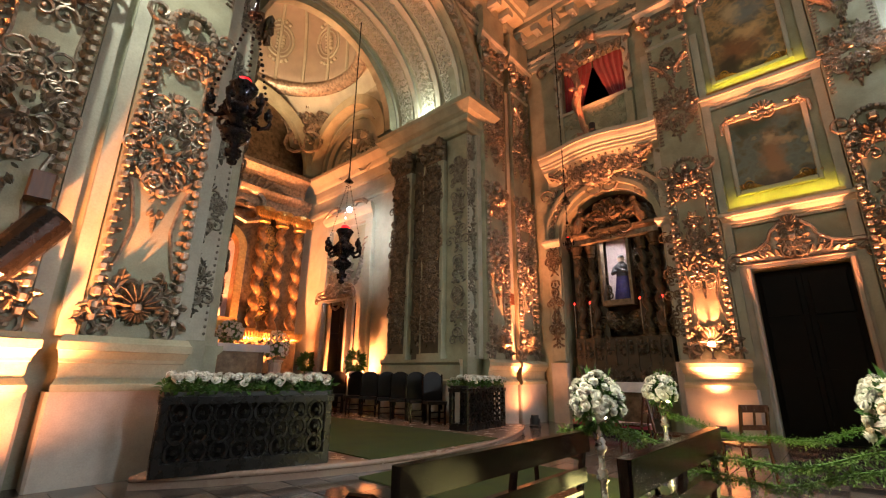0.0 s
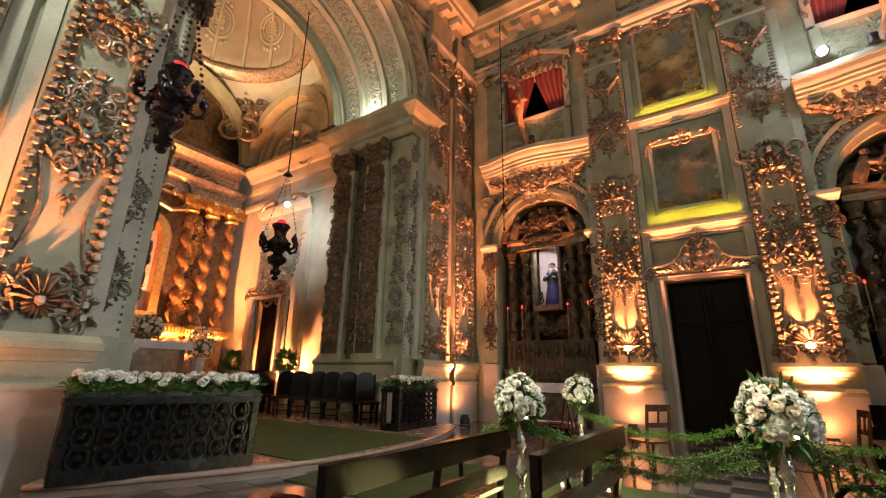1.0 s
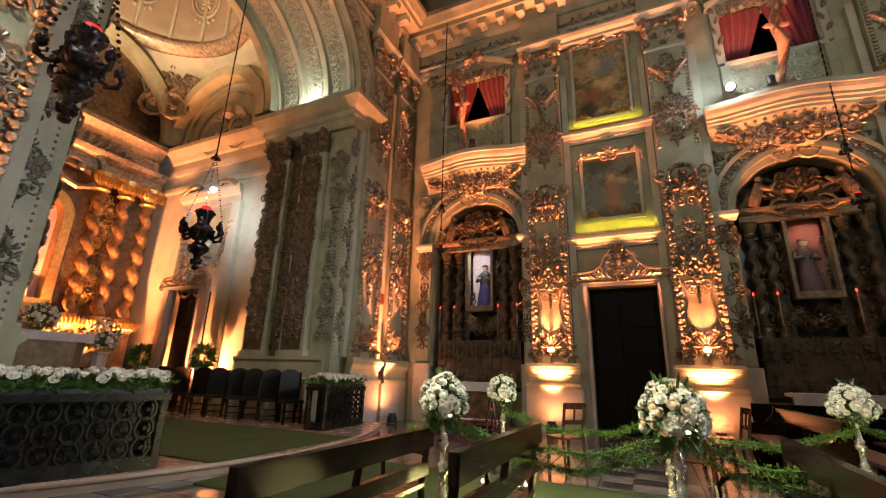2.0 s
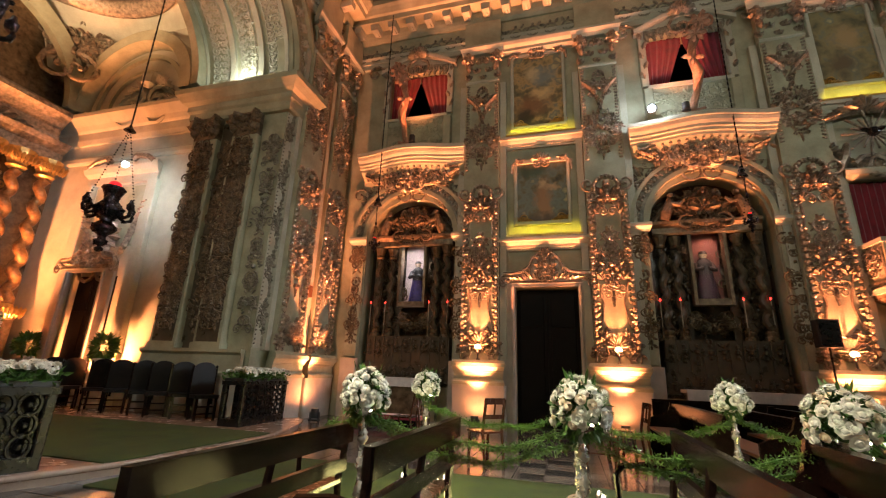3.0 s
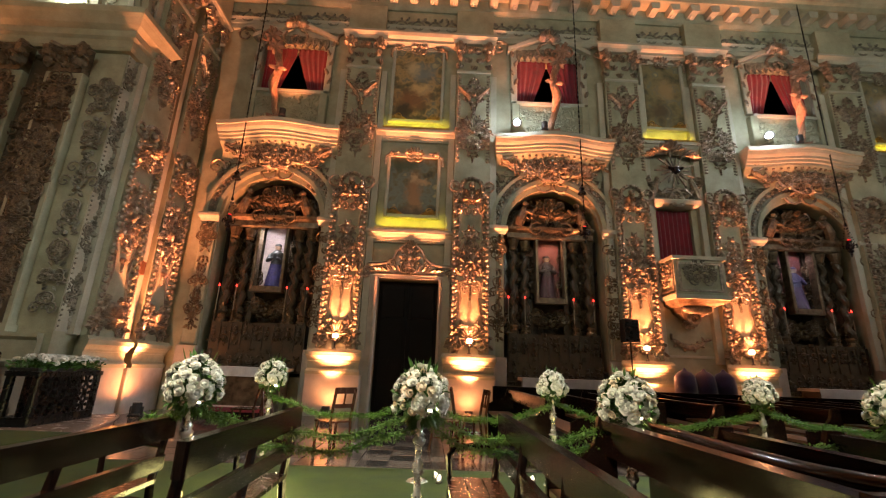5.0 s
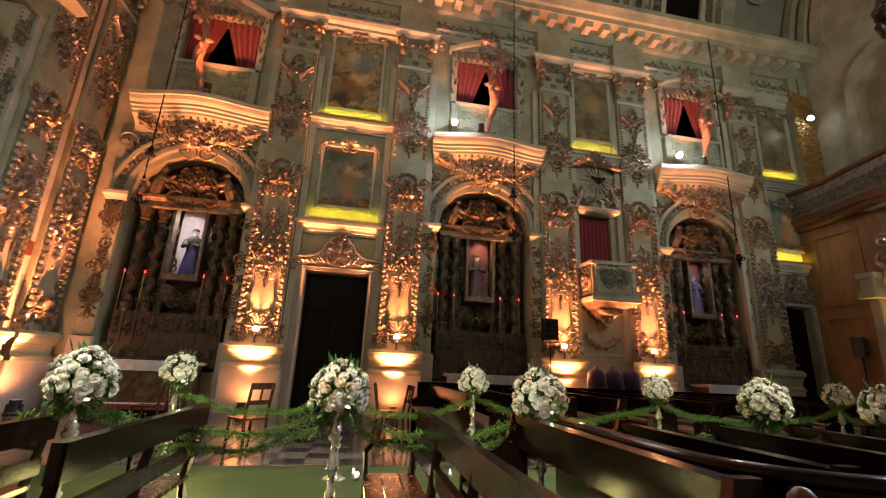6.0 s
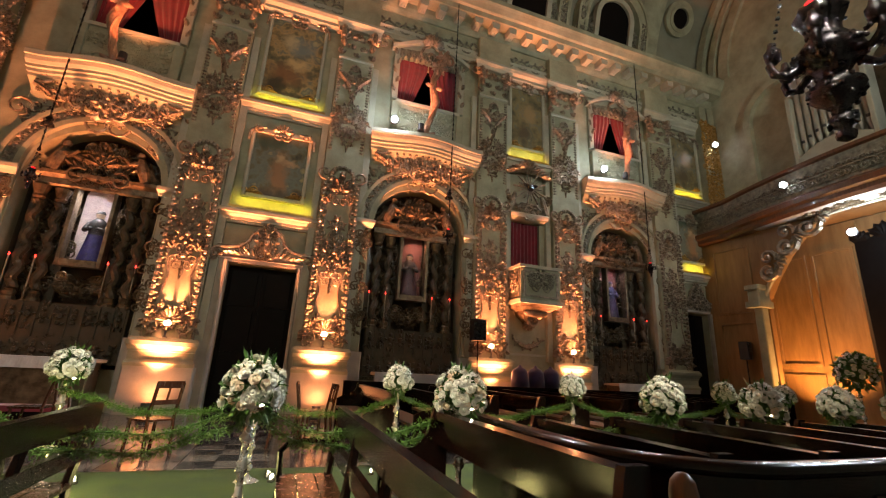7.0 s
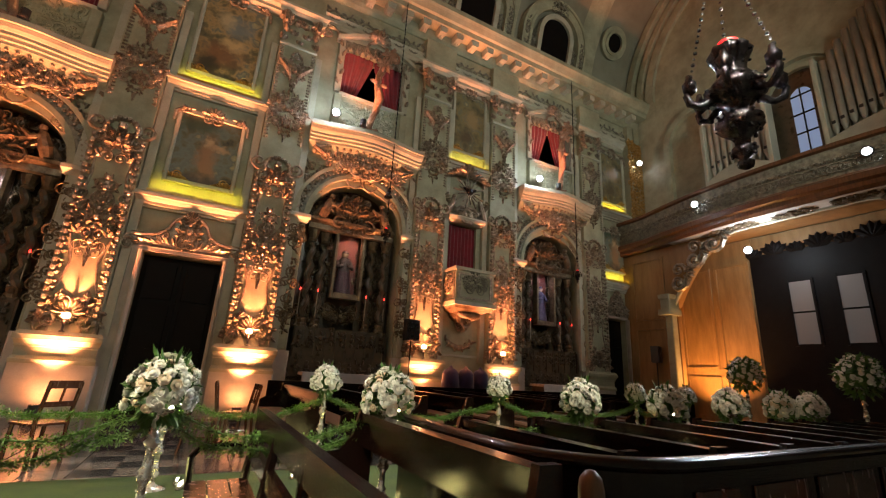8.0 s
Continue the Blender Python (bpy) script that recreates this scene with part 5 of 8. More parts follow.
# ---- pulpit ----
def pulpit():
    p = thing("pulpit", "painted and gilded pulpit box on a carved bracket", "pulpit")
    ring = [(-0.70, 0.0), (-0.70, -0.86), (0.70, -0.86), (0.70, 0.0)]

    def scaled(k, dz0, dz1):
        return Shape().prism([(x * k, y * k) for x, y in ring], dz0, dz1)

    part("box", scaled(1.0, 3.42, 4.38), STUCCO, p)
    part("base_moulding", scaled(1.08, 3.30, 3.42), STUCCO_PALE, p)
    part("rail", scaled(1.07, 4.38, 4.48), STUCCO_PALE, p)
    for (x0, y0), (x1, y1) in zip(ring[:-1], ring[1:]):
        L = math.hypot(x1 - x0, y1 - y0)
        ang = math.degrees(math.atan2(y1 - y0, x1 - x0))
        r = relief(L * 0.72, 0.7, int(L * 100), 0.32, 0.04, False)
        ob = part("panel_carving", r, CARVED_GREY if abs(x1 - x0) > 0.1 else GILT, p)
        ob.matrix_basis = pose((x0 + x1) / 2, (y0 + y1) / 2, 3.52, 0, 0, ang)
        tagged(ob, kind="stuff")
        fr = Shape()
        for a0, a1, z0, z1 in ((-0.44, -0.38, 0.0, 0.80), (0.38, 0.44, 0.0, 0.80), (-0.38, 0.38, 0.0, 0.06), (-0.38, 0.38, 0.74, 0.80)):
            fr.box(a0 * L, a1 * L, -0.03, 0, z0, z1)
        f = part("panel_frame", fr, GILT, p)
        f.matrix_basis = pose((x0 + x1) / 2, (y0 + y1) / 2, 3.5, 0, 0, ang)
    lower = Shape()
    for k0, z0, k1, z1 in ((1.0, 3.30, 0.92, 3.22), (0.92, 3.22, 0.62, 3.12), (0.62, 3.12, 0.54, 3.0), (0.54, 3.0, 0.24, 2.82), (0.24, 2.82, 0.04, 2.70)):
        a = [(x * k0, y * k0, z0) for x, y in ring]
        b = [(x * k1, y * k1, z1) for x, y in ring]
        n = len(ring)
        lower.add(a + b, [(i, n + i, n + i + 1, i + 1) for i in range(n - 1)])
    part("bracket", lower, GILT_DARK, p, "stepped corbel under the box")
    c = Shape()
    for k in range(9):
        c.leaf(-0.4 + 0.10 * k, -0.56, 3.16, pi + (k - 4) * 0.12, 0.24, 0.14, 0.08)
    for m in (-1, 1):
        c.scroll(m * 0.15, 2.95, 0.4, m * 2.4, m, -0.36, 0.04)
    for k in range(7):
        c.leaf(0, -0.12, 2.80, pi + (k - 3) * 0.5, 0.26, 0.14, 0.08)
    tagged(part("bracket_carving", c, GILT, p), kind="stuff")
    # wall panel with a garland under the bracket
    w = Shape()
    for a0, a1, z0, z1 in ((-0.85, -0.78, 1.8, 3.3), (0.78, 0.85, 1.8, 3.3), (-0.78, 0.78, 1.8, 1.87)):
        w.box(a0, a1, -0.04, 0, z0, z1)
    part("wall_panel_frame", w, STUCCO_PALE, p)
    g = Shape()
    for k in range(15):
        t = k / 14
        g.bead(-0.5 + t, -0.05, 2.3 - 0.22 * sin(pi * t), 0.05 + 0.04 * sin(pi * t))
        g.leaf(-0.5 + t, -0.02, 2.3 - 0.22 * sin(pi * t), k * 1.9, 0.16, 0.09, 0.05)
    tagged(part("carved_garland", g, GILT, p), kind="stuff")
    return p


pulpit().matrix_basis = north(8.02)
drape = Shape()
n_ = 30
for i in range(2):
    for k in range(n_ + 1):
        drape.v.append((-0.52 + 1.04 * k / n_, 0.12 + 0.04 * sin(k * 1.6), 6.15 - 1.55 * i))
for k in range(n_):
    drape.f.append((k, k + 1, n_ + 2 + k, n_ + 1 + k))
dr = thing("door_curtain", "crimson velvet curtain hung in the pulpit doorway", "curtain")
part("drape", drape, VELVET, dr, smooth=True)
dr.matrix_basis = north(7.99)


def sunburst():
    o = thing("carved_sunburst", "gilded carved sunburst canopy above the pulpit doorway", "carving")
    s = Shape()
    for k in range(18):
        a = 2 * pi * k / 18
        L = 0.62 if k % 2 else 0.44
        s.slab([(0.12 * cos(a - 0.12), 0.12 * sin(a - 0.12)), (L * cos(a - 0.03), L * sin(a - 0.03)), (L * cos(a + 0.03), L * sin(a + 0.03)), (0.12 * cos(a + 0.12), 0.12 * sin(a + 0.12))], -0.34, -0.28)
    tagged(part("sunray", s, GILT, o, "thin gilded rays"), kind="stuff")
    b = Shape()
    b.bead(0, -0.34, 0, 0.14, 1, 9)
    for m in (-1, 1):
        b.leaf(0, -0.36, 0, m * 1.2, 0.3, 0.14, 0.06)
    part("boss", b, SILVER_DARK, o)
    c = Shape()
    for m in (-1, 1):
        c.scroll(m * 0.45, -0.75, 0.8, -m * 0.2, -m, -0.2, 0.07)
        c.tube([(m * 0.75, -0.15, -0.9), (m * 0.6, -0.22, -0.55), (m * 0.5, -0.2, -0.2)], [0.10, 0.11, 0.07], 7)
        for k in range(8):
            c.leaf(m * (0.3 + 0.06 * k), -0.2, -0.95 + 0.12 * k, m * (0.3 + 0.3 * k), 0.3, 0.15, 0.09)
            c.leaf(m * 0.08 * k, -0.22, 0.55, m * 0.25 * k, 0.4, 0.17, 0.1)
    for k in range(7):
        c.leaf(0, -0.25, 0.62, (k - 3) * 0.4, 0.5, 0.2, 0.12)
        c.leaf(0, -0.2, -0.7, pi + (k - 3) * 0.5, 0.4, 0.2, 0.1)
    tagged(part("carved_surround", c, GILT, o), kind="stuff")
    part("canopy", Shape().molding(-0.62, 0.62, [(0.1, -1.12), (0.3, -1.06), (0.34, -0.96), (0.3, -0.9)], 0.3), STUCCO_PALE, o)
    return o


sunburst().matrix_basis = north(7.99, 7.3)
# ---- chancel arch: jambs, impost, archivolt ----
def coupled(label):
    """Two narrow ornamented pilasters on one jamb of the arch, under its impost."""
    j = thing("jamb_pilasters", label, "pilaster", "jambs of the chancel arch")
    part("pedestal", Shape().box(-1.50, 1.50, -0.24, 0, 0, 1.0, 0.03), STONE, j)
    part("pedestal_moulding", Shape().molding(-1.4, 1.4, [(0.28, 1.0), (0.28, 1.1), (0.22, 1.15), (0.22, 1.5), (0.28, 1.56), (0.28, 1.64)], 0.4), STUCCO, j)
    # dark strip: the shade of the deep gap is put into its colour
    part("gap_shade", Shape().box(-0.50, 0.02, -0.03, 0, 1.64, 7.9), MARBLE_DARK, j, "dark strip painting the shade of the gap between the shafts")
    gc = relief(0.34, 5.4, 29, 0.4, 0.03, False)
    gc.v = [(a - 0.20, b - 0.031, c + 1.85) for a, b, c in gc.v]
    tagged(part("gap_carving", gc, CARVED_BROWN, j), kind="stuff")
    for x in (-0.92, 0.42):
        sh = part("shaft", Shape().box(x - 0.42, x + 0.42, -0.20, 0, 1.64, 7.35, 0.02), STUCCO, j)
        part("panel_ground", Shape().box(x - 0.33, x + 0.31, -0.209, -0.201, 1.8, 7.2), MARBLE_DARK, sh, "dark brown panel")
        part("shaft_base", Shape().box(x - 0.47, x + 0.47, -0.25, 0, 1.642, 1.78, 0.03), STUCCO, sh)
        r = relief(0.64, 5.2, 17, 0.36, 0.04, False)
        r.v = [(a + x - 0.01, b - 0.210, c + 1.85) for a, b, c in r.v]
        r2 = relief(0.5, 5.0, 18, 0.5, 0.05, False)
        r.add([(a + x - 0.01, b - 0.210, c + 1.95) for a, b, c in r2.v], r2.f)
        tagged(part("carved_panel", r, CARVED_BROWN, sh, "brown gilt carved scrolls"), kind="stuff")
        c = capital_shape(0.86, 0.72)
        c.v = [(a + x, b * 0.8 - 0.06, cc + 7.35) for a, b, cc in c.v]
        part("capital", c, CARVED_BROWN, j)
        part("capital_bell", Shape().box(x - 0.38, x + 0.38, -0.22, 0, 7.35, 8.05), CARVED_BROWN, j)
    edge = relief(0.30, 5.3, 23, 0.4, 0.03, False)
    edge.v = [(a + 1.28, b - 0.03, c + 1.85) for a, b, c in edge.v]
    tagged(part("edge_carving", edge, CARVED_GREY, j), kind="stuff")
    return j


IMPOST = [(0.12, 8.05), (0.16, 8.12), (0.16, 8.3), (0.22, 8.36), (0.22, 8.52), (0.34, 8.6), (0.44, 8.74), (0.50, 8.8), (0.50, 8.94), (0.44, 9.02)]
cp = coupled("pair of narrow ornamented pilasters on the arch jamb")
cp.matrix_basis = pose(-8.05, ARCH_R, 0)
copy_thing(cp, pose(-8.05, ARCH_L, 0, 0, 0, 180))
for y0, flip in ((ARCH_R, 0), (ARCH_L, 180)):
    im = Shape().molding(-1.55, 1.55, IMPOST, 1.0)
    ob = tagged(part("trim_impost", im, STUCCO, None, "moulded impost cornice of the chancel arch"), kind="structure", category="trim")
    ob.matrix_basis = pose(-8.05, y0, 0, 0, 0, flip)
    sd = Shape().molding(-0.28, 0.28, IMPOST, 0.985)
    ob = tagged(part("trim_impost", sd, STUCCO, None, "moulded impost return beside the arch"), kind="structure", category="trim")
    ob.matrix_basis = east_face(XA, y0 + (0.28 if flip == 0 else -0.28))
strip_ = thing("carved_wall_strip", "narrow strip of grey carved knots beside the chancel arch", "carving", "carved strips beside the arch")
cs = Shape()
rk_ = random.Random(71)
for k in range(5):
    q = Shape()
    knot(q, 0, 0.42, 1.15, rk_, 0.06, 1.6)
    cs.add([(a, b, c + 2.5 + 1.25 * k) for a, b, c in q.v], q.f)
for k in range(60):
    for m in (-1, 1):
        cs.bead(m * 0.25, -0.015, 1.8 + 0.105 * k, 0.026, 1.0, 5)
tagged(part("knot_carving", cs, CARVED_GREY, strip_, "dull carved knots"), kind="stuff")
part("strip_ground", Shape().box(-0.28, 0.28, -0.012, 0, 1.7, 8.1), STUCCO_PALE, strip_)
strip_.matrix_basis = east_face(XA, 2.20) @ Matrix.Translation((0, -0.002, 0))
copy_thing(strip_, east_face(XA, 9.0) @ Matrix.Translation((0, -0.002, 0)))
# archivolt on the nave face and coffered bands on the soffit
av = Shape()
for r0, r1, d in ((3.1, 3.2, 0.16), (3.2, 3.75, 0.08), (3.75, 3.88, 0.2)):
    arch_band(av, r0, r1, -d, 0, 9.1, 40)
ob = tagged(part("trim_archivolt", av, STUCCO, None, "broad moulded archivolt of the chancel arch"), kind="structure", category="trim")
ob.matrix_basis = east_face(XA, AX)
cv = Shape()
for k in range(1, 52):
    t = pi * k / 52
    x, z = 3.47 * cos(t), 9.1 + 3.47 * sin(t)
    cv.leaf(x, -0.08, z, pi / 2 - t + (0.8 if k % 2 else -0.8), 0.34, 0.17, 0.06)
    cv.scroll(x, z, 0.34, pi / 2 - t + 1.2 * (1 if k % 2 else -1), 1 if k % 2 else -1, -0.08, 0.03)
    cv.bead(x, -0.1, z, 0.05)
ob = tagged(part("trim_archivolt_carving", cv, STUCCO_PALE, None, "pale carved scrolls along the archivolt"), kind="structure", category="trim")
ob.matrix_basis = east_face(XA, AX)
band = Shape()
for x0, x1 in ((-6.75, -6.62), (-7.62, -7.45), (-8.60, -8.43), (-9.58, -9.45)):
    for k in range(40):
        a, b = pi * k / 40, pi * (k + 1) / 40
        v = []
        for xx in (x0, x1):
            for r, t in ((3.1, a), (3.0, a), (3.0, b), (3.1, b)):
                v.append((xx, AX + r * cos(t), 9.1 + r * sin(t)))
        band.add(v, [(0, 1, 2, 3), (7, 6, 5, 4), (1, 5, 6, 2)])
structure("trim_soffit_band", band, STUCCO_PALE, "plain raised bands across the arch soffit")
sc = Shape()
rnd = random.Random(8)
for xc in (-7.05, -8.02, -9.0):
    for k in range(2, 46):
        t = pi * k / 48
        q = Shape()
        for m in (-1, 1):
            q.scroll(m * 0.04, 0, 0.36, m * 0.8, m, 0, 0.03)
            q.leaf(m * 0.1, 0, 0.02, m * rnd.uniform(0.3, 2.4), 0.25, 0.13, 0.05)
        q.bead(0, -0.03, 0.08, 0.05)
        # local x runs along the arch's depth, z along its curve, -y towards its centre
        vv = []
        for x, y, z in q.v:
            r = 3.1 + y
            a = t + z / 3.1
            vv.append((xc + x, AX + r * cos(a), 9.1 + r * sin(a)))
        sc.add(vv, q.f)
structure("trim_soffit_carving", sc, STUCCO_PALE, "pale carved foliage in the soffit panels")

# ---- chancel side wall ----
CORN = [(0.10, 8.05), (0.14, 8.2), (0.14, 8.45), (0.22, 8.5), (0.30, 8.62), (0.44, 8.76), (0.52, 8.84), (0.52, 8.96), (0.46, 9.04)]
for m, x0, x1 in ((pose(0, YC_R, 0), XC0, XC1), (pose(0, YC_L, 0, 0, 0, 180), -XC1, -XC0)):
    c = tagged(part("trim_chancel_cornice", Shape().molding(x0, x1, CORN), STUCCO_PALE, None, "moulded cornice round the chancel"), kind="structure", category="trim")
    c.matrix_basis = m
    f = tagged(part("trim_chancel_string", Shape().molding(x0, x1, [(0.06, 7.35), (0.1, 7.42), (0.1, 7.55), (0.06, 7.6)]), STUCCO_PALE, None, "moulded string course in the chancel"), kind="structure", category="trim")
    f.matrix_basis = m
c = tagged(part("trim_chancel_cornice", Shape().molding(YC_L, YC_R - 0.5, CORN), GILT, None, "gilded cornice above the high altar"), kind="structure", category="trim")
c.matrix_basis = east_face(XC0 + 0.45, 0)
lun = Shape()
arch_band(lun, 2.15, 2.55, -0.5, 0, 9.35, 30)
arch_band(lun, 1.75, 1.9, -0.12, 0, 9.35, 30)
arch_band(lun, 1.2, 1.3, -0.1, 0, 9.35, 24)
ob = structure("trim_lunette", lun, STUCCO, "plain stucco arch over the chancel side wall")
ob.location = (CX, YC_R, 0)
lc = Shape()
for m in (-1, 1):
    for k in range(9):
        lc.leaf(m * 0.09 * k, -0.15, 9.5 + 0.06 * (8 - k), m * 0.28 * k, 0.5, 0.2, 0.14)
    lc.scroll(m * 0.3, 9.4, 1.3, m * 0.9, m, -0.15, 0.09)
    lc.scroll(m * 0.9, 9.4, 1.0, m * 0.2, -m, -0.15, 0.08)
lc.bead(0, -0.25, 10.0, 0.28, 1, 10)
ob = tagged(part("carved_cartouche", lc, STUCCO_PALE, None, "pale carved cartouche under the lunette arch"), category="carving")
tagged(ob, kind="stuff")
ob.location = (CX + 0.6, YC_R, 0)
# rear and side arches that carry the dome
for xx, rot in ((XC0 + 0.6, 90), (XC1 - 0.15, 90)):
    ra = Shape()
    arch_band(ra, 2.7, 3.2, -0.25, 0, 9.2, 30)
    ob = structure("trim_dome_arch", ra, STUCCO, "stucco arch below the dome")
    ob.matrix_basis = east_face(xx, AX)
ring = Shape()
ring.lathe([(3.05, 12.62), (2.92, 12.62), (2.86, 12.72), (2.72, 12.78), (2.66, 12.9), (2.66, 13.02), (2.85, 13.08)], 56, (CX, AX, 0), ends=False)
structure("trim_dome_ring", ring, GILT, "gilded moulded ring at the foot of the dome", True)
for k in range(16):
    a = 2 * pi * k / 16
    rb = Shape()
    rb.tube([(CX + r * cos(a), AX + r * sin(a), z) for r, z in ((2.82, 13.1), (2.78, 14.5), (2.56, 15.7), (2.16, 16.7), (1.48, 17.55))], 0.07, 6)
    structure("trim_dome_rib", rb, STUCCO_PALE, "slender moulded rib of the dome")
def dome_r(z):
    prof = [(13.1, 2.85), (13.6, 2.85), (14.6, 2.8), (15.8, 2.6), (16.8, 2.2)]
    for (z0, r0), (z1, r1) in zip(prof, prof[1:]):
        if z <= z1:
            return r0 + (r1 - r0) * (z - z0) / (z1 - z0)
    return 2.2


for k in range(8):
    a0 = 2 * pi * (k + 0.5) / 8
    md = Shape()
    for sx, sz, th in ((0.20, 0.72, 0.05), (0.15, 0.54, 0.03)):
        pts = []
        for i in range(25):
            t = 2 * pi * i / 24
            a, z = a0 + sx * cos(t), 15.0 + sz * sin(t)
            pts.append((CX + (dome_r(z) - 0.03) * cos(a), AX + (dome_r(z) - 0.03) * sin(a), z))
        md.tube(pts, th, 6)
    for i in range(14):
        a, z = a0 + 0.05 * sin(i * 2.1), 14.65 + 0.05 * i
        md.bead(CX + (dome_r(z) - 0.03) * cos(a), AX + (dome_r(z) - 0.03) * sin(a), z, 0.05 + 0.03 * (i % 3), 1.0, 6)
    for dz in (-1.05, 1.0):
        for i in range(5):
            a, z = a0 + 0.06 * (i - 2), 15.0 + dz + 0.10 * abs(i - 2) * (1 if dz < 0 else -1)
            md.bead(CX + (dome_r(z) - 0.03) * cos(a), AX + (dome_r(z) - 0.03) * sin(a), z, 0.09, 1.0, 6)
    tagged(structure("trim_dome_medallion", md, STUCCO_PALE, "oval moulded medallion on the dome", True), category="trim")
# fill spot added in mid-air to brighten the dome; no fixture belongs to it
spot("dome_fill_beam", (CX + 0.6, AX - 0.6, 9.3), (CX - 0.5, AX + 0.8, 16), 2000, (1.0, 0.62, 0.34), 120, 0.8, 0.1)
for m in (-1, 1):
    pc_ = Shape()
    for k in range(7):
        pc_.leaf(0, 0, 0.1 * k, m * 0.4 * k, 0.42, 0.2, 0.1)
        pc_.leaf(0, 0, 0.1 * k, -m * 0.4 * k, 0.42, 0.2, 0.1)
    for w_ in (-1, 1):
        pc_.scroll(0, 0.2, 0.8, w_ * 1.0, w_, 0, 0.06)
    cluster(pc_, 0, 0.45, 0.9, 1.0, random.Random(19), 0.10, 0.0, 1.8)
    pc_.v = [(x * 1.7, y * 1.4, z * 1.6 - 0.3) for x, y, z in pc_.v]
    ob = tagged(part("pendentive_carving", pc_, GILT, None, "gilded carved leaves on the pendentive"), category="carving", group="carvings under the dome", kind="stuff")
    ob.matrix_basis = pose(XC0 + 0.75, AX + m * 2.5, 11.1, 0, 0, 45 if m > 0 else 135)

# side door with tall stucco frame
pd_ = portal("dark side door of the chancel in a lit stucco frame", 1.35, 3.6)
pd_.matrix_basis = pose(-12.3, YC_R - 0.33, 0)
tall = thing("door_surround", "tall stucco surround with a carved head over the chancel door", "door surround")
for m in (-1, 1):
    part("side_pilaster", Shape().box(*sorted((m * 1.1, m * 1.5)), -0.18, 0, 0.9, 6.5, 0.02), STUCCO_PALE, tall)
    part("side_pedestal", Shape().box(*sorted((m * 1.02, m * 1.58)), -0.24, 0, 0, 0.9, 0.02), STONE, tall)
part("head", Shape().molding(-1.35, 1.35, [(0.12, 6.5), (0.12, 6.75), (0.24, 6.85), (0.3, 7.0), (0.3, 7.08)], 0.5), STUCCO_PALE, tall)
pt = Shape()
for m in (-1, 1):
    pt.tube([(m * 1.3, -0.25, 7.05), (m * 1.0, -0.25, 7.25), (m * 0.6, -0.25, 7.32), (m * 0.45, -0.25, 7.2)], 0.09, 6)
    for k in range(8):
        pt.leaf(m * (0.6 + 0.05 * k), -0.1, 4.2 + 0.22 * k, m * (0.6 + 0.1 * k), 0.45, 0.2, 0.1)
    pt.scroll(m * 0.15, 4.3, 1.1, m * 1.1, m, -0.1, 0.07)
for k in range(11):
    pt.leaf(0, -0.1, 4.8, 2 * pi * k / 11, 0.55, 0.24, 0.12)
tagged(part("head_carving", pt, GILT, tall), kind="stuff")
fld = Shape().box(-1.0, 1.0, -0.05, 0, 4.5, 6.4, 0.02)
part("field", fld, STUCCO, tall)
tall.matrix_basis = pose(-12.3, YC_R, 0)

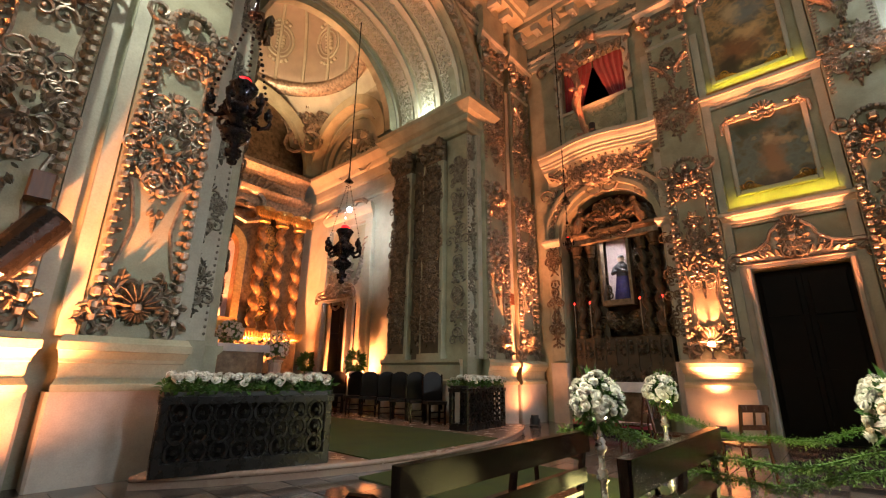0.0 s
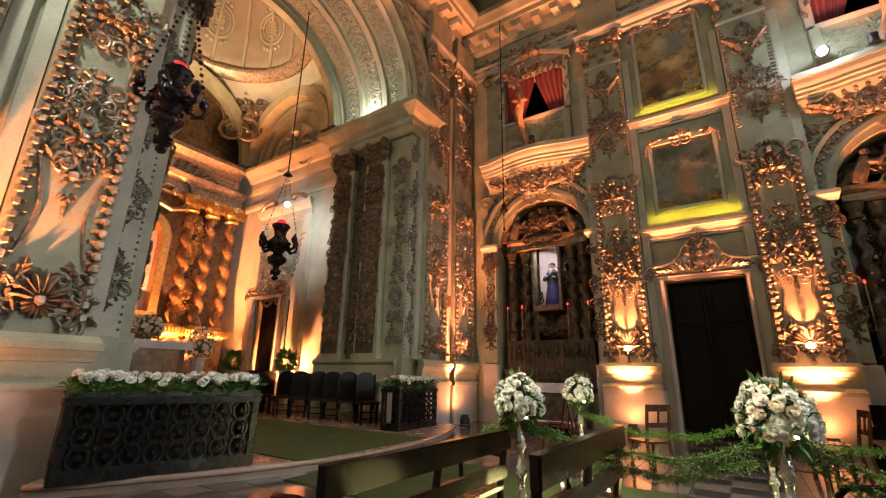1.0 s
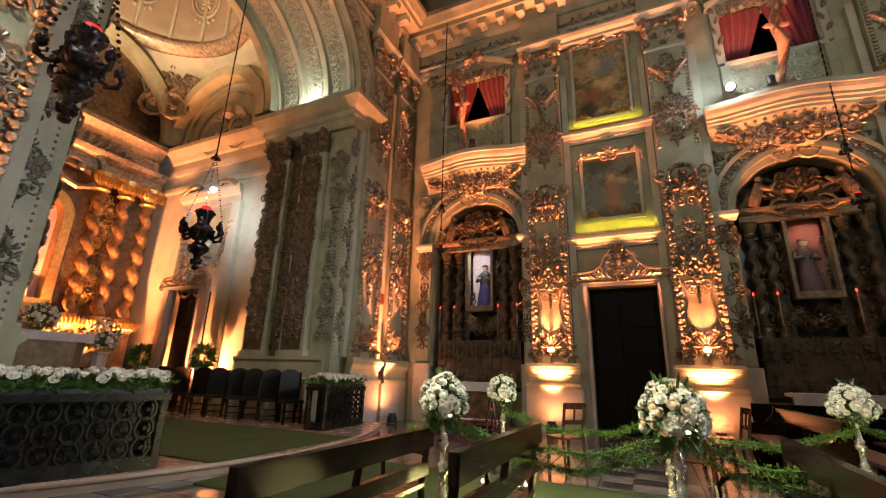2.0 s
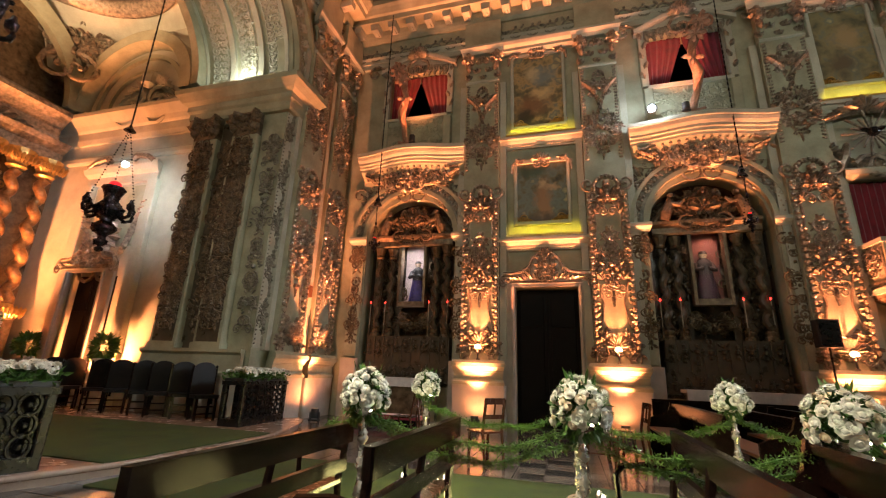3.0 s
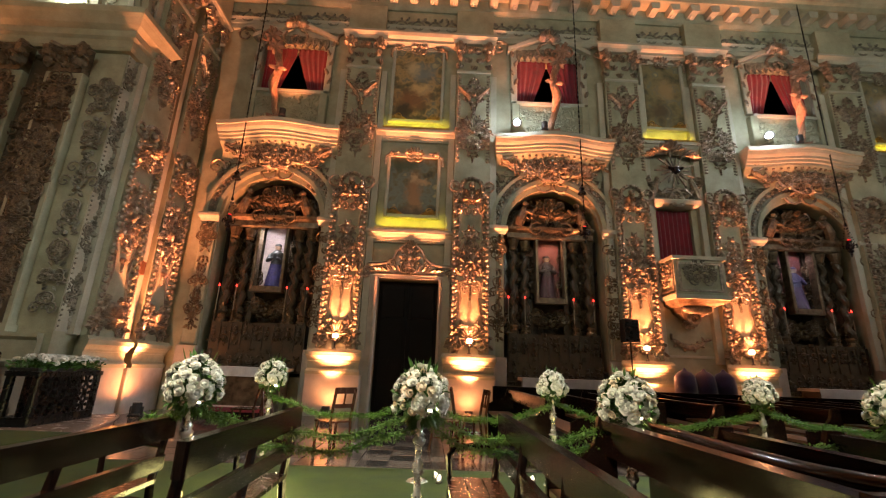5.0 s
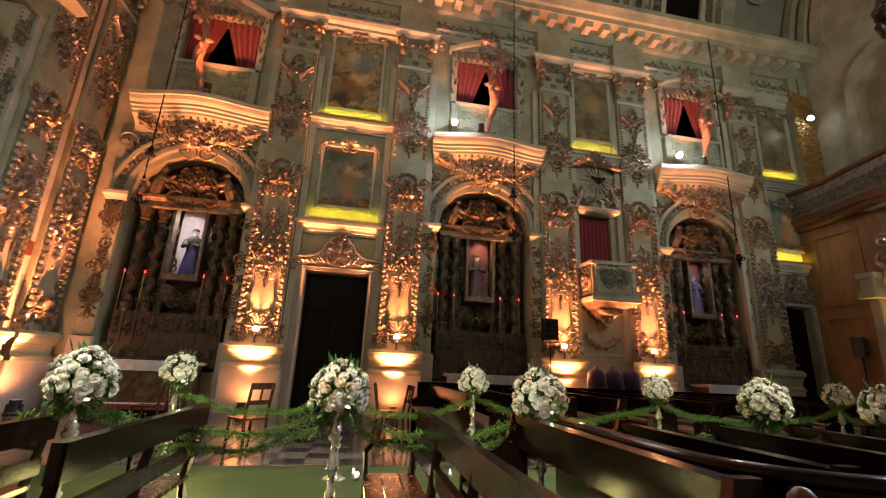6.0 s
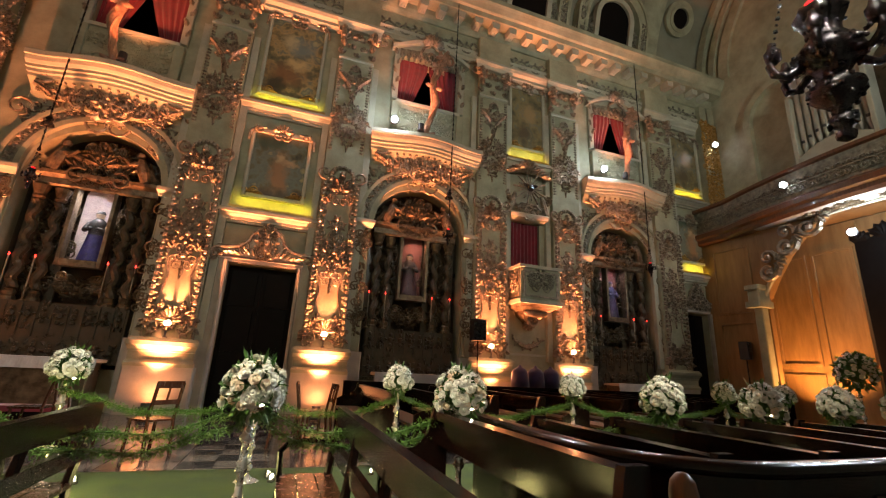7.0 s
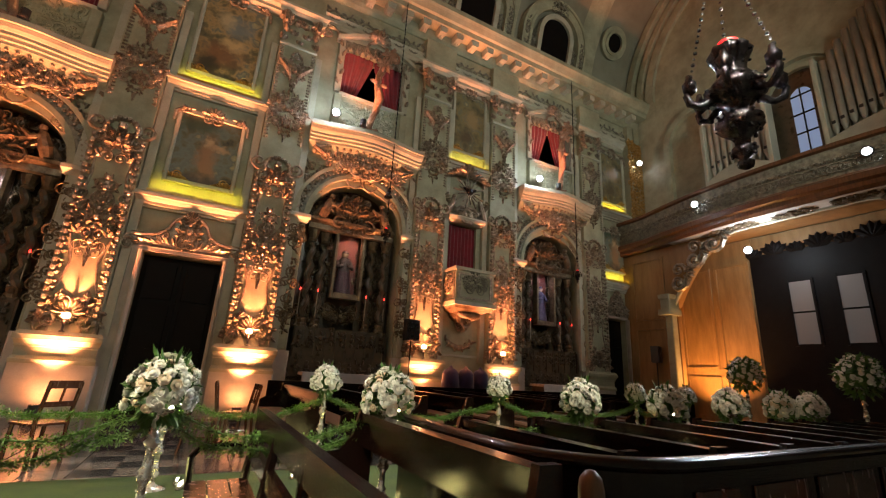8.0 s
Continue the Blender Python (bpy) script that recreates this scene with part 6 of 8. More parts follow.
# ---- high altar ----
def retable():
    r = thing("retable", "tall carved and gilded retable with twisted columns", "retable")
    part("plinth", Shape().box(-3.2, 3.2, -0.9, 0, 0, 1.1, 0.03), MARBLE_DARK, r)
    part("base", Shape().box(-3.1, 3.1, -0.75, 0, 1.1, 2.3, 0.03), GILT_DARK, r)
    bc = relief(5.8, 1.0, 91, 0.55, 0.07, False)
    bc.v = [(x, y - 0.752, z + 1.2) for x, y, z in bc.v]
    tagged(part("base_carving", bc, GILT_BRIGHT, r), kind="stuff")
    for x in (-2.85, -2.1, -1.35, 1.35, 2.1, 2.85):
        col = Shape()
        twisted(col, x, -0.55, 2.75, 6.7, 0.16, 6, 9, 1 if x < 0 else -1)
        part("twisted_column", col, GILT_COPPER, r, "gilded twisted column", True)
        cb = Shape()
        cb.lathe([(0.32, 2.3), (0.32, 2.45), (0.24, 2.5), (0.28, 2.62), (0.2, 2.76)], 12, (x, -0.55, 0))
        part("column_base", cb, GILT_BRIGHT, r)
        cb = Shape()
        cb.lathe([(0.2, 6.7), (0.26, 6.76), (0.22, 6.84), (0.36, 7.2), (0.38, 7.3)], 12, (x, -0.55, 0))
        part("column_capital", cb, GILT_BRIGHT, r)
        for k in range(2):
            lv = Shape()
            for i in range(8):
                lv.leaf(x - 0.28 + 0.08 * i, -0.85, 2.32 + k * 4.5, (i - 4) * 0.1, 0.4, 0.14, 0.08)
            tagged(part("column_leaves", lv, GILT_BRIGHT, r), kind="stuff")
    part("entablature", Shape().molding(-3.2, 3.2, [(0.45, 7.3), (0.5, 7.4), (0.5, 7.7), (0.7, 7.85), (0.8, 8.0)]), GILT, r)
    n = Shape()
    n.box(-0.95, 0.95, -0.4, 0, 2.6, 3.1, 0.03)
    arch_band(n, 0.62, 0.9, -0.45, 0, 5.6, 20)
    for m in (-1, 1):
        n.box(*sorted((m * 0.62, m * 0.9)), -0.45, 0, 3.1, 5.6, 0.02)
    part("central_niche", n, GILT_BRIGHT, r)
    part("niche_backing", Shape().box(-0.62, 0.62, -0.06, 0, 3.1, 6.2), PINK_PLASTER, r)
    for m in (-1, 1):
        pan = relief(0.5, 3.6, 92, 0.45, 0.06, False)
        pan.v = [(x + m * 1.72, y - 0.2, z + 2.9) for x, y, z in pan.v]
        tagged(part("carved_panel", pan, GILT_BRIGHT, r), kind="stuff")
    cr = Shape()
    for m in (-1, 1):
        cr.scroll(m * 0.3, 8.1, 1.9, m * 1.1, m, -0.5, 0.12)
        for k in range(9):
            cr.leaf(m * 0.22 * k, -0.5, 8.0, m * 0.16 * k, 0.9 - 0.05 * k, 0.3, 0.15)
    tagged(part("crest", cr, GILT, r), kind="stuff")
    return r


retable().matrix_basis = east_face(XC0 + 0.02, AX)
st = tagged(part("statue", statue_shape(1.7), STUCCO_PALE, None, "pale carved statue in the niche above the altar", True), category="statue")
st.matrix_basis = pose(XC0 + 0.28, AX, 3.1, 0, 0, 90)
al = altar_table()
al["label"] = "marble high altar with a white linen cloth"
al.matrix_basis = east_face(-13.6, AX, 0.951)
for k in range(3):
    structure("floor_altar_step", Shape().box(XC0, -11.95 - 0.36 * k, 3.2 + 0.1 * k, 7.95 - 0.1 * k, 0.141 + 0.27 * k, 0.411 + 0.27 * k, 0.03), STONE_PINK, "marble step up to the high altar")

# chancel platform, step and carpet
stp = Shape()
ring_ = [(XC0, YC_L), (XC0, YC_R), (-9.6, YC_R), (-9.6, ARCH_R), (XA, ARCH_R)]
for k in range(13):
    t = k / 12
    ring_.append((-5.55 + 1.25 * sin(pi * t) ** 0.8, 9.6 - 8.0 * t))
ring_ += [(XA, ARCH_L), (-9.6, ARCH_L), (-9.6, YC_L)]
stp.prism(ring_, 0, 0.14)
structure("floor_step", stp, STONE_PINK, "pink marble step of the chancel with a bowed front")
rim = Shape()
edge_pts = [(-5.53 + 1.25 * sin(pi * k / 24) ** 0.8, 9.6 - 8.0 * k / 24, 0.115) for k in range(25)]
rim.tube(edge_pts, 0.035, 6)
structure("trim_step_nosing", rim, STONE_PINK, "rounded marble nosing of the step", True)
cpt = Shape()
cpt.box(-13.0, -4.45, 4.1, 7.05, 0.141, 0.155, 0.02)
tagged(part("carpet", cpt, CARPET, None, "green carpet laid through the chancel"), category="carpet")
cp2 = Shape().box(-4.28, 13.5, 3.75, 6.05, 0.002, 0.014, 0.02)
tagged(part("aisle_carpet", cp2, CARPET, None, "green carpet runner along the aisle"), category="carpet")

# ---- pierced rail boxes with flower beds ----
def rail_box(w):
    b = thing("altar_rail", "black pierced iron altar rail box", "altar rail", "altar rails")
    h, d = 0.84, 0.5
    part("base_rail", Shape().box(-w / 2, w / 2, -d, 0, 0, 0.14, 0.02), IRON, b)
    part("top_rail", Shape().box(-w / 2 - 0.02, w / 2 + 0.02, -d - 0.02, 0.02, h - 0.08, h, 0.02), IRON, b)
    for x in (-w / 2, w / 2 - 0.1):
        for y in (-d, -0.1):
            part("corner_post", Shape().box(x, x + 0.1, y, y + 0.1, 0.14, h - 0.08, 0.015), IRON, b)
    part("inner_panel", Shape().box(-w / 2 + 0.1, w / 2 - 0.1, -d / 2, -d / 2 + 0.03, 0.14, h - 0.08), IRON, b)
    nx = max(3, int((w - 0.2) / 0.22))
    for i in range(nx):
        for j in range(3):
            x = -w / 2 + 0.1 + (i + 0.5) * (w - 0.2) / nx
            z = 0.14 + (j + 0.5) * (h - 0.22) / 3
            rg = Shape()
            pts = [(x + 0.095 * cos(2 * pi * k / 12), -d + 0.04, z + 0.115 * sin(2 * pi * k / 12)) for k in range(13)]
            rg.tube(pts, 0.022, 6)
            rg.bead(x, -d + 0.04, z, 0.035)
            part("rail_ring", rg, IRON, b)
    return b


def rose_mesh(name, r, mat):
    """A double bloom of curled petals, its heart towards +z."""
    s = Shape()
    for ring_no, (rr, hh, n, tilt) in enumerate(((1.0, 0.42, 6, 0.55), (0.80, 0.72, 5, 0.35), (0.52, 0.92, 4, 0.15))):
        for k in range(n):
            a = 2 * pi * (k + 0.5 * ring_no) / n
            w = 1.25 * pi / n
            v = []
            for u, hgt in ((0.25, 0.0), (0.75, hh * 0.75), (1.0, hh)):
                for e in (-1, 0, 1):
                    aa = a + e * w * (0.6 + 0.4 * u)
                    q = rr * u * (1.0 if e == 0 else 0.9)
                    v.append((r * q * cos(aa), r * q * sin(aa), r * (hgt - (0.12 if e and u == 1.0 else 0.0))))
            s.add(v, [(0, 1, 4, 3), (1, 2, 5, 4), (3, 4, 7, 6), (4, 5, 8, 7)])
    s.bead(0, 0, r * 0.40, r * 0.54, 1.0, 8)
    return s.mesh(name, mat, True)


ROSES = [rose_mesh("rose", 0.041, PETAL), rose_mesh("rose", 0.039, PETAL_PEACH), rose_mesh("rose", 0.047, PETAL)]
SMALL_ROSES = [rose_mesh("blossom", 0.062, PETAL), rose_mesh("blossom", 0.052, PETAL)]


def leaves(rnd, n, place, size=0.09, mat=LEAF):
    s = Shape()
    for _ in range(n):
        p, d = place()
        d = Vector(d).normalized()
        side = d.cross(Vector((rnd.uniform(-1, 1), rnd.uniform(-1, 1), rnd.uniform(-1, 1)))).normalized()
        L, W = size * rnd.uniform(0.7, 1.4), size * rnd.uniform(0.18, 0.32)
        p = Vector(p)
        nn = d.cross(side) * W * 0.4
        s.add([tuple(p), tuple(p + d * L * 0.45 + side * W + nn), tuple(p + d * L), tuple(p + d * L * 0.45 - side * W + nn)], [(0, 1, 2), (0, 2, 3)])
    return s


def put_rose(parent, mesh, at_, out, rnd):
    ob = new(mesh.name, mesh)
    ob.parent = parent
    q = Vector(out).to_track_quat("Z", "Y").to_matrix().to_4x4()
    ob.matrix_basis = Matrix.Translation(at_) @ q @ pose(0, 0, 0, 0, 0, rnd.uniform(0, 360)) @ Matrix.Scale(rnd.uniform(0.8, 1.2), 4)
    return ob


def flower_bed(w, seed, count):
    f = thing("flower_bed", "low bed of white roses and green leaves on the rail", "flowers", "flower beds on the rails")
    rnd = random.Random(seed)
    tray = Shape().box(-w / 2, w / 2, -0.48, -0.02, 0, 0.05, 0.02)
    part("tray", tray, PLASTIC, f)

    def place():
        x = rnd.uniform(-w / 2, w / 2)
        y = rnd.uniform(-0.52, 0.02)
        z = rnd.uniform(0.0, 0.15)
        return (x, y, z), (rnd.uniform(-1, 1), (y + 0.25) * 3 + rnd.uniform(-0.4, 0.4), rnd.uniform(-0.1, 1))

    tagged(part("foliage", leaves(rnd, int(520 * w), place, 0.085), LEAF, f), kind="stuff")
    for k in range(count):
        x, y = rnd.uniform(-w / 2 + 0.03, w / 2 - 0.03), rnd.uniform(-0.5, -0.02)
        put_rose(f, rnd.choice(SMALL_ROSES), (x, y, rnd.uniform(0.10, 0.17) + 0.07 * (1 - ((y + 0.25) / 0.3) ** 2)), (rnd.uniform(-0.7, 0.7), (y + 0.25) * 3.0 + rnd.uniform(-0.4, 0.4), 0.7), rnd)
    return f


def between(p, q):
    """The pose of a front that runs from p to q, seen from the nave."""
    a = math.degrees(math.atan2(q[1] - p[1], q[0] - p[0]))
    return pose((p[0] + q[0]) / 2, (p[1] + q[1]) / 2, 0.142, 0, 0, a)


RAIL_L = ((-5.70, 1.80), (-5.20, 3.72))
RAIL_R = ((-5.93, 7.35), (-6.05, 8.90))
for (p, q), seed in ((RAIL_L, 1), (RAIL_R, 2)):
    w = math.dist(p, q)
    m = between(p, q)
    b = rail_box(w)
    b.matrix_basis = m
    fb = flower_bed(w, seed, int(74 * w))
    fb.matrix_basis = m @ Matrix.Translation((0, 0, 0.841))

# ---- chancel chairs ----
def high_chair():
    c = thing("chancel_chair", "dark high-backed chair with black leather and a rounded top", "chair", "chairs in the chancel")
    for x in (-0.21, 0.17):
        for y in (-0.22, 0.16):
            leg = Shape().box(x, x + 0.045, y, y + 0.045, 0, 0.44 if y < 0 else 0.5)
            part("leg", leg, WOOD, c)
    part("seat", Shape().box(-0.24, 0.24, -0.25, 0.22, 0.44, 0.51, 0.03), LEATHER, c)
    for z in (0.12, 0.26):
        part("stretcher", Shape().box(-0.19, 0.19, -0.20, -0.175, z, z + 0.03), WOOD, c)
    back = Shape()
    ring = [(-0.23, 0.5), (0.23, 0.5), (0.23, 1.02)] + [(0.23 * cos(pi * k / 10), 1.02 + 0.16 * sin(pi * k / 10)) for k in range(1, 10)] + [(-0.23, 1.02)]
    back.slab(ring, 0.17, 0.215)
    part("backrest", back, LEATHER, c)
    for m in (-1, 1):
        part("back_post", Shape().box(*sorted((m * 0.225, m * 0.265)), 0.165, 0.22, 0.3, 1.06, 0.01), WOOD, c)
        part("finial", Shape().lathe([(0.012, 1.06), (0.026, 1.08), (0.022, 1.11), (0.002, 1.13)], 8, (m * 0.245, 0.192, 0)), WOOD, c)
    return c


hc_ = high_chair()
for i, (x, y, a) in enumerate(((-6.9, 8.15, 195), (-7.55, 8.2, 188), (-8.2, 8.2, 175), (-8.75, 8.25, 184), (-9.5, 8.25, 180), (-10.2, 8.3, 172), (-11.2, 8.35, 180), (-11.9, 8.35, 186))):
    m = pose(x, y - 0.2, 0.141, 0, 0, a + 228)
    if i == 0:
        hc_.matrix_basis = m
    else:
        copy_thing(hc_, m)

# flower pyramids and wreaths in the chancel
def bouquet(parent, rnd, centre, r, count, mesh_list, squash=1.0, foliage=220):
    def place():
        d = Vector((rnd.gauss(0, 1), rnd.gauss(0, 1), rnd.gauss(0.2, 1))).normalized()
        p = Vector(centre) + Vector((d.x * r * 0.75, d.y * r * 0.75, d.z * r * 0.75 * squash))
        return p, d + Vector((rnd.uniform(-0.6, 0.6), rnd.uniform(-0.6, 0.6), rnd.uniform(-0.6, 0.6)))

    tagged(part("foliage", leaves(rnd, foliage, place, r * 0.42), LEAF, parent), kind="stuff")
    core = Shape()
    core.bead(*centre, r * 0.62, 1.0, 9)
    part("moss_core", core, LEAF, parent)
    for k in range(count):
        z = 1 - 1.42 * (k + 0.5) / count
        a = k * 2.39996 + rnd.uniform(-0.25, 0.25)
        q = math.sqrt(max(0, 1 - z * z))
        d = Vector((q * cos(a), q * sin(a), z))
        rr = r * rnd.uniform(0.86, 1.02)
        put_rose(parent, rnd.choice(mesh_list), (centre[0] + d.x * rr, centre[1] + d.y * rr, centre[2] + d.z * rr * squash), d, rnd)


fp = thing("altar_bouquet", "tall white rose bouquet on a chancel stand", "flowers", "bouquets by the altar")
rnd = random.Random(5)
part("stand", Shape().lathe([(0.25, 0), (0.25, 0.05), (0.18, 0.1), (0.2, 0.6), (0.25, 0.66), (0.25, 0.7)], 10), STONE, fp)
bouquet(fp, rnd, (0, 0, 1.05), 0.36, 100, SMALL_ROSES, 1.6, 120)
fp.matrix_basis = pose(-13.2, 7.10, 0.951)
ab_ = thing("altar_bouquet", "broad white rose bouquet in a bowl on the altar", "flowers", "bouquets by the altar")
part("bowl", Shape().lathe([(0.10, 0), (0.10, 0.03), (0.05, 0.06), (0.20, 0.16), (0.24, 0.22)], 12), SILVER, ab_, smooth=True)
bouquet(ab_, rnd, (0, 0, 0.34), 0.36, 80, SMALL_ROSES, 0.9, 140)
ab_.matrix_basis = pose(-13.30, 5.60, 2.08)
for x in (-10.75, -13.5):
    wr = thing("wreath_stand", "dark foliage ball on a lit pedestal by the chancel door", "flowers", "foliage balls in the chancel")
    part("pedestal", Shape().lathe([(0.22, 0), (0.22, 0.08), (0.14, 0.14), (0.14, 1.05), (0.2, 1.12), (0.2, 1.18)], 12), STONE, wr)
    rn = random.Random(int(-x))

    def place(rn=rn):
        d = Vector((rn.gauss(0, 1), rn.gauss(0, 1), rn.gauss(0, 1))).normalized()
        return (d.x * 0.16, d.y * 0.16, 1.46 + d.z * 0.2), d
    tagged(part("foliage", leaves(rn, 260, place, 0.2), LEAF, wr), kind="stuff")
    wr.matrix_basis = pose(x, 8.45, 0.14)
# ---- organ loft ----
def loft_x(y):
    """The bowed front of the loft."""
    return 15.75 - 0.75 * max(0.0, 1 - ((y - AX) / 5.2) ** 2) ** 1.0


def loft_band(profile, mat, name, label, n=44):
    s, m = Shape(), len(profile)
    ys = [YW - (YW - YS) * k / n for k in range(n + 1)]
    for y in ys:
        for o, z in profile:
            s.v.append((loft_x(y) - o, y, z))
    for k in range(n):
        for i in range(m - 1):
            s.f.append((k * m + i, k * m + i + 1, (k + 1) * m + i + 1, (k + 1) * m + i))
    return part(name, s, mat, loft, label)


loft = thing("organ_loft", "bowed organ loft with a carved parapet and moulded edge", "gallery", "", "structure")
loft_band([(0.0, 6.95), (0.0, 7.78)], CARVED_GREY, "parapet", "carved grey-green parapet")
loft_band([(-0.3, 7.76), (0.02, 7.76), (0.10, 7.80), (0.10, 7.90), (-0.3, 7.92)], WOOD_WARM, "hand_rail", "")
loft_band([(-0.6, 6.42), (-0.02, 6.42), (0.05, 6.5), (0.05, 6.62), (0.14, 6.68), (0.14, 6.84), (0.05, 6.9), (0.0, 6.95)], WOOD_WARM, "edge_moulding", "moulded ochre edge of the loft")
fl = Shape()
n = 44
for k in range(n + 1):
    y = YW - (YW - YS) * k / n
    fl.v += [(loft_x(y) + 0.02, y, 6.44), (XE, y, 6.44), (loft_x(y) + 0.02, y, 6.93), (XE, y, 6.93)]
for k in range(n):
    a = 4 * k
    fl.f += [(a, a + 1, a + 5, a + 4), (a + 2, a + 6, a + 7, a + 3)]
part("loft_floor", fl, WOOD_PANEL, loft)
pcv = Shape()
for k in range(46):
    y = YW - 0.3 - k * 0.285
    q = Shape()
    for m in (-1, 1):
        q.scroll(0, 0.2, 0.34, m * 1.0, m, 0, 0.025)
        q.leaf(m * 0.05, 0, 0.25, m * 0.9, 0.2, 0.1, 0.04)
    q.bead(0, -0.02, 0.3, 0.05)
    pcv.add([(loft_x(y + a) - 0.01 + b, y + a, 7.12 + c) for a, b, c in q.v], q.f)
tagged(part("parapet_carving", pcv, CARVED_GREY, loft), kind="stuff")
# the wide arch below the front, with scrolled brackets at its ends
fr = Shape()
ns = 30
for k in range(ns):
    def zc(t):
        u = abs(2 * t - 1)
        return 6.43 - 2.35 * max(0.0, (u - 0.35) / 0.65) ** 2.2
    t0, t1 = k / ns, (k + 1) / ns
    y0, y1 = 9.75 - 8.3 * t0, 9.75 - 8.3 * t1
    for x in (0.0, 0.35):
        fr.add([(15.80 + x, y0, zc(t0)), (15.80 + x, y1, zc(t1)), (15.80 + x, y1, 6.44), (15.80 + x, y0, 6.44)], [(0, 1, 2, 3)])
    fr.add([(15.80, y0, zc(t0)), (15.80, y1, zc(t1)), (16.15, y1, zc(t1)), (16.15, y0, zc(t0))], [(0, 1, 2, 3)])
part("front_arch", fr, WOOD_PANEL, loft, "ochre spandrels of the wide arch")
def arch_z(y):
    u = abs(2 * min(1.0, max(0.0, (9.75 - y) / 8.3)) - 1)
    return 6.43 - 2.35 * max(0.0, (u - 0.35) / 0.65) ** 2.2


ec = Shape()
for o, r in ((0.0, 0.075), (0.10, 0.05), (-0.08, 0.045)):
    ec.tube([(15.74 + 0.4 * o, 9.75 - 8.3 * k / 60, arch_z(9.75 - 8.3 * k / 60) + o) for k in range(61)], [r * (0.8 + 0.35 * abs(sin(k * 0.55))) for k in range(61)], 7)
part("arch_edge", ec, STUCCO_PALE, loft, "pale carved edge of the arch")
for y, way in ((9.1, 1), (8.45, 1), (7.75, 1), (2.1, -1), (2.75, -1), (3.45, -1)):
    sv = Shape()
    sv.scroll(0, 0, 0.75, way * 2.2, way, 0, 0.10)
    sv.scroll(0.02 * way, 0.1, 0.55, way * 0.6, -way, -0.05, 0.07)
    for k in range(5):
        sv.leaf(0, -0.06, 0.05, way * (0.6 + 0.5 * k), 0.36, 0.18, 0.10)
    so = part("arch_scroll", sv, GILT, loft, "large gilded scroll on the arch")
    so.matrix_basis = west_face(15.66, y, arch_z(y))
for y in (9.85, 1.35):
    br = Shape()
    br.box(loft_x(y) - 0.25, loft_x(y) + 0.45, y - 0.25, y + 0.25, 3.75, 3.95, 0.04)
    br.box(loft_x(y) - 0.15, loft_x(y) + 0.4, y - 0.2, y + 0.2, 3.95, 4.35, 0.04)
    br.box(loft_x(y) - 0.22, loft_x(y) + 0.42, y - 0.24, y + 0.24, 4.35, 4.5, 0.04)
    part("bracket_capital", br, STUCCO, loft)
    part("side_pier", Shape().box(loft_x(y) + 0.0, loft_x(y) + 0.3, y - 0.14, y + 0.14, 0, 3.75, 0.03), STUCCO, loft)
side = part("side_wall", Shape().box(15.9, 16.1, 9.75, YW, 0, 6.44), WOOD_PANEL, loft, "ochre panelled wall beside the arch")
for y0, y1, z0, z1 in ((10.15, 11.55, 0.9, 3.4), (10.15, 11.55, 3.7, 6.1)):
    for a0, a1, b0, b1 in ((y0, y1, z0, z0 + 0.08), (y0, y1, z1 - 0.08, z1), (y0, y0 + 0.08, z0 + 0.08, z1 - 0.08), (y1 - 0.08, y1, z0 + 0.08, z1 - 0.08)):
        part("panel_moulding", Shape().box(15.85, 15.899, a0, a1, b0, b1), WOOD_PANEL, side)

sp_, inner_ = Shape(), Shape()
for k in range(32):
    y0, y1 = 9.6 - 0.25 * k, 9.6 - 0.25 * (k + 1)
    sp_.add([(loft_x(y0) + 0.04, y0, 6.405), (loft_x(y1) + 0.04, y1, 6.405), (15.79, y1, 6.405), (15.79, y0, 6.405)], [(0, 1, 2, 3)])
    inner_.add([(16.16, y0, 6.41), (16.16, y1, 6.41), (17.0, y1, 6.41), (17.0, y0, 6.41)], [(0, 1, 2, 3)])
part("soffit_panel", sp_, SOFFIT_WHITE, loft, "white painted soffit under the bowed front")
part("inner_soffit", inner_, WOOD_PANEL, loft, "ochre boards under the loft")
so_ = Shape()
for yc_, w_ in ((7.6, 0.7), (6.9, 0.5), (5.6, 1.0), (4.3, 0.5), (3.6, 0.7)):
    q = Shape()
    cluster(q, 0, 0, w_, 0.42, random.Random(int(yc_ * 10)), 0.04, 0.0, 1.2)
    so_.add([(15.5 + c, yc_ + a, 6.40 + b) for a, b, c in q.v], q.f)
tagged(part("soffit_carving", so_, GILT_DARK, loft, "dark carved scrolls on the soffit"), kind="stuff")
# timber screen and dark vestibule below the loft
scr = thing("timber_screen", "panelled ochre timber screen lit amber", "screen")
part("screen_board", Shape().box(-1.5, 1.5, -0.08, 0, 0, 6.4), WOOD_PANEL, scr)
for x0, x1, z0, z1 in ((-1.25, 0.0, 0.3, 1.7), (0.15, 1.35, 0.3, 1.7), (-1.25, 0.0, 1.95, 5.6), (0.15, 1.35, 1.95, 5.6)):
    for a0, a1, b0, b1 in ((x0, x1, z0, z0 + 0.09), (x0, x1, z1 - 0.09, z1), (x0, x0 + 0.09, z0 + 0.09, z1 - 0.09), (x1 - 0.09, x1, z0 + 0.09, z1 - 0.09)):
        part("panel_moulding", Shape().box(a0, a1, -0.13, -0.081, b0, b1, 0.01), WOOD_PANEL, scr)
scr.matrix_basis = west_face(17.15, 9.1)
ves = thing("vestibule_screen", "dark timber vestibule with two grey window panes", "screen")
part("dark_board", Shape().box(-2.05, 5.6, -0.06, 0, 0, 5.75), DOOR, ves)
vc = Shape()
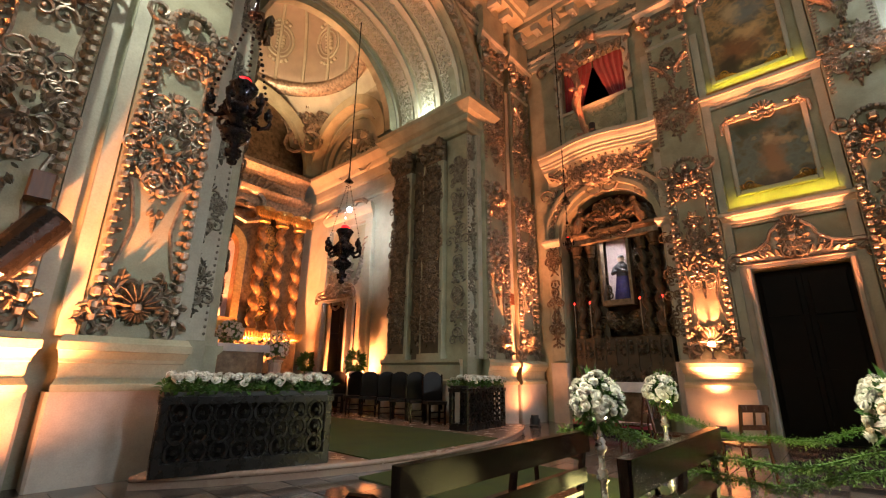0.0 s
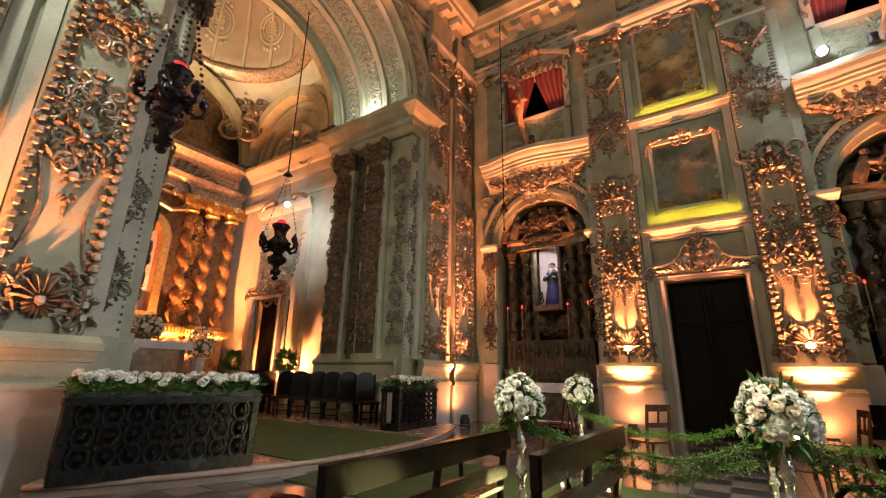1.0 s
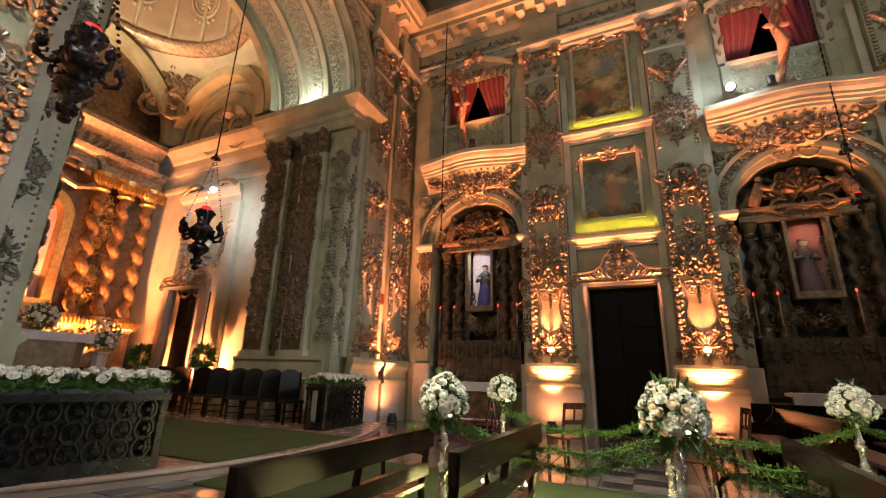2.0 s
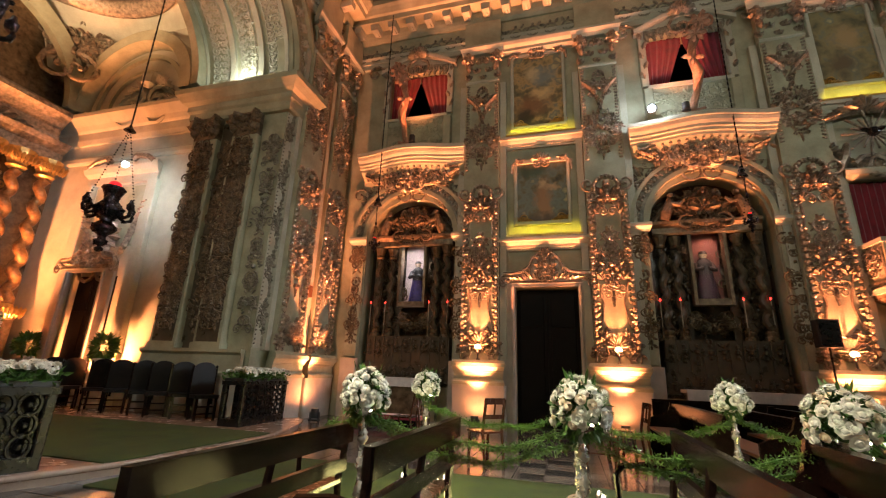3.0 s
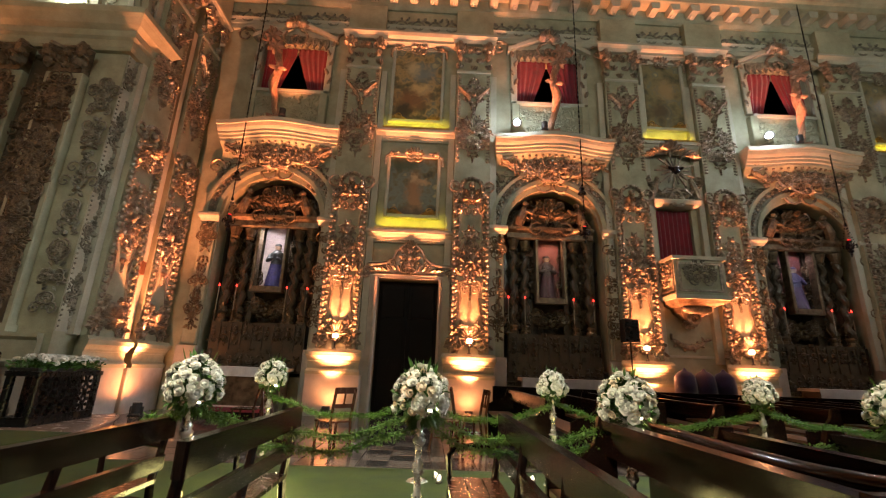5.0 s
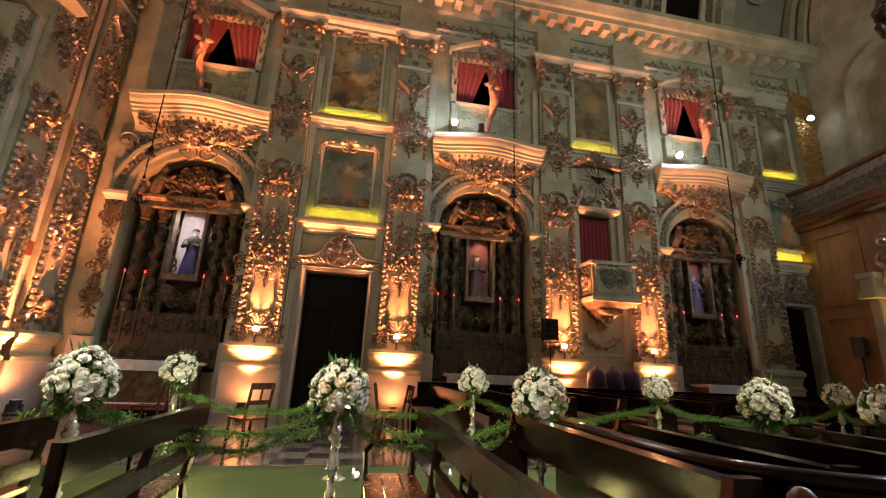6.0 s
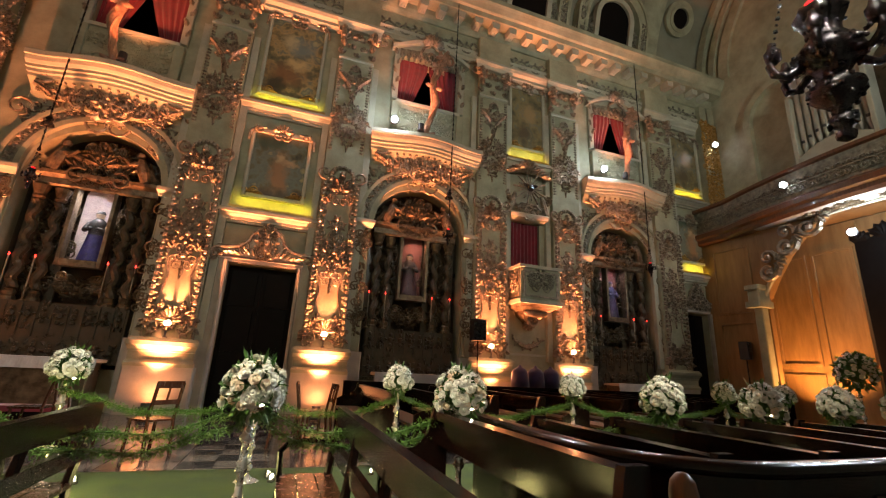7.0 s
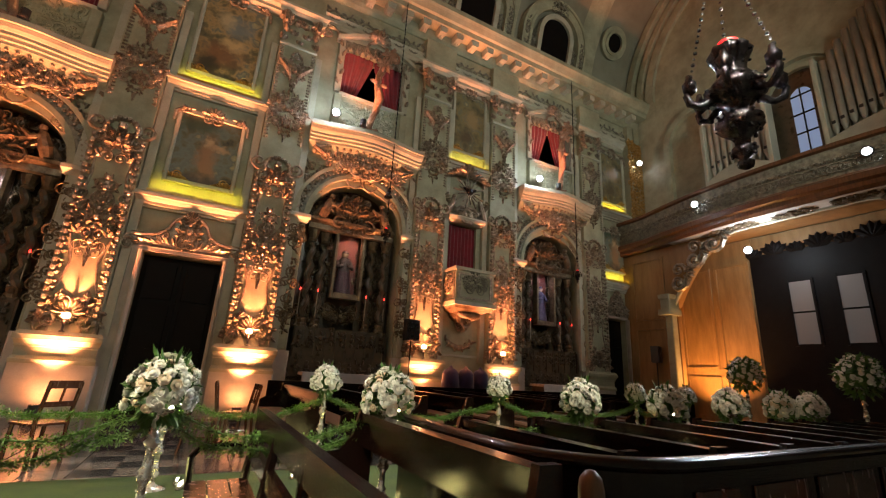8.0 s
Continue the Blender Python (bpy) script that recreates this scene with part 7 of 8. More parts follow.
for k in range(12):
    for i in range(5):
        vc.leaf(-1.9 + 0.62 * k, -0.06, 5.68, (i - 2) * 0.45, 0.34 + 0.16 * (k % 2), 0.26, 0.05)
tagged(part("vestibule_crest", vc, DOOR, ves, "dark carved crest"), kind="stuff")
part("upper_board", Shape().box(-2.05, 5.6, 0.01, 0.04, 5.75, 6.4), WOOD_PANEL, ves)
PANE = glow("dim_grey_pane", (0.16, 0.15, 0.145), 0.12)
for x in (-0.72, 0.52):
    for z in (2.75, 3.75):
        part("pane", Shape().box(x - 0.29, x + 0.29, -0.075, -0.061, z, z + 0.94), PANE, ves, "grey pane")
    part("pane_frame", Shape().box(x - 0.36, x - 0.291, -0.1, -0.061, 2.68, 4.76), DOOR, ves)
    part("pane_frame", Shape().box(x + 0.291, x + 0.36, -0.1, -0.061, 2.68, 4.76), DOOR, ves)
ves.matrix_basis = west_face(17.1, 5.64)

# ---- organ ----
def organ_case(label, w, heights):
    o = thing("organ_case", label, "organ", "organ cases")
    hw = w / 2
    n = len(heights)
    for k, h in enumerate(heights):
        x = -hw + (k + 0.5) * w / n
        r = w / n * 0.42
        foot = 9.1 + 0.35 * cos((x / hw) * pi * 0.5)
        p = Shape().lathe([(0.02, foot - 0.35), (r, foot), (r, foot + h), (r * 0.9, foot + h)], 10, (x, -0.25, 0))
        pp = part("organ_pipe", p, PIPE, o, "", True)
        part("pipe_mouth", Shape().box(x - r * 0.5, x + r * 0.5, -0.25 - r - 0.01, -0.25 - r + 0.02, foot + 0.1, foot + 0.2), PLASTIC, pp)
    base = Shape()
    m = 14
    for k in range(m):
        x0, x1 = -hw + w * k / m, -hw + w * (k + 1) / m
        z0, z1 = 8.72 + 0.35 * cos(x0 / hw * pi * 0.5), 8.72 + 0.35 * cos(x1 / hw * pi * 0.5)
        base.add([(x0, -0.5, 7.0), (x1, -0.5, 7.0), (x1, -0.5, z1), (x0, -0.5, z0), (x0, 0, z0), (x1, 0, z1)], [(0, 1, 2, 3), (3, 2, 5, 4)])
    part("case_base", base, STUCCO_PALE, o, "pale curved case front")
    for m_ in (-1, 1):
        part("case_post", Shape().box(*sorted((m_ * hw, m_ * (hw + 0.14))), -0.5, 0, 7.0, 9.1 + max(heights) * 0.7, 0.02), STUCCO_PALE, o)
    return o


organ_case("organ case with tall tin pipes beside the window", 2.0, [2.3 + 0.5 * abs(k - 4) / 4 for k in range(9)]).matrix_basis = west_face(16.9, 7.35)
organ_case("large organ case with rows of tin pipes", 3.4, [2.3 + 1.3 * (1 - abs(k - 7) / 7.5) for k in range(15)]).matrix_basis = west_face(16.9, 3.0)
win = thing("arched_window", "arched window with dusk-blue panes behind the organ", "window", "", "structure")
wf = Shape()
arch_band(wf, 0.95, 1.12, -0.2, 0, 11.0, 18)
for m in (-1, 1):
    wf.box(*sorted((m * 0.95, m * 1.12)), -0.2, 0, 7.0, 11.0)
part("window_frame", wf, STUCCO, win)
# flat band round the panes, coloured dark in place of a deep shaded reveal
rv = Shape()
arch_band(rv, 0.30, 0.95, -0.03, 0, 11.0, 18)
for m in (-1, 1):
    rv.box(*sorted((m * 0.30, m * 0.95)), -0.03, 0, 7.0, 11.0)
part("reveal_shade", rv, MARBLE_DARK, win, "flat dark band painting the shade of a deep reveal")
gp = Shape().box(-0.30, 0.30, -0.02, 0.0, 8.2, 11.0)
arch_band(gp, 0.0, 0.30, -0.02, 0, 11.0, 14)
part("pane", gp, DUSK, win, "dusk-blue glass")
for z in (8.9, 9.6, 10.3, 11.0):
    part("glazing_bar", Shape().box(-0.30, 0.30, -0.06, -0.031, z, z + 0.05), DOOR, win)
part("glazing_bar", Shape().box(-0.02, 0.02, -0.062, -0.032, 8.2, 11.28), DOOR, win)
win.matrix_basis = west_face(XE - 0.002, 5.45)
for y in (8.9, 5.45, 2.2):
    ar = Shape()
    arch_band(ar, 1.25, 1.5, -0.22, 0, 11.1, 24)
    for m in (-1, 1):
        ar.box(*sorted((m * 1.25, m * 1.5)), -0.22, 0, 6.95, 11.1)
    ob = structure("trim_end_arch", ar, STUCCO, "stucco wall arch behind the organ")
    ob.matrix_basis = west_face(XE, y)
# end pilasters beside the loft
for x in (16.55, 17.0):
    pl = Shape().box(x - 0.18, x + 0.18, YW - 0.3, YW - 0.003, 0, Z_CORN)
    cpl = structure("trim_corner_pilaster", pl, STUCCO, "corner pilaster with gilded carving at the end of the nave wall")
    rc_ = relief(0.32, 10.2, int(x * 10), 0.5, 0.05, True)
    rc_.v = [(a + x, b + YW - 0.302, c + 1.8) for a, b, c in rc_.v]
    tagged(part("corner_carving", rc_, GILT_BRIGHT, cpl, "gilded foliage"), kind="stuff")

# vault lunettes over the long wall
for x in (0.1, 4.3, 8.0, 11.95):
    q = thing("vault_window", "dark arched clerestory window in the vault", "window", "clerestory windows", "structure")
    f = Shape()
    arch_band(f, 0.75, 0.95, -0.12, 0.1, 1.3, 18)
    for m in (-1, 1):
        f.box(*sorted((m * 0.75, m * 0.95)), -0.12, 0.1, 0, 1.3)
    part("window_frame", f, STUCCO_PALE, q)
    g = Shape().box(-0.75, 0.75, 0.0, 0.04, 0, 1.3)
    arch_band(g, 0.0, 0.75, 0.0, 0.04, 1.3, 16)
    part("pane", g, DOOR, q, "dark glass")
    ar = Shape()
    for r0, r1, d in ((1.28, 1.40, 0.10), (1.40, 1.66, 0.05), (1.66, 1.76, 0.12)):
        arch_band(ar, r0, r1, -d, 0.35, 1.15, 24)
        for m in (-1, 1):
            ar.box(*sorted((m * r0, m * r1)), -d, 0.35, -0.3, 1.15)
    part("lunette_moulding", ar, STUCCO, q, "broad moulded arch round the window")
    oc = Shape()
    ro = random.Random(7)
    for m in (-1, 1):
        cluster(oc, m * 1.06, 0.7, 0.36, 0.9, ro, 0.05, 0.05, 0.9)
        cluster(oc, m * 1.53, 0.9, 0.22, 1.5, ro, 0.04, -0.05, 0.8)
    cluster(oc, 0, 2.55, 0.7, 0.6, ro, 0.08, -0.05, 1.2)
    tagged(part("lunette_carving", oc, CARVED_GREY, q), kind="stuff")
    q.matrix_basis = pose(x, YW - 0.12, 14.3, 14, 0, 0)
# oculus in the end bay of the vault
ocu = thing("vault_oculus", "round dark oculus with a moulded ring in the vault", "window", "clerestory windows", "structure")
oc = Shape()
for r0, r1, d in ((0.42, 0.56, 0.10), (0.56, 0.74, 0.05)):
    for half in (1, -1):
        h_ = Shape()
        arch_band(h_, r0, r1, -d, 0.1, 0, 16)
        oc.add([(a * half, b, c * half) for a, b, c in h_.v], h_.f)
part("oculus_ring", oc, STUCCO, ocu)
part("oculus_pane", Shape().slab([(0.42 * cos(2 * pi * k / 24), 0.42 * sin(2 * pi * k / 24)) for k in range(24)], 0.0, 0.05), DOOR, ocu, "dark glass")
ocu.matrix_basis = pose(15.3, YW - 0.75, 16.6, 26, 0, 0)
# banded arch where the vault meets the end wall
for f0, f1, x0 in ((0.985, 0.94, 16.75), (0.92, 0.88, 16.95), (0.86, 0.80, 17.05)):
    ab = Shape()
    for k in range(36):
        v = []
        for xx in (x0, XE - 0.002):
            for f in (f0, f1):
                for yy, zz in (prof[k], prof[k + 1]):
                    v.append((xx, yc + (yy - yc) * f, Z_TOP - 0.1 + (zz - Z_TOP + 0.1) * f))
        ab.add(v, [(0, 1, 3, 2), (2, 3, 7, 6), (4, 5, 1, 0)])
    structure("trim_end_band", ab, STUCCO, "moulded band of the end arch under the vault")
# ---- pews ----
def settee(length, h=0.9):
    """An open-backed bench along y, its back at x = 0, its seat towards -x; far end at y = 0, running to -y."""
    b = thing("open_bench", "dark polished bench with an open railed back", "bench", "open benches")
    part("top_rail", Shape().box(-0.03, 0.03, -length, 0, h - 0.15, h, 0.012), WOOD, b)
    part("mid_rail", Shape().box(-0.045, 0.0, -length + 0.02, -0.02, h - 0.36, h - 0.26, 0.01), WOOD, b)
    seat = Shape()
    for k in range(3):
        seat.box(-0.44 + 0.14 * k, -0.31 + 0.14 * k, -length + 0.03, -0.03, 0.41, 0.44, 0.005)
    part("seat", seat, WOOD_RED, b)
    n = max(2, int(length / 0.75) + 1)
    for k in range(n):
        y = -0.05 - k * (length - 0.1) / (n - 1)
        st = Shape()
        st.tube([(-0.02, y, 0.0), (-0.06, y, 0.42), (0.0, y, h - 0.06)], [0.028, 0.032, 0.026], 6)
        part("back_post", st, WOOD, b)
        part("front_leg", Shape().tube([(-0.42, y, 0.0), (-0.41, y, 0.41)], 0.026, 6), WOOD, b)
    for y in (-0.05, -length + 0.05):
        arm = Shape().tube([(-0.03, y, 0.66), (-0.2, y, 0.68), (-0.38, y, 0.66), (-0.43, y, 0.6), (-0.42, y, 0.42)], 0.022, 6)
        part("arm_rest", arm, WOOD, b)
    return b


def pew(length, h=0.93):
    """A solid-backed pew along y with shaped ends; back at x = 0, seat towards -x."""
    b = thing("pew", "dark polished pew with a solid back and shaped ends", "pew", "pews")
    bk = Shape().box(-0.03, 0.02, -length, 0, 0.70, h - 0.06, 0.008)
    part("backrest", bk, WOOD, b)
    part("top_cap", Shape().box(-0.055, 0.045, -length, 0, h - 0.06, h, 0.02), WOOD, b)
    part("seat", Shape().box(-0.46, -0.03, -length + 0.03, -0.03, 0.42, 0.46, 0.02), WOOD_WARM, b)
    part("kneeler", Shape().box(0.26, 0.40, -length + 0.1, -0.1, 0.14, 0.19, 0.02), WOOD, b)
    for y in (0.0, -length):
        ring = [(-0.46, 0), (0.06, 0), (0.06, 0.5), (0.05, h + 0.02), (-0.06, h + 0.02), (-0.10, 0.78), (-0.2, 0.68), (-0.36, 0.66), (-0.47, 0.6), (-0.47, 0.5)]
        e = Shape().slab(ring, y - 0.025, y + 0.025)
        part("pew_end", e, WOOD, b)
    return b


A = settee(2.0, 0.86)
A.matrix_basis = pose(-1.08, 3.45, 0)
B = settee(1.75, 0.93)
B.matrix_basis = pose(-0.24, 3.72, 0)
C = settee(3.6, 0.93)
C.matrix_basis = pose(1.42, 3.78, 0)
D = pew(2.1, 0.94)
D["label"] = "dark solid-backed front pew of the block"
D.matrix_basis = pose(2.16, 3.42, 0)
rowp = pew(1.72, 0.9)
ROWS_X = [3.08, 3.92, 4.76, 5.6, 6.44, 7.3, 8.15, 9.0, 9.85, 10.7]
for i, x in enumerate(ROWS_X):
    m = pose(x, 3.42, 0)
    if i == 0:
        rowp.matrix_basis = m
    else:
        copy_thing(rowp, m)
# pews across the aisle
farp = pew(3.1, 0.9)
for i, x in enumerate([2.55, 3.3, 4.15, 5.0, 5.85, 6.7, 7.55, 8.4, 9.25, 10.1, 11.0]):
    m = pose(x, 9.5, 0)
    if i == 0:
        farp.matrix_basis = m
    else:
        copy_thing(farp, m)
# low panelled barrier round the block: along its front, round a curved corner and down its side
bar = thing("pew_barrier", "dark polished panelled barrier curving round the pews", "barrier")
LINE = [(2.54, 3.55), (2.52, 2.9), (2.51, 2.3)]
LINE += [(3.16 - 0.65 * cos(radians(a)), 2.12 - 0.65 * sin(radians(a))) for a in (0, 15, 30, 45, 60, 75, 90)]
LINE += [(3.7, 1.47), (4.5, 1.50), (5.6, 1.54), (6.8, 1.57), (8.0, 1.59), (9.4, 1.60), (11.2, 1.60)]


def along(profile):
    """Sweeps (side, z) pairs along the barrier's line."""
    s, m = Shape(), len(profile)
    for i, (x, y) in enumerate(LINE):
        x0, y0 = LINE[max(0, i - 1)]
        x1, y1 = LINE[min(len(LINE) - 1, i + 1)]
        d = math.hypot(x1 - x0, y1 - y0)
        nx, ny = (y1 - y0) / d, -(x1 - x0) / d
        s.v += [(x + nx * o, y + ny * o, z) for o, z in profile]
    for i in range(len(LINE) - 1):
        s.f += [(i * m + k, (i + 1) * m + k, (i + 1) * m + (k + 1) % m, i * m + (k + 1) % m) for k in range(m)]
    s.f += [tuple(range(m)), tuple(range(len(s.v) - 1, len(s.v) - m - 1, -1))]
    return s


part("barrier_board", along([(-0.02, 0.1), (0.02, 0.1), (0.02, 0.86), (-0.02, 0.86)]), WOOD, bar)
part("barrier_rail", along([(-0.06, 0.86), (0.06, 0.86), (0.075, 0.885), (0.06, 0.915), (0.0, 0.925), (-0.06, 0.915), (-0.075, 0.885)]), WOOD, bar, "glossy rounded top rail", True)
part("barrier_foot", along([(-0.04, 0.0), (0.04, 0.0), (0.04, 0.1), (-0.04, 0.1)]), WOOD, bar)
for (x0, y0), (x1, y1) in zip(LINE[9:], LINE[10:]):
    a = math.degrees(math.atan2(y1 - y0, x1 - x0))
    L = math.hypot(x1 - x0, y1 - y0)
    pn = part("barrier_panel", Shape().box(0.08, L - 0.08, -0.036, -0.022, 0.2, 0.76, 0.01), WOOD_RED, bar, "reddish raised panel")
    pn.matrix_basis = pose(x0, y0, 0, 0, 0, a)
post = thing("pew_post", "reddish turned wooden post with a rounded top", "post")
part("post_shaft", Shape().lathe([(0.05, 0), (0.05, 0.66), (0.035, 0.70), (0.05, 0.74), (0.05, 0.88), (0.042, 0.92), (0.02, 0.945), (0.001, 0.95)], 12), WOOD_WARM, post, smooth=True)
post.matrix_basis = pose(2.30, 1.24, 0)
# long dark rail before the side altars
rl = thing("altar_barrier", "long dark wooden rail before the side altars", "barrier")
part("barrier_rail", Shape().box(2.3, 14.0, -0.05, 0.05, 0.86, 0.93, 0.02), WOOD, rl)
part("barrier_board", Shape().box(2.3, 14.0, -0.015, 0.015, 0.15, 0.86), WOOD, rl)
for k in range(10):
    x = 2.35 + k * 1.29
    part("barrier_post", Shape().box(x, x + 0.07, -0.04, 0.04, 0, 0.86, 0.01), WOOD, rl)
rl.matrix_basis = pose(0, 10.35, 0)

# ---- loose wooden chairs ----
def side_chair():
    c = thing("wooden_chair", "reddish wooden chair with a slatted open back", "chair", "wooden chairs")
    for y in (-0.19, 0.16):
        part("front_leg", Shape().tube([(-0.36, y + 0.015, 0), (-0.34, y + 0.015, 0.43)], 0.022, 6), WOOD_RED, c)
        part("back_post", Shape().tube([(0.08, y + 0.015, 0), (0.02, y + 0.015, 0.45), (0.10, y + 0.015, 0.92)], 0.022, 6), WOOD_RED, c)
    seat = Shape()
    for k in range(5):
        seat.box(-0.38 + 0.085 * k, -0.305 + 0.085 * k, -0.2, 0.2, 0.43, 0.455, 0.005)
    part("seat", seat, WOOD_RED, c)
    part("top_rail", Shape().box(0.08, 0.11, -0.19, 0.19, 0.85, 0.94, 0.01), WOOD_RED, c)
    part("mid_rail", Shape().box(0.05, 0.075, -0.18, 0.18, 0.64, 0.70, 0.01), WOOD_RED, c)
    part("back_slat", Shape().tube([(0.06, 0, 0.66), (0.10, 0, 0.9)], 0.014, 6), WOOD_RED, c)
    part("stretcher", Shape().tube([(-0.34, 0.17, 0.2), (0.05, 0.17, 0.2)], 0.012, 6), WOOD_RED, c)
    return c


sc_ = side_chair()
for i, (x, y, a) in enumerate(((-0.50, 6.95, -45), (-1.75, 7.5, 176), (0.95, 7.6, 178), (1.75, 7.9, 8), (1.35, 8.6, 174), (-2.3, 8.4, 0))):
    m = pose(x, y, 0, 0, 0, a)
    if i == 0:
        sc_.matrix_basis = m
    else:
        copy_thing(sc_, m)
red = thing("red_kneeler", "long red cushioned kneeler before the altar", "kneeler")
part("cushion", Shape().box(-0.9, 0.9, -0.2, 0.2, 0.16, 0.26, 0.06), VELVET, red)
part("kneeler_base", Shape().box(-0.88, 0.88, -0.18, 0.18, 0, 0.16, 0.01), WOOD, red)
red.matrix_basis = pose(-3.75, 10.6, 0)
# purple draped seats below the pulpit
for i in range(3):
    v = thing("draped_stool", "small seat draped in purple velvet", "stool", "purple draped seats")
    s = Shape().lathe([(0.26, 0.9), (0.25, 1.1), (0.23, 1.3), (0.16, 1.4), (0.07, 1.44), (0.03, 1.5), (0.001, 1.52)], 16)
    s.v = [(x * (1 + 0.06 * sin(7 * math.atan2(y, x))), y, z) for x, y, z in s.v]
    part("drape", s, VELVET_PURPLE, v, smooth=True)
    part("stool_base", Shape().box(-0.2, 0.2, -0.2, 0.2, 0, 0.9, 0.02), WOOD, v)
    v.matrix_basis = pose(7.25 + 0.5 * i, 11.05, 0)
# ---- flower stands along the aisle ----
def flower_stand(label, seed, r, count, roses, h=1.0):
    f = thing("flower_stand", label, "flower stand", "flower stands along the aisle")
    rnd = random.Random(seed)
    part("stand_foot", Shape().lathe([(0.13, 0), (0.13, 0.015), (0.09, 0.035), (0.035, 0.06), (0.02, 0.09)], 14), SILVER, f, "polished silver foot", True)
    prof = [(0.02, 0.09)]
    z = 0.09
    while z < h - 0.12:
        prof += [(0.024, z + 0.03), (0.042, z + 0.05), (0.048, z + 0.07), (0.032, z + 0.09), (0.040, z + 0.11), (0.025, z + 0.13), (0.024, z + 0.19)]
        z += 0.2
    prof += [(0.02, h - 0.06), (0.09, h - 0.02), (0.10, h)]
    part("stand_stem", Shape().lathe(prof, 10), SILVER, f, "turned silver stem", True)
    bouquet(f, rnd, (0, 0, h + r * 0.52), r, count, roses, 1.12, 330)
    tops = Shape()
    for k in range(9):
        a = rnd.uniform(0, 2 * pi)
        q = rnd.uniform(0.02, 0.10)
        x, y, L = q * cos(a), q * sin(a), rnd.uniform(0.07, 0.13)
        d = Vector((cos(a) * 0.4, sin(a) * 0.4, 1)).normalized()
        sd = d.cross(Vector((rnd.uniform(-1, 1), rnd.uniform(-1, 1), 0.1))).normalized() * 0.008
        p = Vector((x, y, h + r * 1.5))
        tops.add([tuple(p - sd), tuple(p + sd), tuple(p + d * L * 0.6 + sd * 1.3), tuple(p + d * L), tuple(p + d * L * 0.6 - sd * 1.3)], [(0, 1, 2, 3, 4)])
    part("top_leaves", tops, LEAF, f)
    return f


near_a = flower_stand("silver stand with a full ball of white roses and lilies", 3, 0.175, 66, [ROSES[0], ROSES[2], ROSES[2]], 0.98)
near_a.matrix_basis = pose(-0.93, 3.36, 0)
near_c = flower_stand("silver stand with a full ball of white and cream roses", 9, 0.185, 84, [ROSES[0], ROSES[1], ROSES[2], ROSES[2]], 0.96)
near_c.matrix_basis = pose(0.75, 3.36, 0)
for i, x in enumerate((2.31, 4.42, 5.78, 7.05, 8.3, 9.2)):
    copy_thing(near_c if i % 2 == 0 else near_a, pose(x, 3.36, 0, 0, 0, 70 + 60 * i))
far_b = flower_stand("silver stand with a smaller ball of white roses", 21, 0.155, 58, [ROSES[0], ROSES[2]], 1.02)
far_b.matrix_basis = pose(-1.08, 5.45, 0)
FAR_X = (0.72, 2.32, 4.9, 7.9, 9.35)
for i, x in enumerate(FAR_X):
    copy_thing(far_b, pose(x, 5.45, 0, 0, 0, 50 * i + 20))
tallf = flower_stand("tall stand with a broad dome of white roses", 33, 0.33, 100, [ROSES[0], ROSES[2]], 1.45)
tallf["group"] = "tall flower stands"
tallf.matrix_basis = pose(11.2, 3.4, 0)
copy_thing(tallf, pose(11.8, 5.6, 0))


def garland(p, q, sag, seed):
    g = thing("fern_garland", "bright green fern garland hung between flower stands", "garland", "fern garlands")
    rnd = random.Random(seed)
    p, q = Vector(p), Vector(q)
    L = (q - p).length
    n = max(10, int(L / 0.06))
    line = []
    for k in range(n + 1):
        t = k / n
        c = p.lerp(q, t)
        c.z -= sag * 4 * t * (1 - t) + 0.018 * sin(t * 17 + seed)
        c.y += 0.03 * sin(t * 11 + seed * 2)
        line.append(c)
    part("cord", Shape().tube([tuple(c) for c in line], 0.006, 5), LEAF, g)

    def place():
        t = rnd.random()
        c = line[min(n, int(t * n))]
        d = Vector((rnd.gauss(0, 1), rnd.gauss(0, 1), rnd.gauss(-0.25, 1))).normalized()
        return c + d * rnd.uniform(0.0, 0.045) * rnd.uniform(0.4, 1.3) - Vector((0, 0, abs(rnd.gauss(0, 0.012)))), d

    tagged(part("fern_leaves", leaves(rnd, int(1700 * L), place, 0.020), FERN, g), kind="stuff")
    return g


NEAR_X = (-0.93, 0.75, 2.31, 4.42, 5.78, 7.05, 8.3, 9.2)
for i, (a, b) in enumerate(zip(NEAR_X, NEAR_X[1:])):
    garland((a, 3.42, 0.94), (b, 3.42, 0.93), 0.17, 40 + i)
    if i in (0, 1, 3):
        garland((a, 3.47, 0.90), (b, 3.45, 0.88), 0.24, 60 + i)
garland((-0.93, 3.36, 0.95), (-1.35, 3.5, 0.86), 0.05, 80)
FX = (-1.08, *FAR_X)
for i, (a, b) in enumerate(zip(FX, FX[1:])):
    garland((a, 5.45, 0.92), (b, 5.45, 0.92), 0.22, 90 + i)

# tea lights in clear cups at the feet of the stands
def tealight():
    t = thing("tea_light", "small clear glass cup with a lit candle", "candle", "tea lights on the floor")
    cup = part("glass_cup", Shape().lathe([(0.030, 0), (0.034, 0.0), (0.038, 0.075), (0.034, 0.075), (0.030, 0.006), (0.001, 0.006)], 12), GLASS, t)
    part("wax", Shape().lathe([(0.028, 0.007), (0.028, 0.03)], 10), WAX, cup)
    part("flame", Shape().lathe([(0.004, 0.03), (0.012, 0.042), (0.009, 0.055), (0.001, 0.072)], 8), TEALIGHT, cup, "glowing flame")
    return t


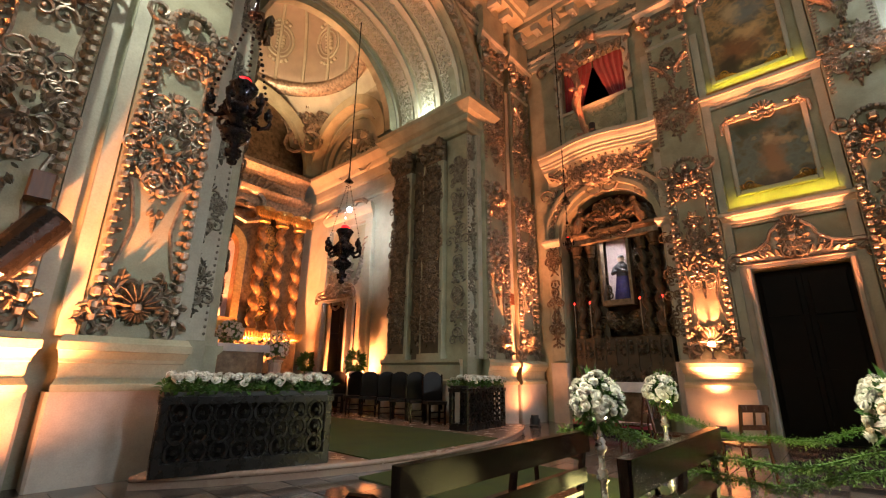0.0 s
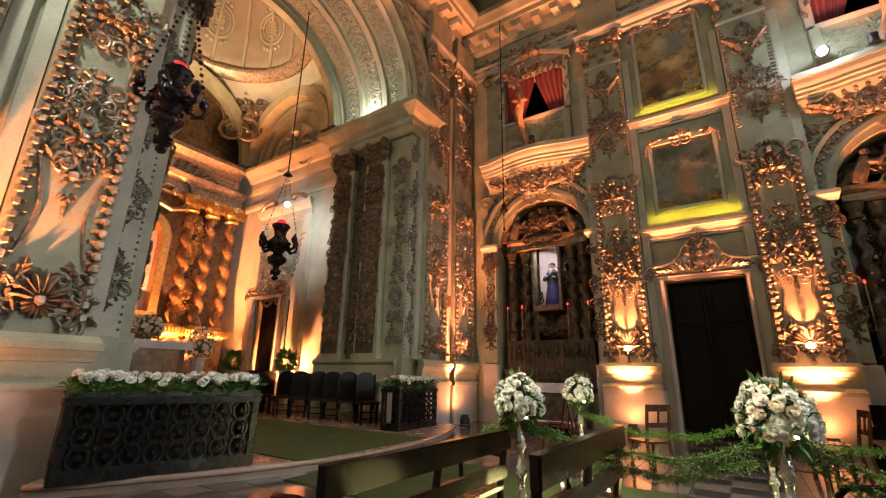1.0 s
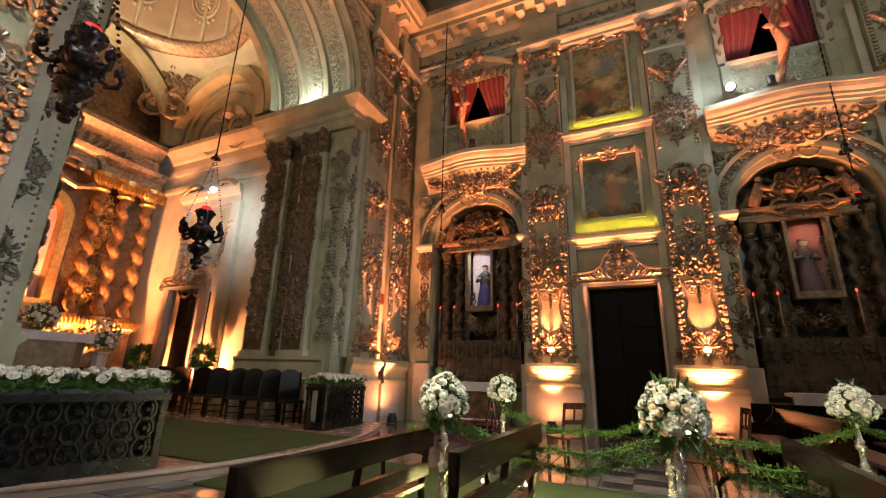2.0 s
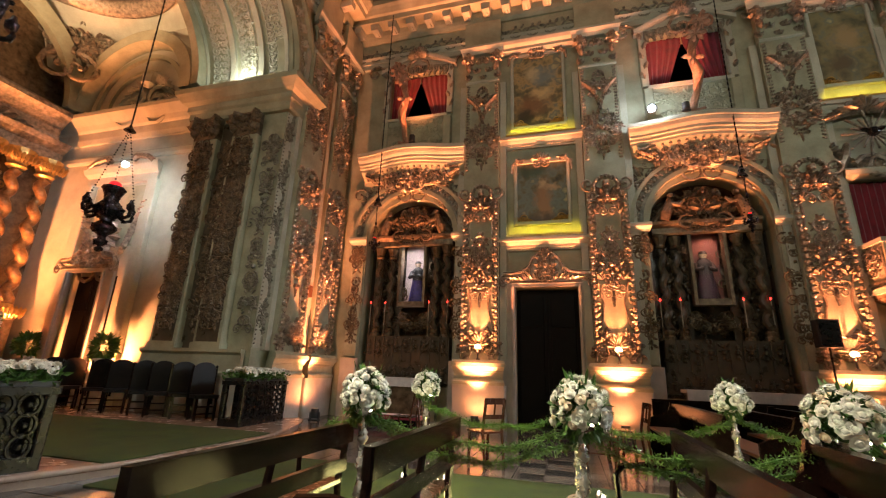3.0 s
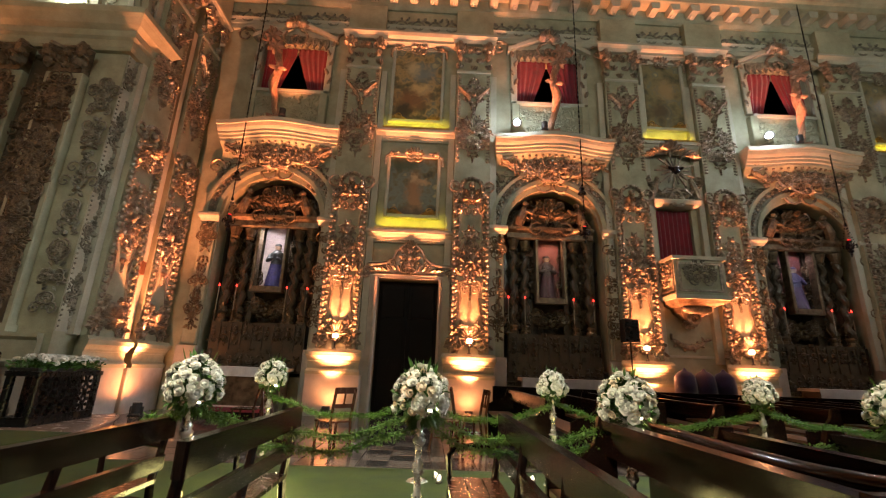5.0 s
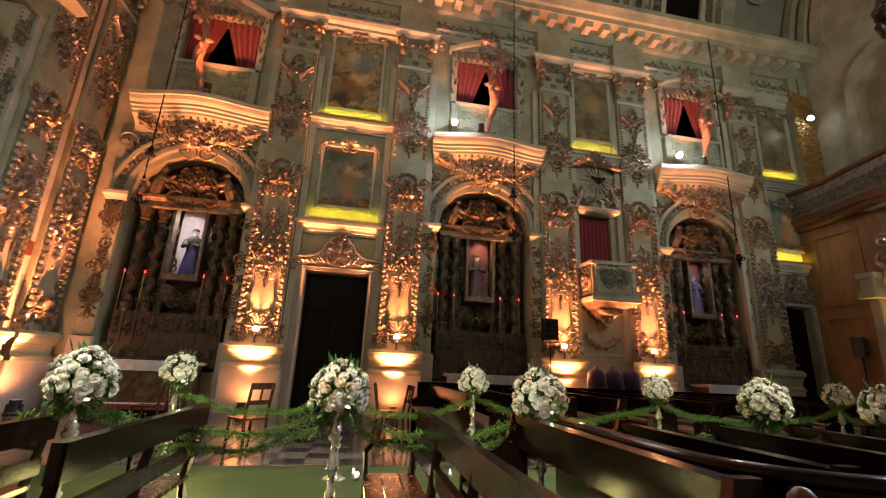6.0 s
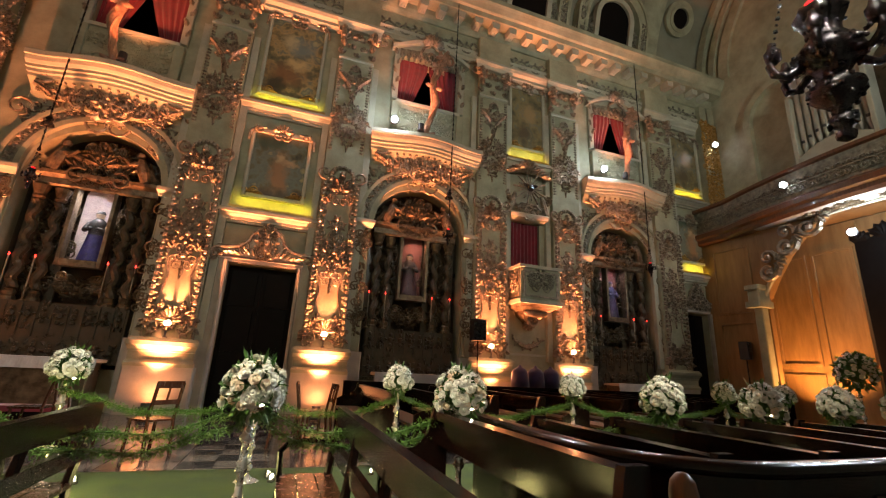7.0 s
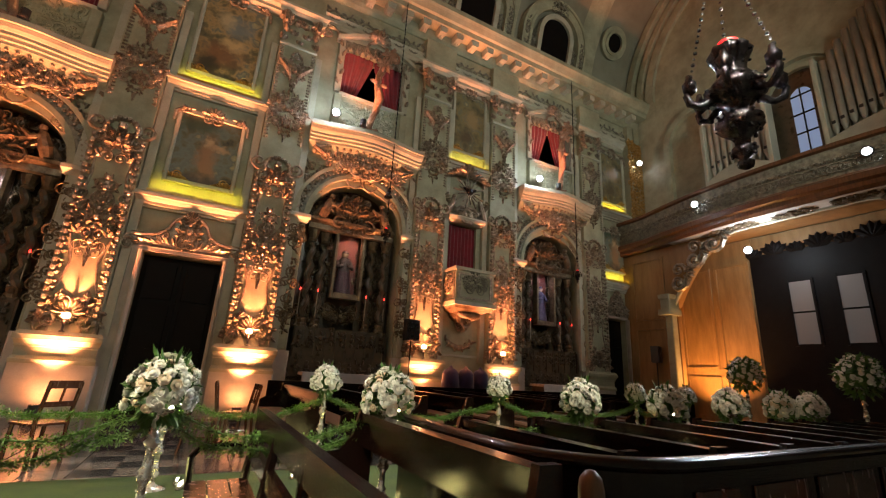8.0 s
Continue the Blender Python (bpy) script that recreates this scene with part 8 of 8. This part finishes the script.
tl = tealight()
rnd = random.Random(12)
first_done = False
for y, xs in ((3.36, NEAR_X), (5.45, FX)):
    for x in xs:
        for k in range(3):
            a = rnd.uniform(0, 2 * pi)
            m = pose(x + 0.26 * cos(a), y + 0.24 * sin(a), 0.015)
            if not first_done:
                tl.matrix_basis, first_done = m, True
            else:
                copy_thing(tl, m)
# small warm uplights that stand under the bouquets
def upl():
    u = thing("bouquet_light", "tiny warm lamp clipped under a bouquet", "lamp", "lamps under the bouquets")
    part("lamp_body", Shape().lathe([(0.012, -0.03), (0.016, 0.0)], 8), SILVER, u)
    part("lamp_face", Shape().lathe([(0.016, 0.0), (0.012, 0.008), (0.001, 0.01)], 8), LAMP_WARM, u, "glowing lens")
    return u


ul = upl()
k0 = True
for y, xs, z in ((3.36, NEAR_X, 0.965), (5.45, FX, 1.0)):
    for x in xs:
        m = pose(x + 0.07, y - 0.05, z)
        if k0:
            ul.matrix_basis, k0 = m, False
        else:
            copy_thing(ul, m)
for x, y, w in ((-0.75, 3.95, 24), (-0.5, 4.5, 14), (0.95, 4.0, 20), (2.5, 3.95, 16), (-0.9, 5.1, 14), (2.5, 5.05, 10), (4.6, 4.0, 8), (6.9, 4.1, 8)):
    bulb("tea_light_glow", (x, y, 0.16), 0.7 * w, (1.0, 0.84, 0.30), 0.12)
# ---- hanging sanctuary lamps ----
def sanctuary_lamp(label, k=1.0, chain=6.0):
    """A silver oil lamp on chains; its foot knob at z = 0."""
    o = thing("sanctuary_lamp", label, "hanging lamp", "hanging sanctuary lamps")
    kz = 1.16 * k
    prof = [(0.012, 0), (0.05, 0.02), (0.055, 0.05), (0.025, 0.075), (0.075, 0.11), (0.08, 0.14), (0.045, 0.17), (0.055, 0.22), (0.12, 0.27), (0.155, 0.31), (0.15, 0.35), (0.10, 0.385), (0.075, 0.42), (0.11, 0.47), (0.19, 0.53), (0.20, 0.58), (0.14, 0.64), (0.095, 0.70), (0.10, 0.76), (0.13, 0.82), (0.15, 0.87), (0.13, 0.90)]
    body = Shape().lathe([(r * k, z * kz) for r, z in prof], 22)
    body.v = [(x * (1 + 0.09 * sin(8 * math.atan2(y, x) + z * 3)), y * (1 + 0.09 * sin(8 * math.atan2(y, x) + z * 3)), z) for x, y, z in body.v]
    rl_ = random.Random(9)
    for i in range(190):
        r, z = prof[rl_.randrange(4, 21)]
        a = rl_.uniform(0, 2 * pi)
        body.bead(r * k * cos(a), r * k * sin(a), (z + rl_.uniform(-0.02, 0.02)) * kz, rl_.uniform(0.008, 0.019) * k, 1.0, 5)
    bw = tagged(part("bowl", body, SILVER_DARK, o, "embossed dark silver body", True), kind="stuff")
    part("red_glass", Shape().lathe([(0.06 * k, 0.90 * kz), (0.085 * k, 0.92 * kz), (0.075 * k, 0.955 * kz), (0.04 * k, 0.975 * kz), (0.02 * k, 0.98 * kz)], 14), RED_GLASS, bw, "glowing red glass cup")
    for i in range(6):
        a = 2 * pi * (i + 0.3) / 6
        arm = Shape()
        reach = [(0.12, 0.56), (0.18, 0.50), (0.25, 0.47), (0.32, 0.50), (0.34, 0.56), (0.32, 0.60), (0.29, 0.58)]
        arm.tube([(r * k * cos(a), r * k * sin(a), z * kz) for r, z in reach], [q * k for q in (0.026, 0.030, 0.026, 0.030, 0.026, 0.02, 0.014)], 7)
        cup = [(0.02, 0.57), (0.05, 0.60), (0.055, 0.65), (0.03, 0.68), (0.02, 0.72)]
        arm.lathe([(r * k, z * kz) for r, z in cup], 8, (0.31 * k * cos(a), 0.31 * k * sin(a), 0))
        for j in range(9):
            b_ = a + rl_.uniform(-0.2, 0.2)
            r = rl_.uniform(0.15, 0.31)
            arm.bead(r * k * cos(b_), r * k * sin(b_), rl_.uniform(0.46, 0.60) * kz, rl_.uniform(0.010, 0.020) * k, 1.0, 5)
        tagged(part("arm", arm, SILVER_DARK, o, "", True), kind="stuff")
    top = 1.0 * kz + 0.85 * k
    for i in range(3):
        a = 2 * pi * (i + 0.25) / 3
        ch = Shape()
        n = int(0.95 * k / 0.05)
        for j in range(n + 1):
            t = j / n
            r = 0.32 * k * (1 - t) + 0.02
            ch.bead(r * cos(a), r * sin(a), 0.62 * kz + (top - 0.62 * kz) * t, 0.014 + 0.008 * (j % 2))
        tagged(part("chain", ch, IRON, o), kind="stuff")
    part("crown", Shape().lathe([(0.02, top), (0.09 * k, top + 0.02), (0.07 * k, top + 0.06), (0.03 * k, top + 0.12), (0.015, top + 0.2)], 12), SILVER_DARK, o)
    lc = Shape()
    n = int(chain / 0.085)
    for j in range(n):
        z = top + 0.2 + j * 0.085
        if j % 2:
            lc.box(-0.018, 0.018, -0.006, 0.006, z, z + 0.095)
        else:
            lc.box(-0.006, 0.006, -0.018, 0.018, z, z + 0.095)
    tagged(part("long_chain", lc, IRON, o, "long dark chain"), kind="stuff")
    return o


sanctuary_lamp("large dark silver sanctuary lamp with a red glass", 0.86, 15.5).matrix_basis = pose(-3.50, 1.40, 3.16)
sanctuary_lamp("dark silver sanctuary lamp hung before the chancel door", 1.45, 6.2).matrix_basis = pose(-9.0, 6.5, 3.52)
sanctuary_lamp("large dark silver sanctuary lamp hung over the pews", 1.26, 14.5).matrix_basis = pose(5.0, 1.80, 3.22)
wl = sanctuary_lamp("small dark silver lamp hung on a long chain by an altar", 0.45, 7.7)
wl.matrix_basis = pose(-4.80, 11.25, 4.62)
copy_thing(wl, pose(4.98, 11.25, 4.74))
copy_thing(wl, pose(12.5, 11.25, 4.7))
for x, z in ((-4.79, 6.15), (4.95, 6.18)):
    k = thing("lamp_counterweight", "dark bell-shaped weight on a lamp chain", "weight", "lamp counterweights")
    part("weight_body", Shape().lathe([(0.02, -0.02), (0.13, 0.0), (0.11, 0.06), (0.06, 0.12), (0.08, 0.18), (0.03, 0.26), (0.02, 0.3)], 12), IRON, k, smooth=True)
    k.matrix_basis = pose(x, 11.25, z)
clamp = thing("work_lamp", "small white lamp clipped to the hanging silver lamp", "spotlight")
part("lamp_housing", Shape().lathe([(0.05, -0.12), (0.07, 0.0)], 10), PLASTIC, clamp)
part("lens", Shape().lathe([(0.07, 0.0), (0.05, 0.04), (0.001, 0.06)], 10), LAMP_WHITE, clamp, "glaring white lens")
clamp.matrix_basis = look((-8.72, 6.40, 5.52), (0.5, 0, 1.3)) @ pose(0, 0, 0, 180, 0, 0)

# ---- floor cans ----
def can():
    c = thing("floor_can", "black stage lamp can on the floor aimed up", "stage lamp", "floor stage lamps")
    cb = part("can_body", Shape().lathe([(0.09, 0.05), (0.10, 0.06), (0.10, 0.26), (0.105, 0.28), (0.09, 0.28), (0.085, 0.2)], 14), PLASTIC, c)
    part("lens", Shape().lathe([(0.08, 0.22), (0.05, 0.235), (0.001, 0.24)], 14), LAMP_AMBER, cb, "glowing amber lens")
    part("yoke", Shape().box(-0.13, -0.11, -0.04, 0.04, 0, 0.2), PLASTIC, c)
    part("yoke", Shape().box(0.11, 0.13, -0.04, 0.04, 0, 0.2), PLASTIC, c)
    part("base_plate", Shape().box(-0.13, 0.13, -0.08, 0.08, 0, 0.02), PLASTIC, c)
    return c


fc = can()
for i, (x, y, z) in enumerate([(x, y, 0.0) for x, y in FLOOR_CANS] + [(x, y, 0.0) for x, y in ARCH_CANS] + [(x, y, 0.141 if y > 8 else 0.951) for x, y in CHANCEL_CANS] + [(15.9, 9.1, 0.0)]):
    if i == 0:
        fc.matrix_basis = pose(x, y, z)
    else:
        copy_thing(fc, pose(x, y, z))


def ledge_lamp():
    c = thing("ledge_lamp", "small amber lamp on the pedestal ledge of a pier", "stage lamp", "ledge lamps")
    part("lamp_body", Shape().lathe([(0.05, 0), (0.05, 0.02), (0.02, 0.04), (0.02, 0.20), (0.045, 0.24), (0.05, 0.30)], 10), PLASTIC, c)
    part("lens", Shape().lathe([(0.05, 0.285), (0.075, 0.315), (0.078, 0.35), (0.05, 0.39), (0.001, 0.40)], 10), LAMP_AMBER, c, "glowing amber lens")
    return c


ll = ledge_lamp()
for i, (x, y) in enumerate(FLOOR_CANS):
    if i == 0:
        ll.matrix_basis = pose(x, 11.57, Z_LEDGE)
    else:
        copy_thing(ll, pose(x, 11.57, Z_LEDGE))


def balcony_can():
    c = thing("balcony_can", "small black amber stage lamp on a balcony floor", "stage lamp", "lamps on the balconies")
    body = part("lamp_body", Shape().lathe([(0.07, 0.03), (0.09, 0.06), (0.09, 0.24), (0.07, 0.25)], 12), PLASTIC, c)
    part("lens", Shape().lathe([(0.07, 0.25), (0.04, 0.265), (0.001, 0.27)], 12), LAMP_AMBER, body, "glowing amber lens")
    part("foot", Shape().box(-0.1, 0.1, -0.03, 0.03, 0, 0.03, 0.005), PLASTIC, c)
    return c


bc = balcony_can()
for i, (x, y) in enumerate(BALCONY_CANS):
    if i == 0:
        bc.matrix_basis = pose(x, y, 8.121)
    else:
        copy_thing(bc, pose(x, y, 8.121))

# ---- loudspeakers and the lamp fixture on the arch wall ----
def speaker(label):
    s = thing("loudspeaker", label, "loudspeaker", "loudspeakers")
    part("cabinet", Shape().box(-0.2, 0.2, -0.28, 0.0, 0, 0.58, 0.02), PLASTIC, s)
    part("grille", Shape().box(-0.18, 0.18, -0.295, -0.281, 0.03, 0.55, 0.01), IRON, s)
    part("pole", Shape().lathe([(0.02, -1.55), (0.02, 0.0)], 8, (0, -0.14, 0)), IRON, s)
    part("tripod_base", Shape().lathe([(0.25, -2.1), (0.24, -2.08), (0.03, -1.9), (0.03, -1.55)], 10, (0, -0.14, 0)), IRON, s)
    return s


sp = speaker("black loudspeaker on a pole stand before an altar")
sp.matrix_basis = pose(5.98, 11.3, 2.1)
copy_thing(sp, pose(15.6, 10.7, 2.1, 0, 0, 20))
fx = thing("wall_floodlight", "black floodlight on a bracket against the arch wall", "floodlight")
part("barrel", Shape().tube([(-0.15, 0, -0.35), (-0.1, 0, -0.27), (0.28, 0, 0.38), (0.31, 0, 0.43)], [0.12, 0.19, 0.22, 0.18], 16), IRON, fx)
part("bracket", Shape().box(-0.05, 0.02, -0.03, 0.03, -0.2, 0.25, 0.01), IRON, fx)
part("arm", Shape().tube([(-0.7, -0.1, -0.22), (0.0, 0, -0.02)], 0.08, 8), IRON, fx)
fx.matrix_basis = east_face(XA + 0.5, 0.18) @ pose(0, 0, 2.55)
gb = thing("gobo_box", "small dark box fixed to the arch wall pilaster", "box")
part("box_body", Shape().box(-0.12, 0.12, -0.25, 0, 0, 0.32, 0.02), WOOD_WARM, gb)
gb.matrix_basis = east_face(XA + 0.27, 0.28) @ pose(0, 0, 3.15)
copy_thing(gb, east_face(XA, 10.45) @ pose(0, 0, 3.2))

# ---- marble floor tiles ----
T = 0.40
def tile_mesh(name, mat):
    g, c, h = T - 0.006, 0.006, 0.012
    s = Shape()
    s.add([(0, 0, -h), (g, 0, -h), (g, g, -h), (0, g, -h), (c, c, 0), (g - c, c, 0), (g - c, g - c, 0), (c, g - c, 0)],
          [(0, 1, 5, 4), (1, 2, 6, 5), (2, 3, 7, 6), (3, 0, 4, 7), (4, 5, 6, 7)])
    return s.mesh(name, mat)


tiles = (tile_mesh("tile", TILE_LIGHT), tile_mesh("tile", TILE_DARK))
floor_ob = bpy.data.objects["floor"]
rest = (Shape(), Shape())
count = 0
for i in range(int((XE - XA) / T) + 4):
    for j in range(int((13.2 - YS) / T) + 1):
        x, y = XA + i * T, YS + j * T
        odd = (i + j) % 2
        near = -5.2 < x < 2.2 and 6.0 < y < 8.6 or -5.2 < x < -2.0 and 1.2 < y < 3.7
        if near and count < 300:
            ob = new("tile", tiles[odd])
            ob.parent = floor_ob
            ob.location = (x, y, 0)
            count += 1
        else:
            g = T - 0.006
            rest[odd].add([(x, y, 0), (x + g, y, 0), (x + g, y + g, 0), (x, y + g, 0)], [(0, 1, 2, 3)])
for s, mat in zip(rest, (TILE_LIGHT, TILE_DARK)):
    tagged(part("tile_field", s, mat, floor_ob), kind="stuff")
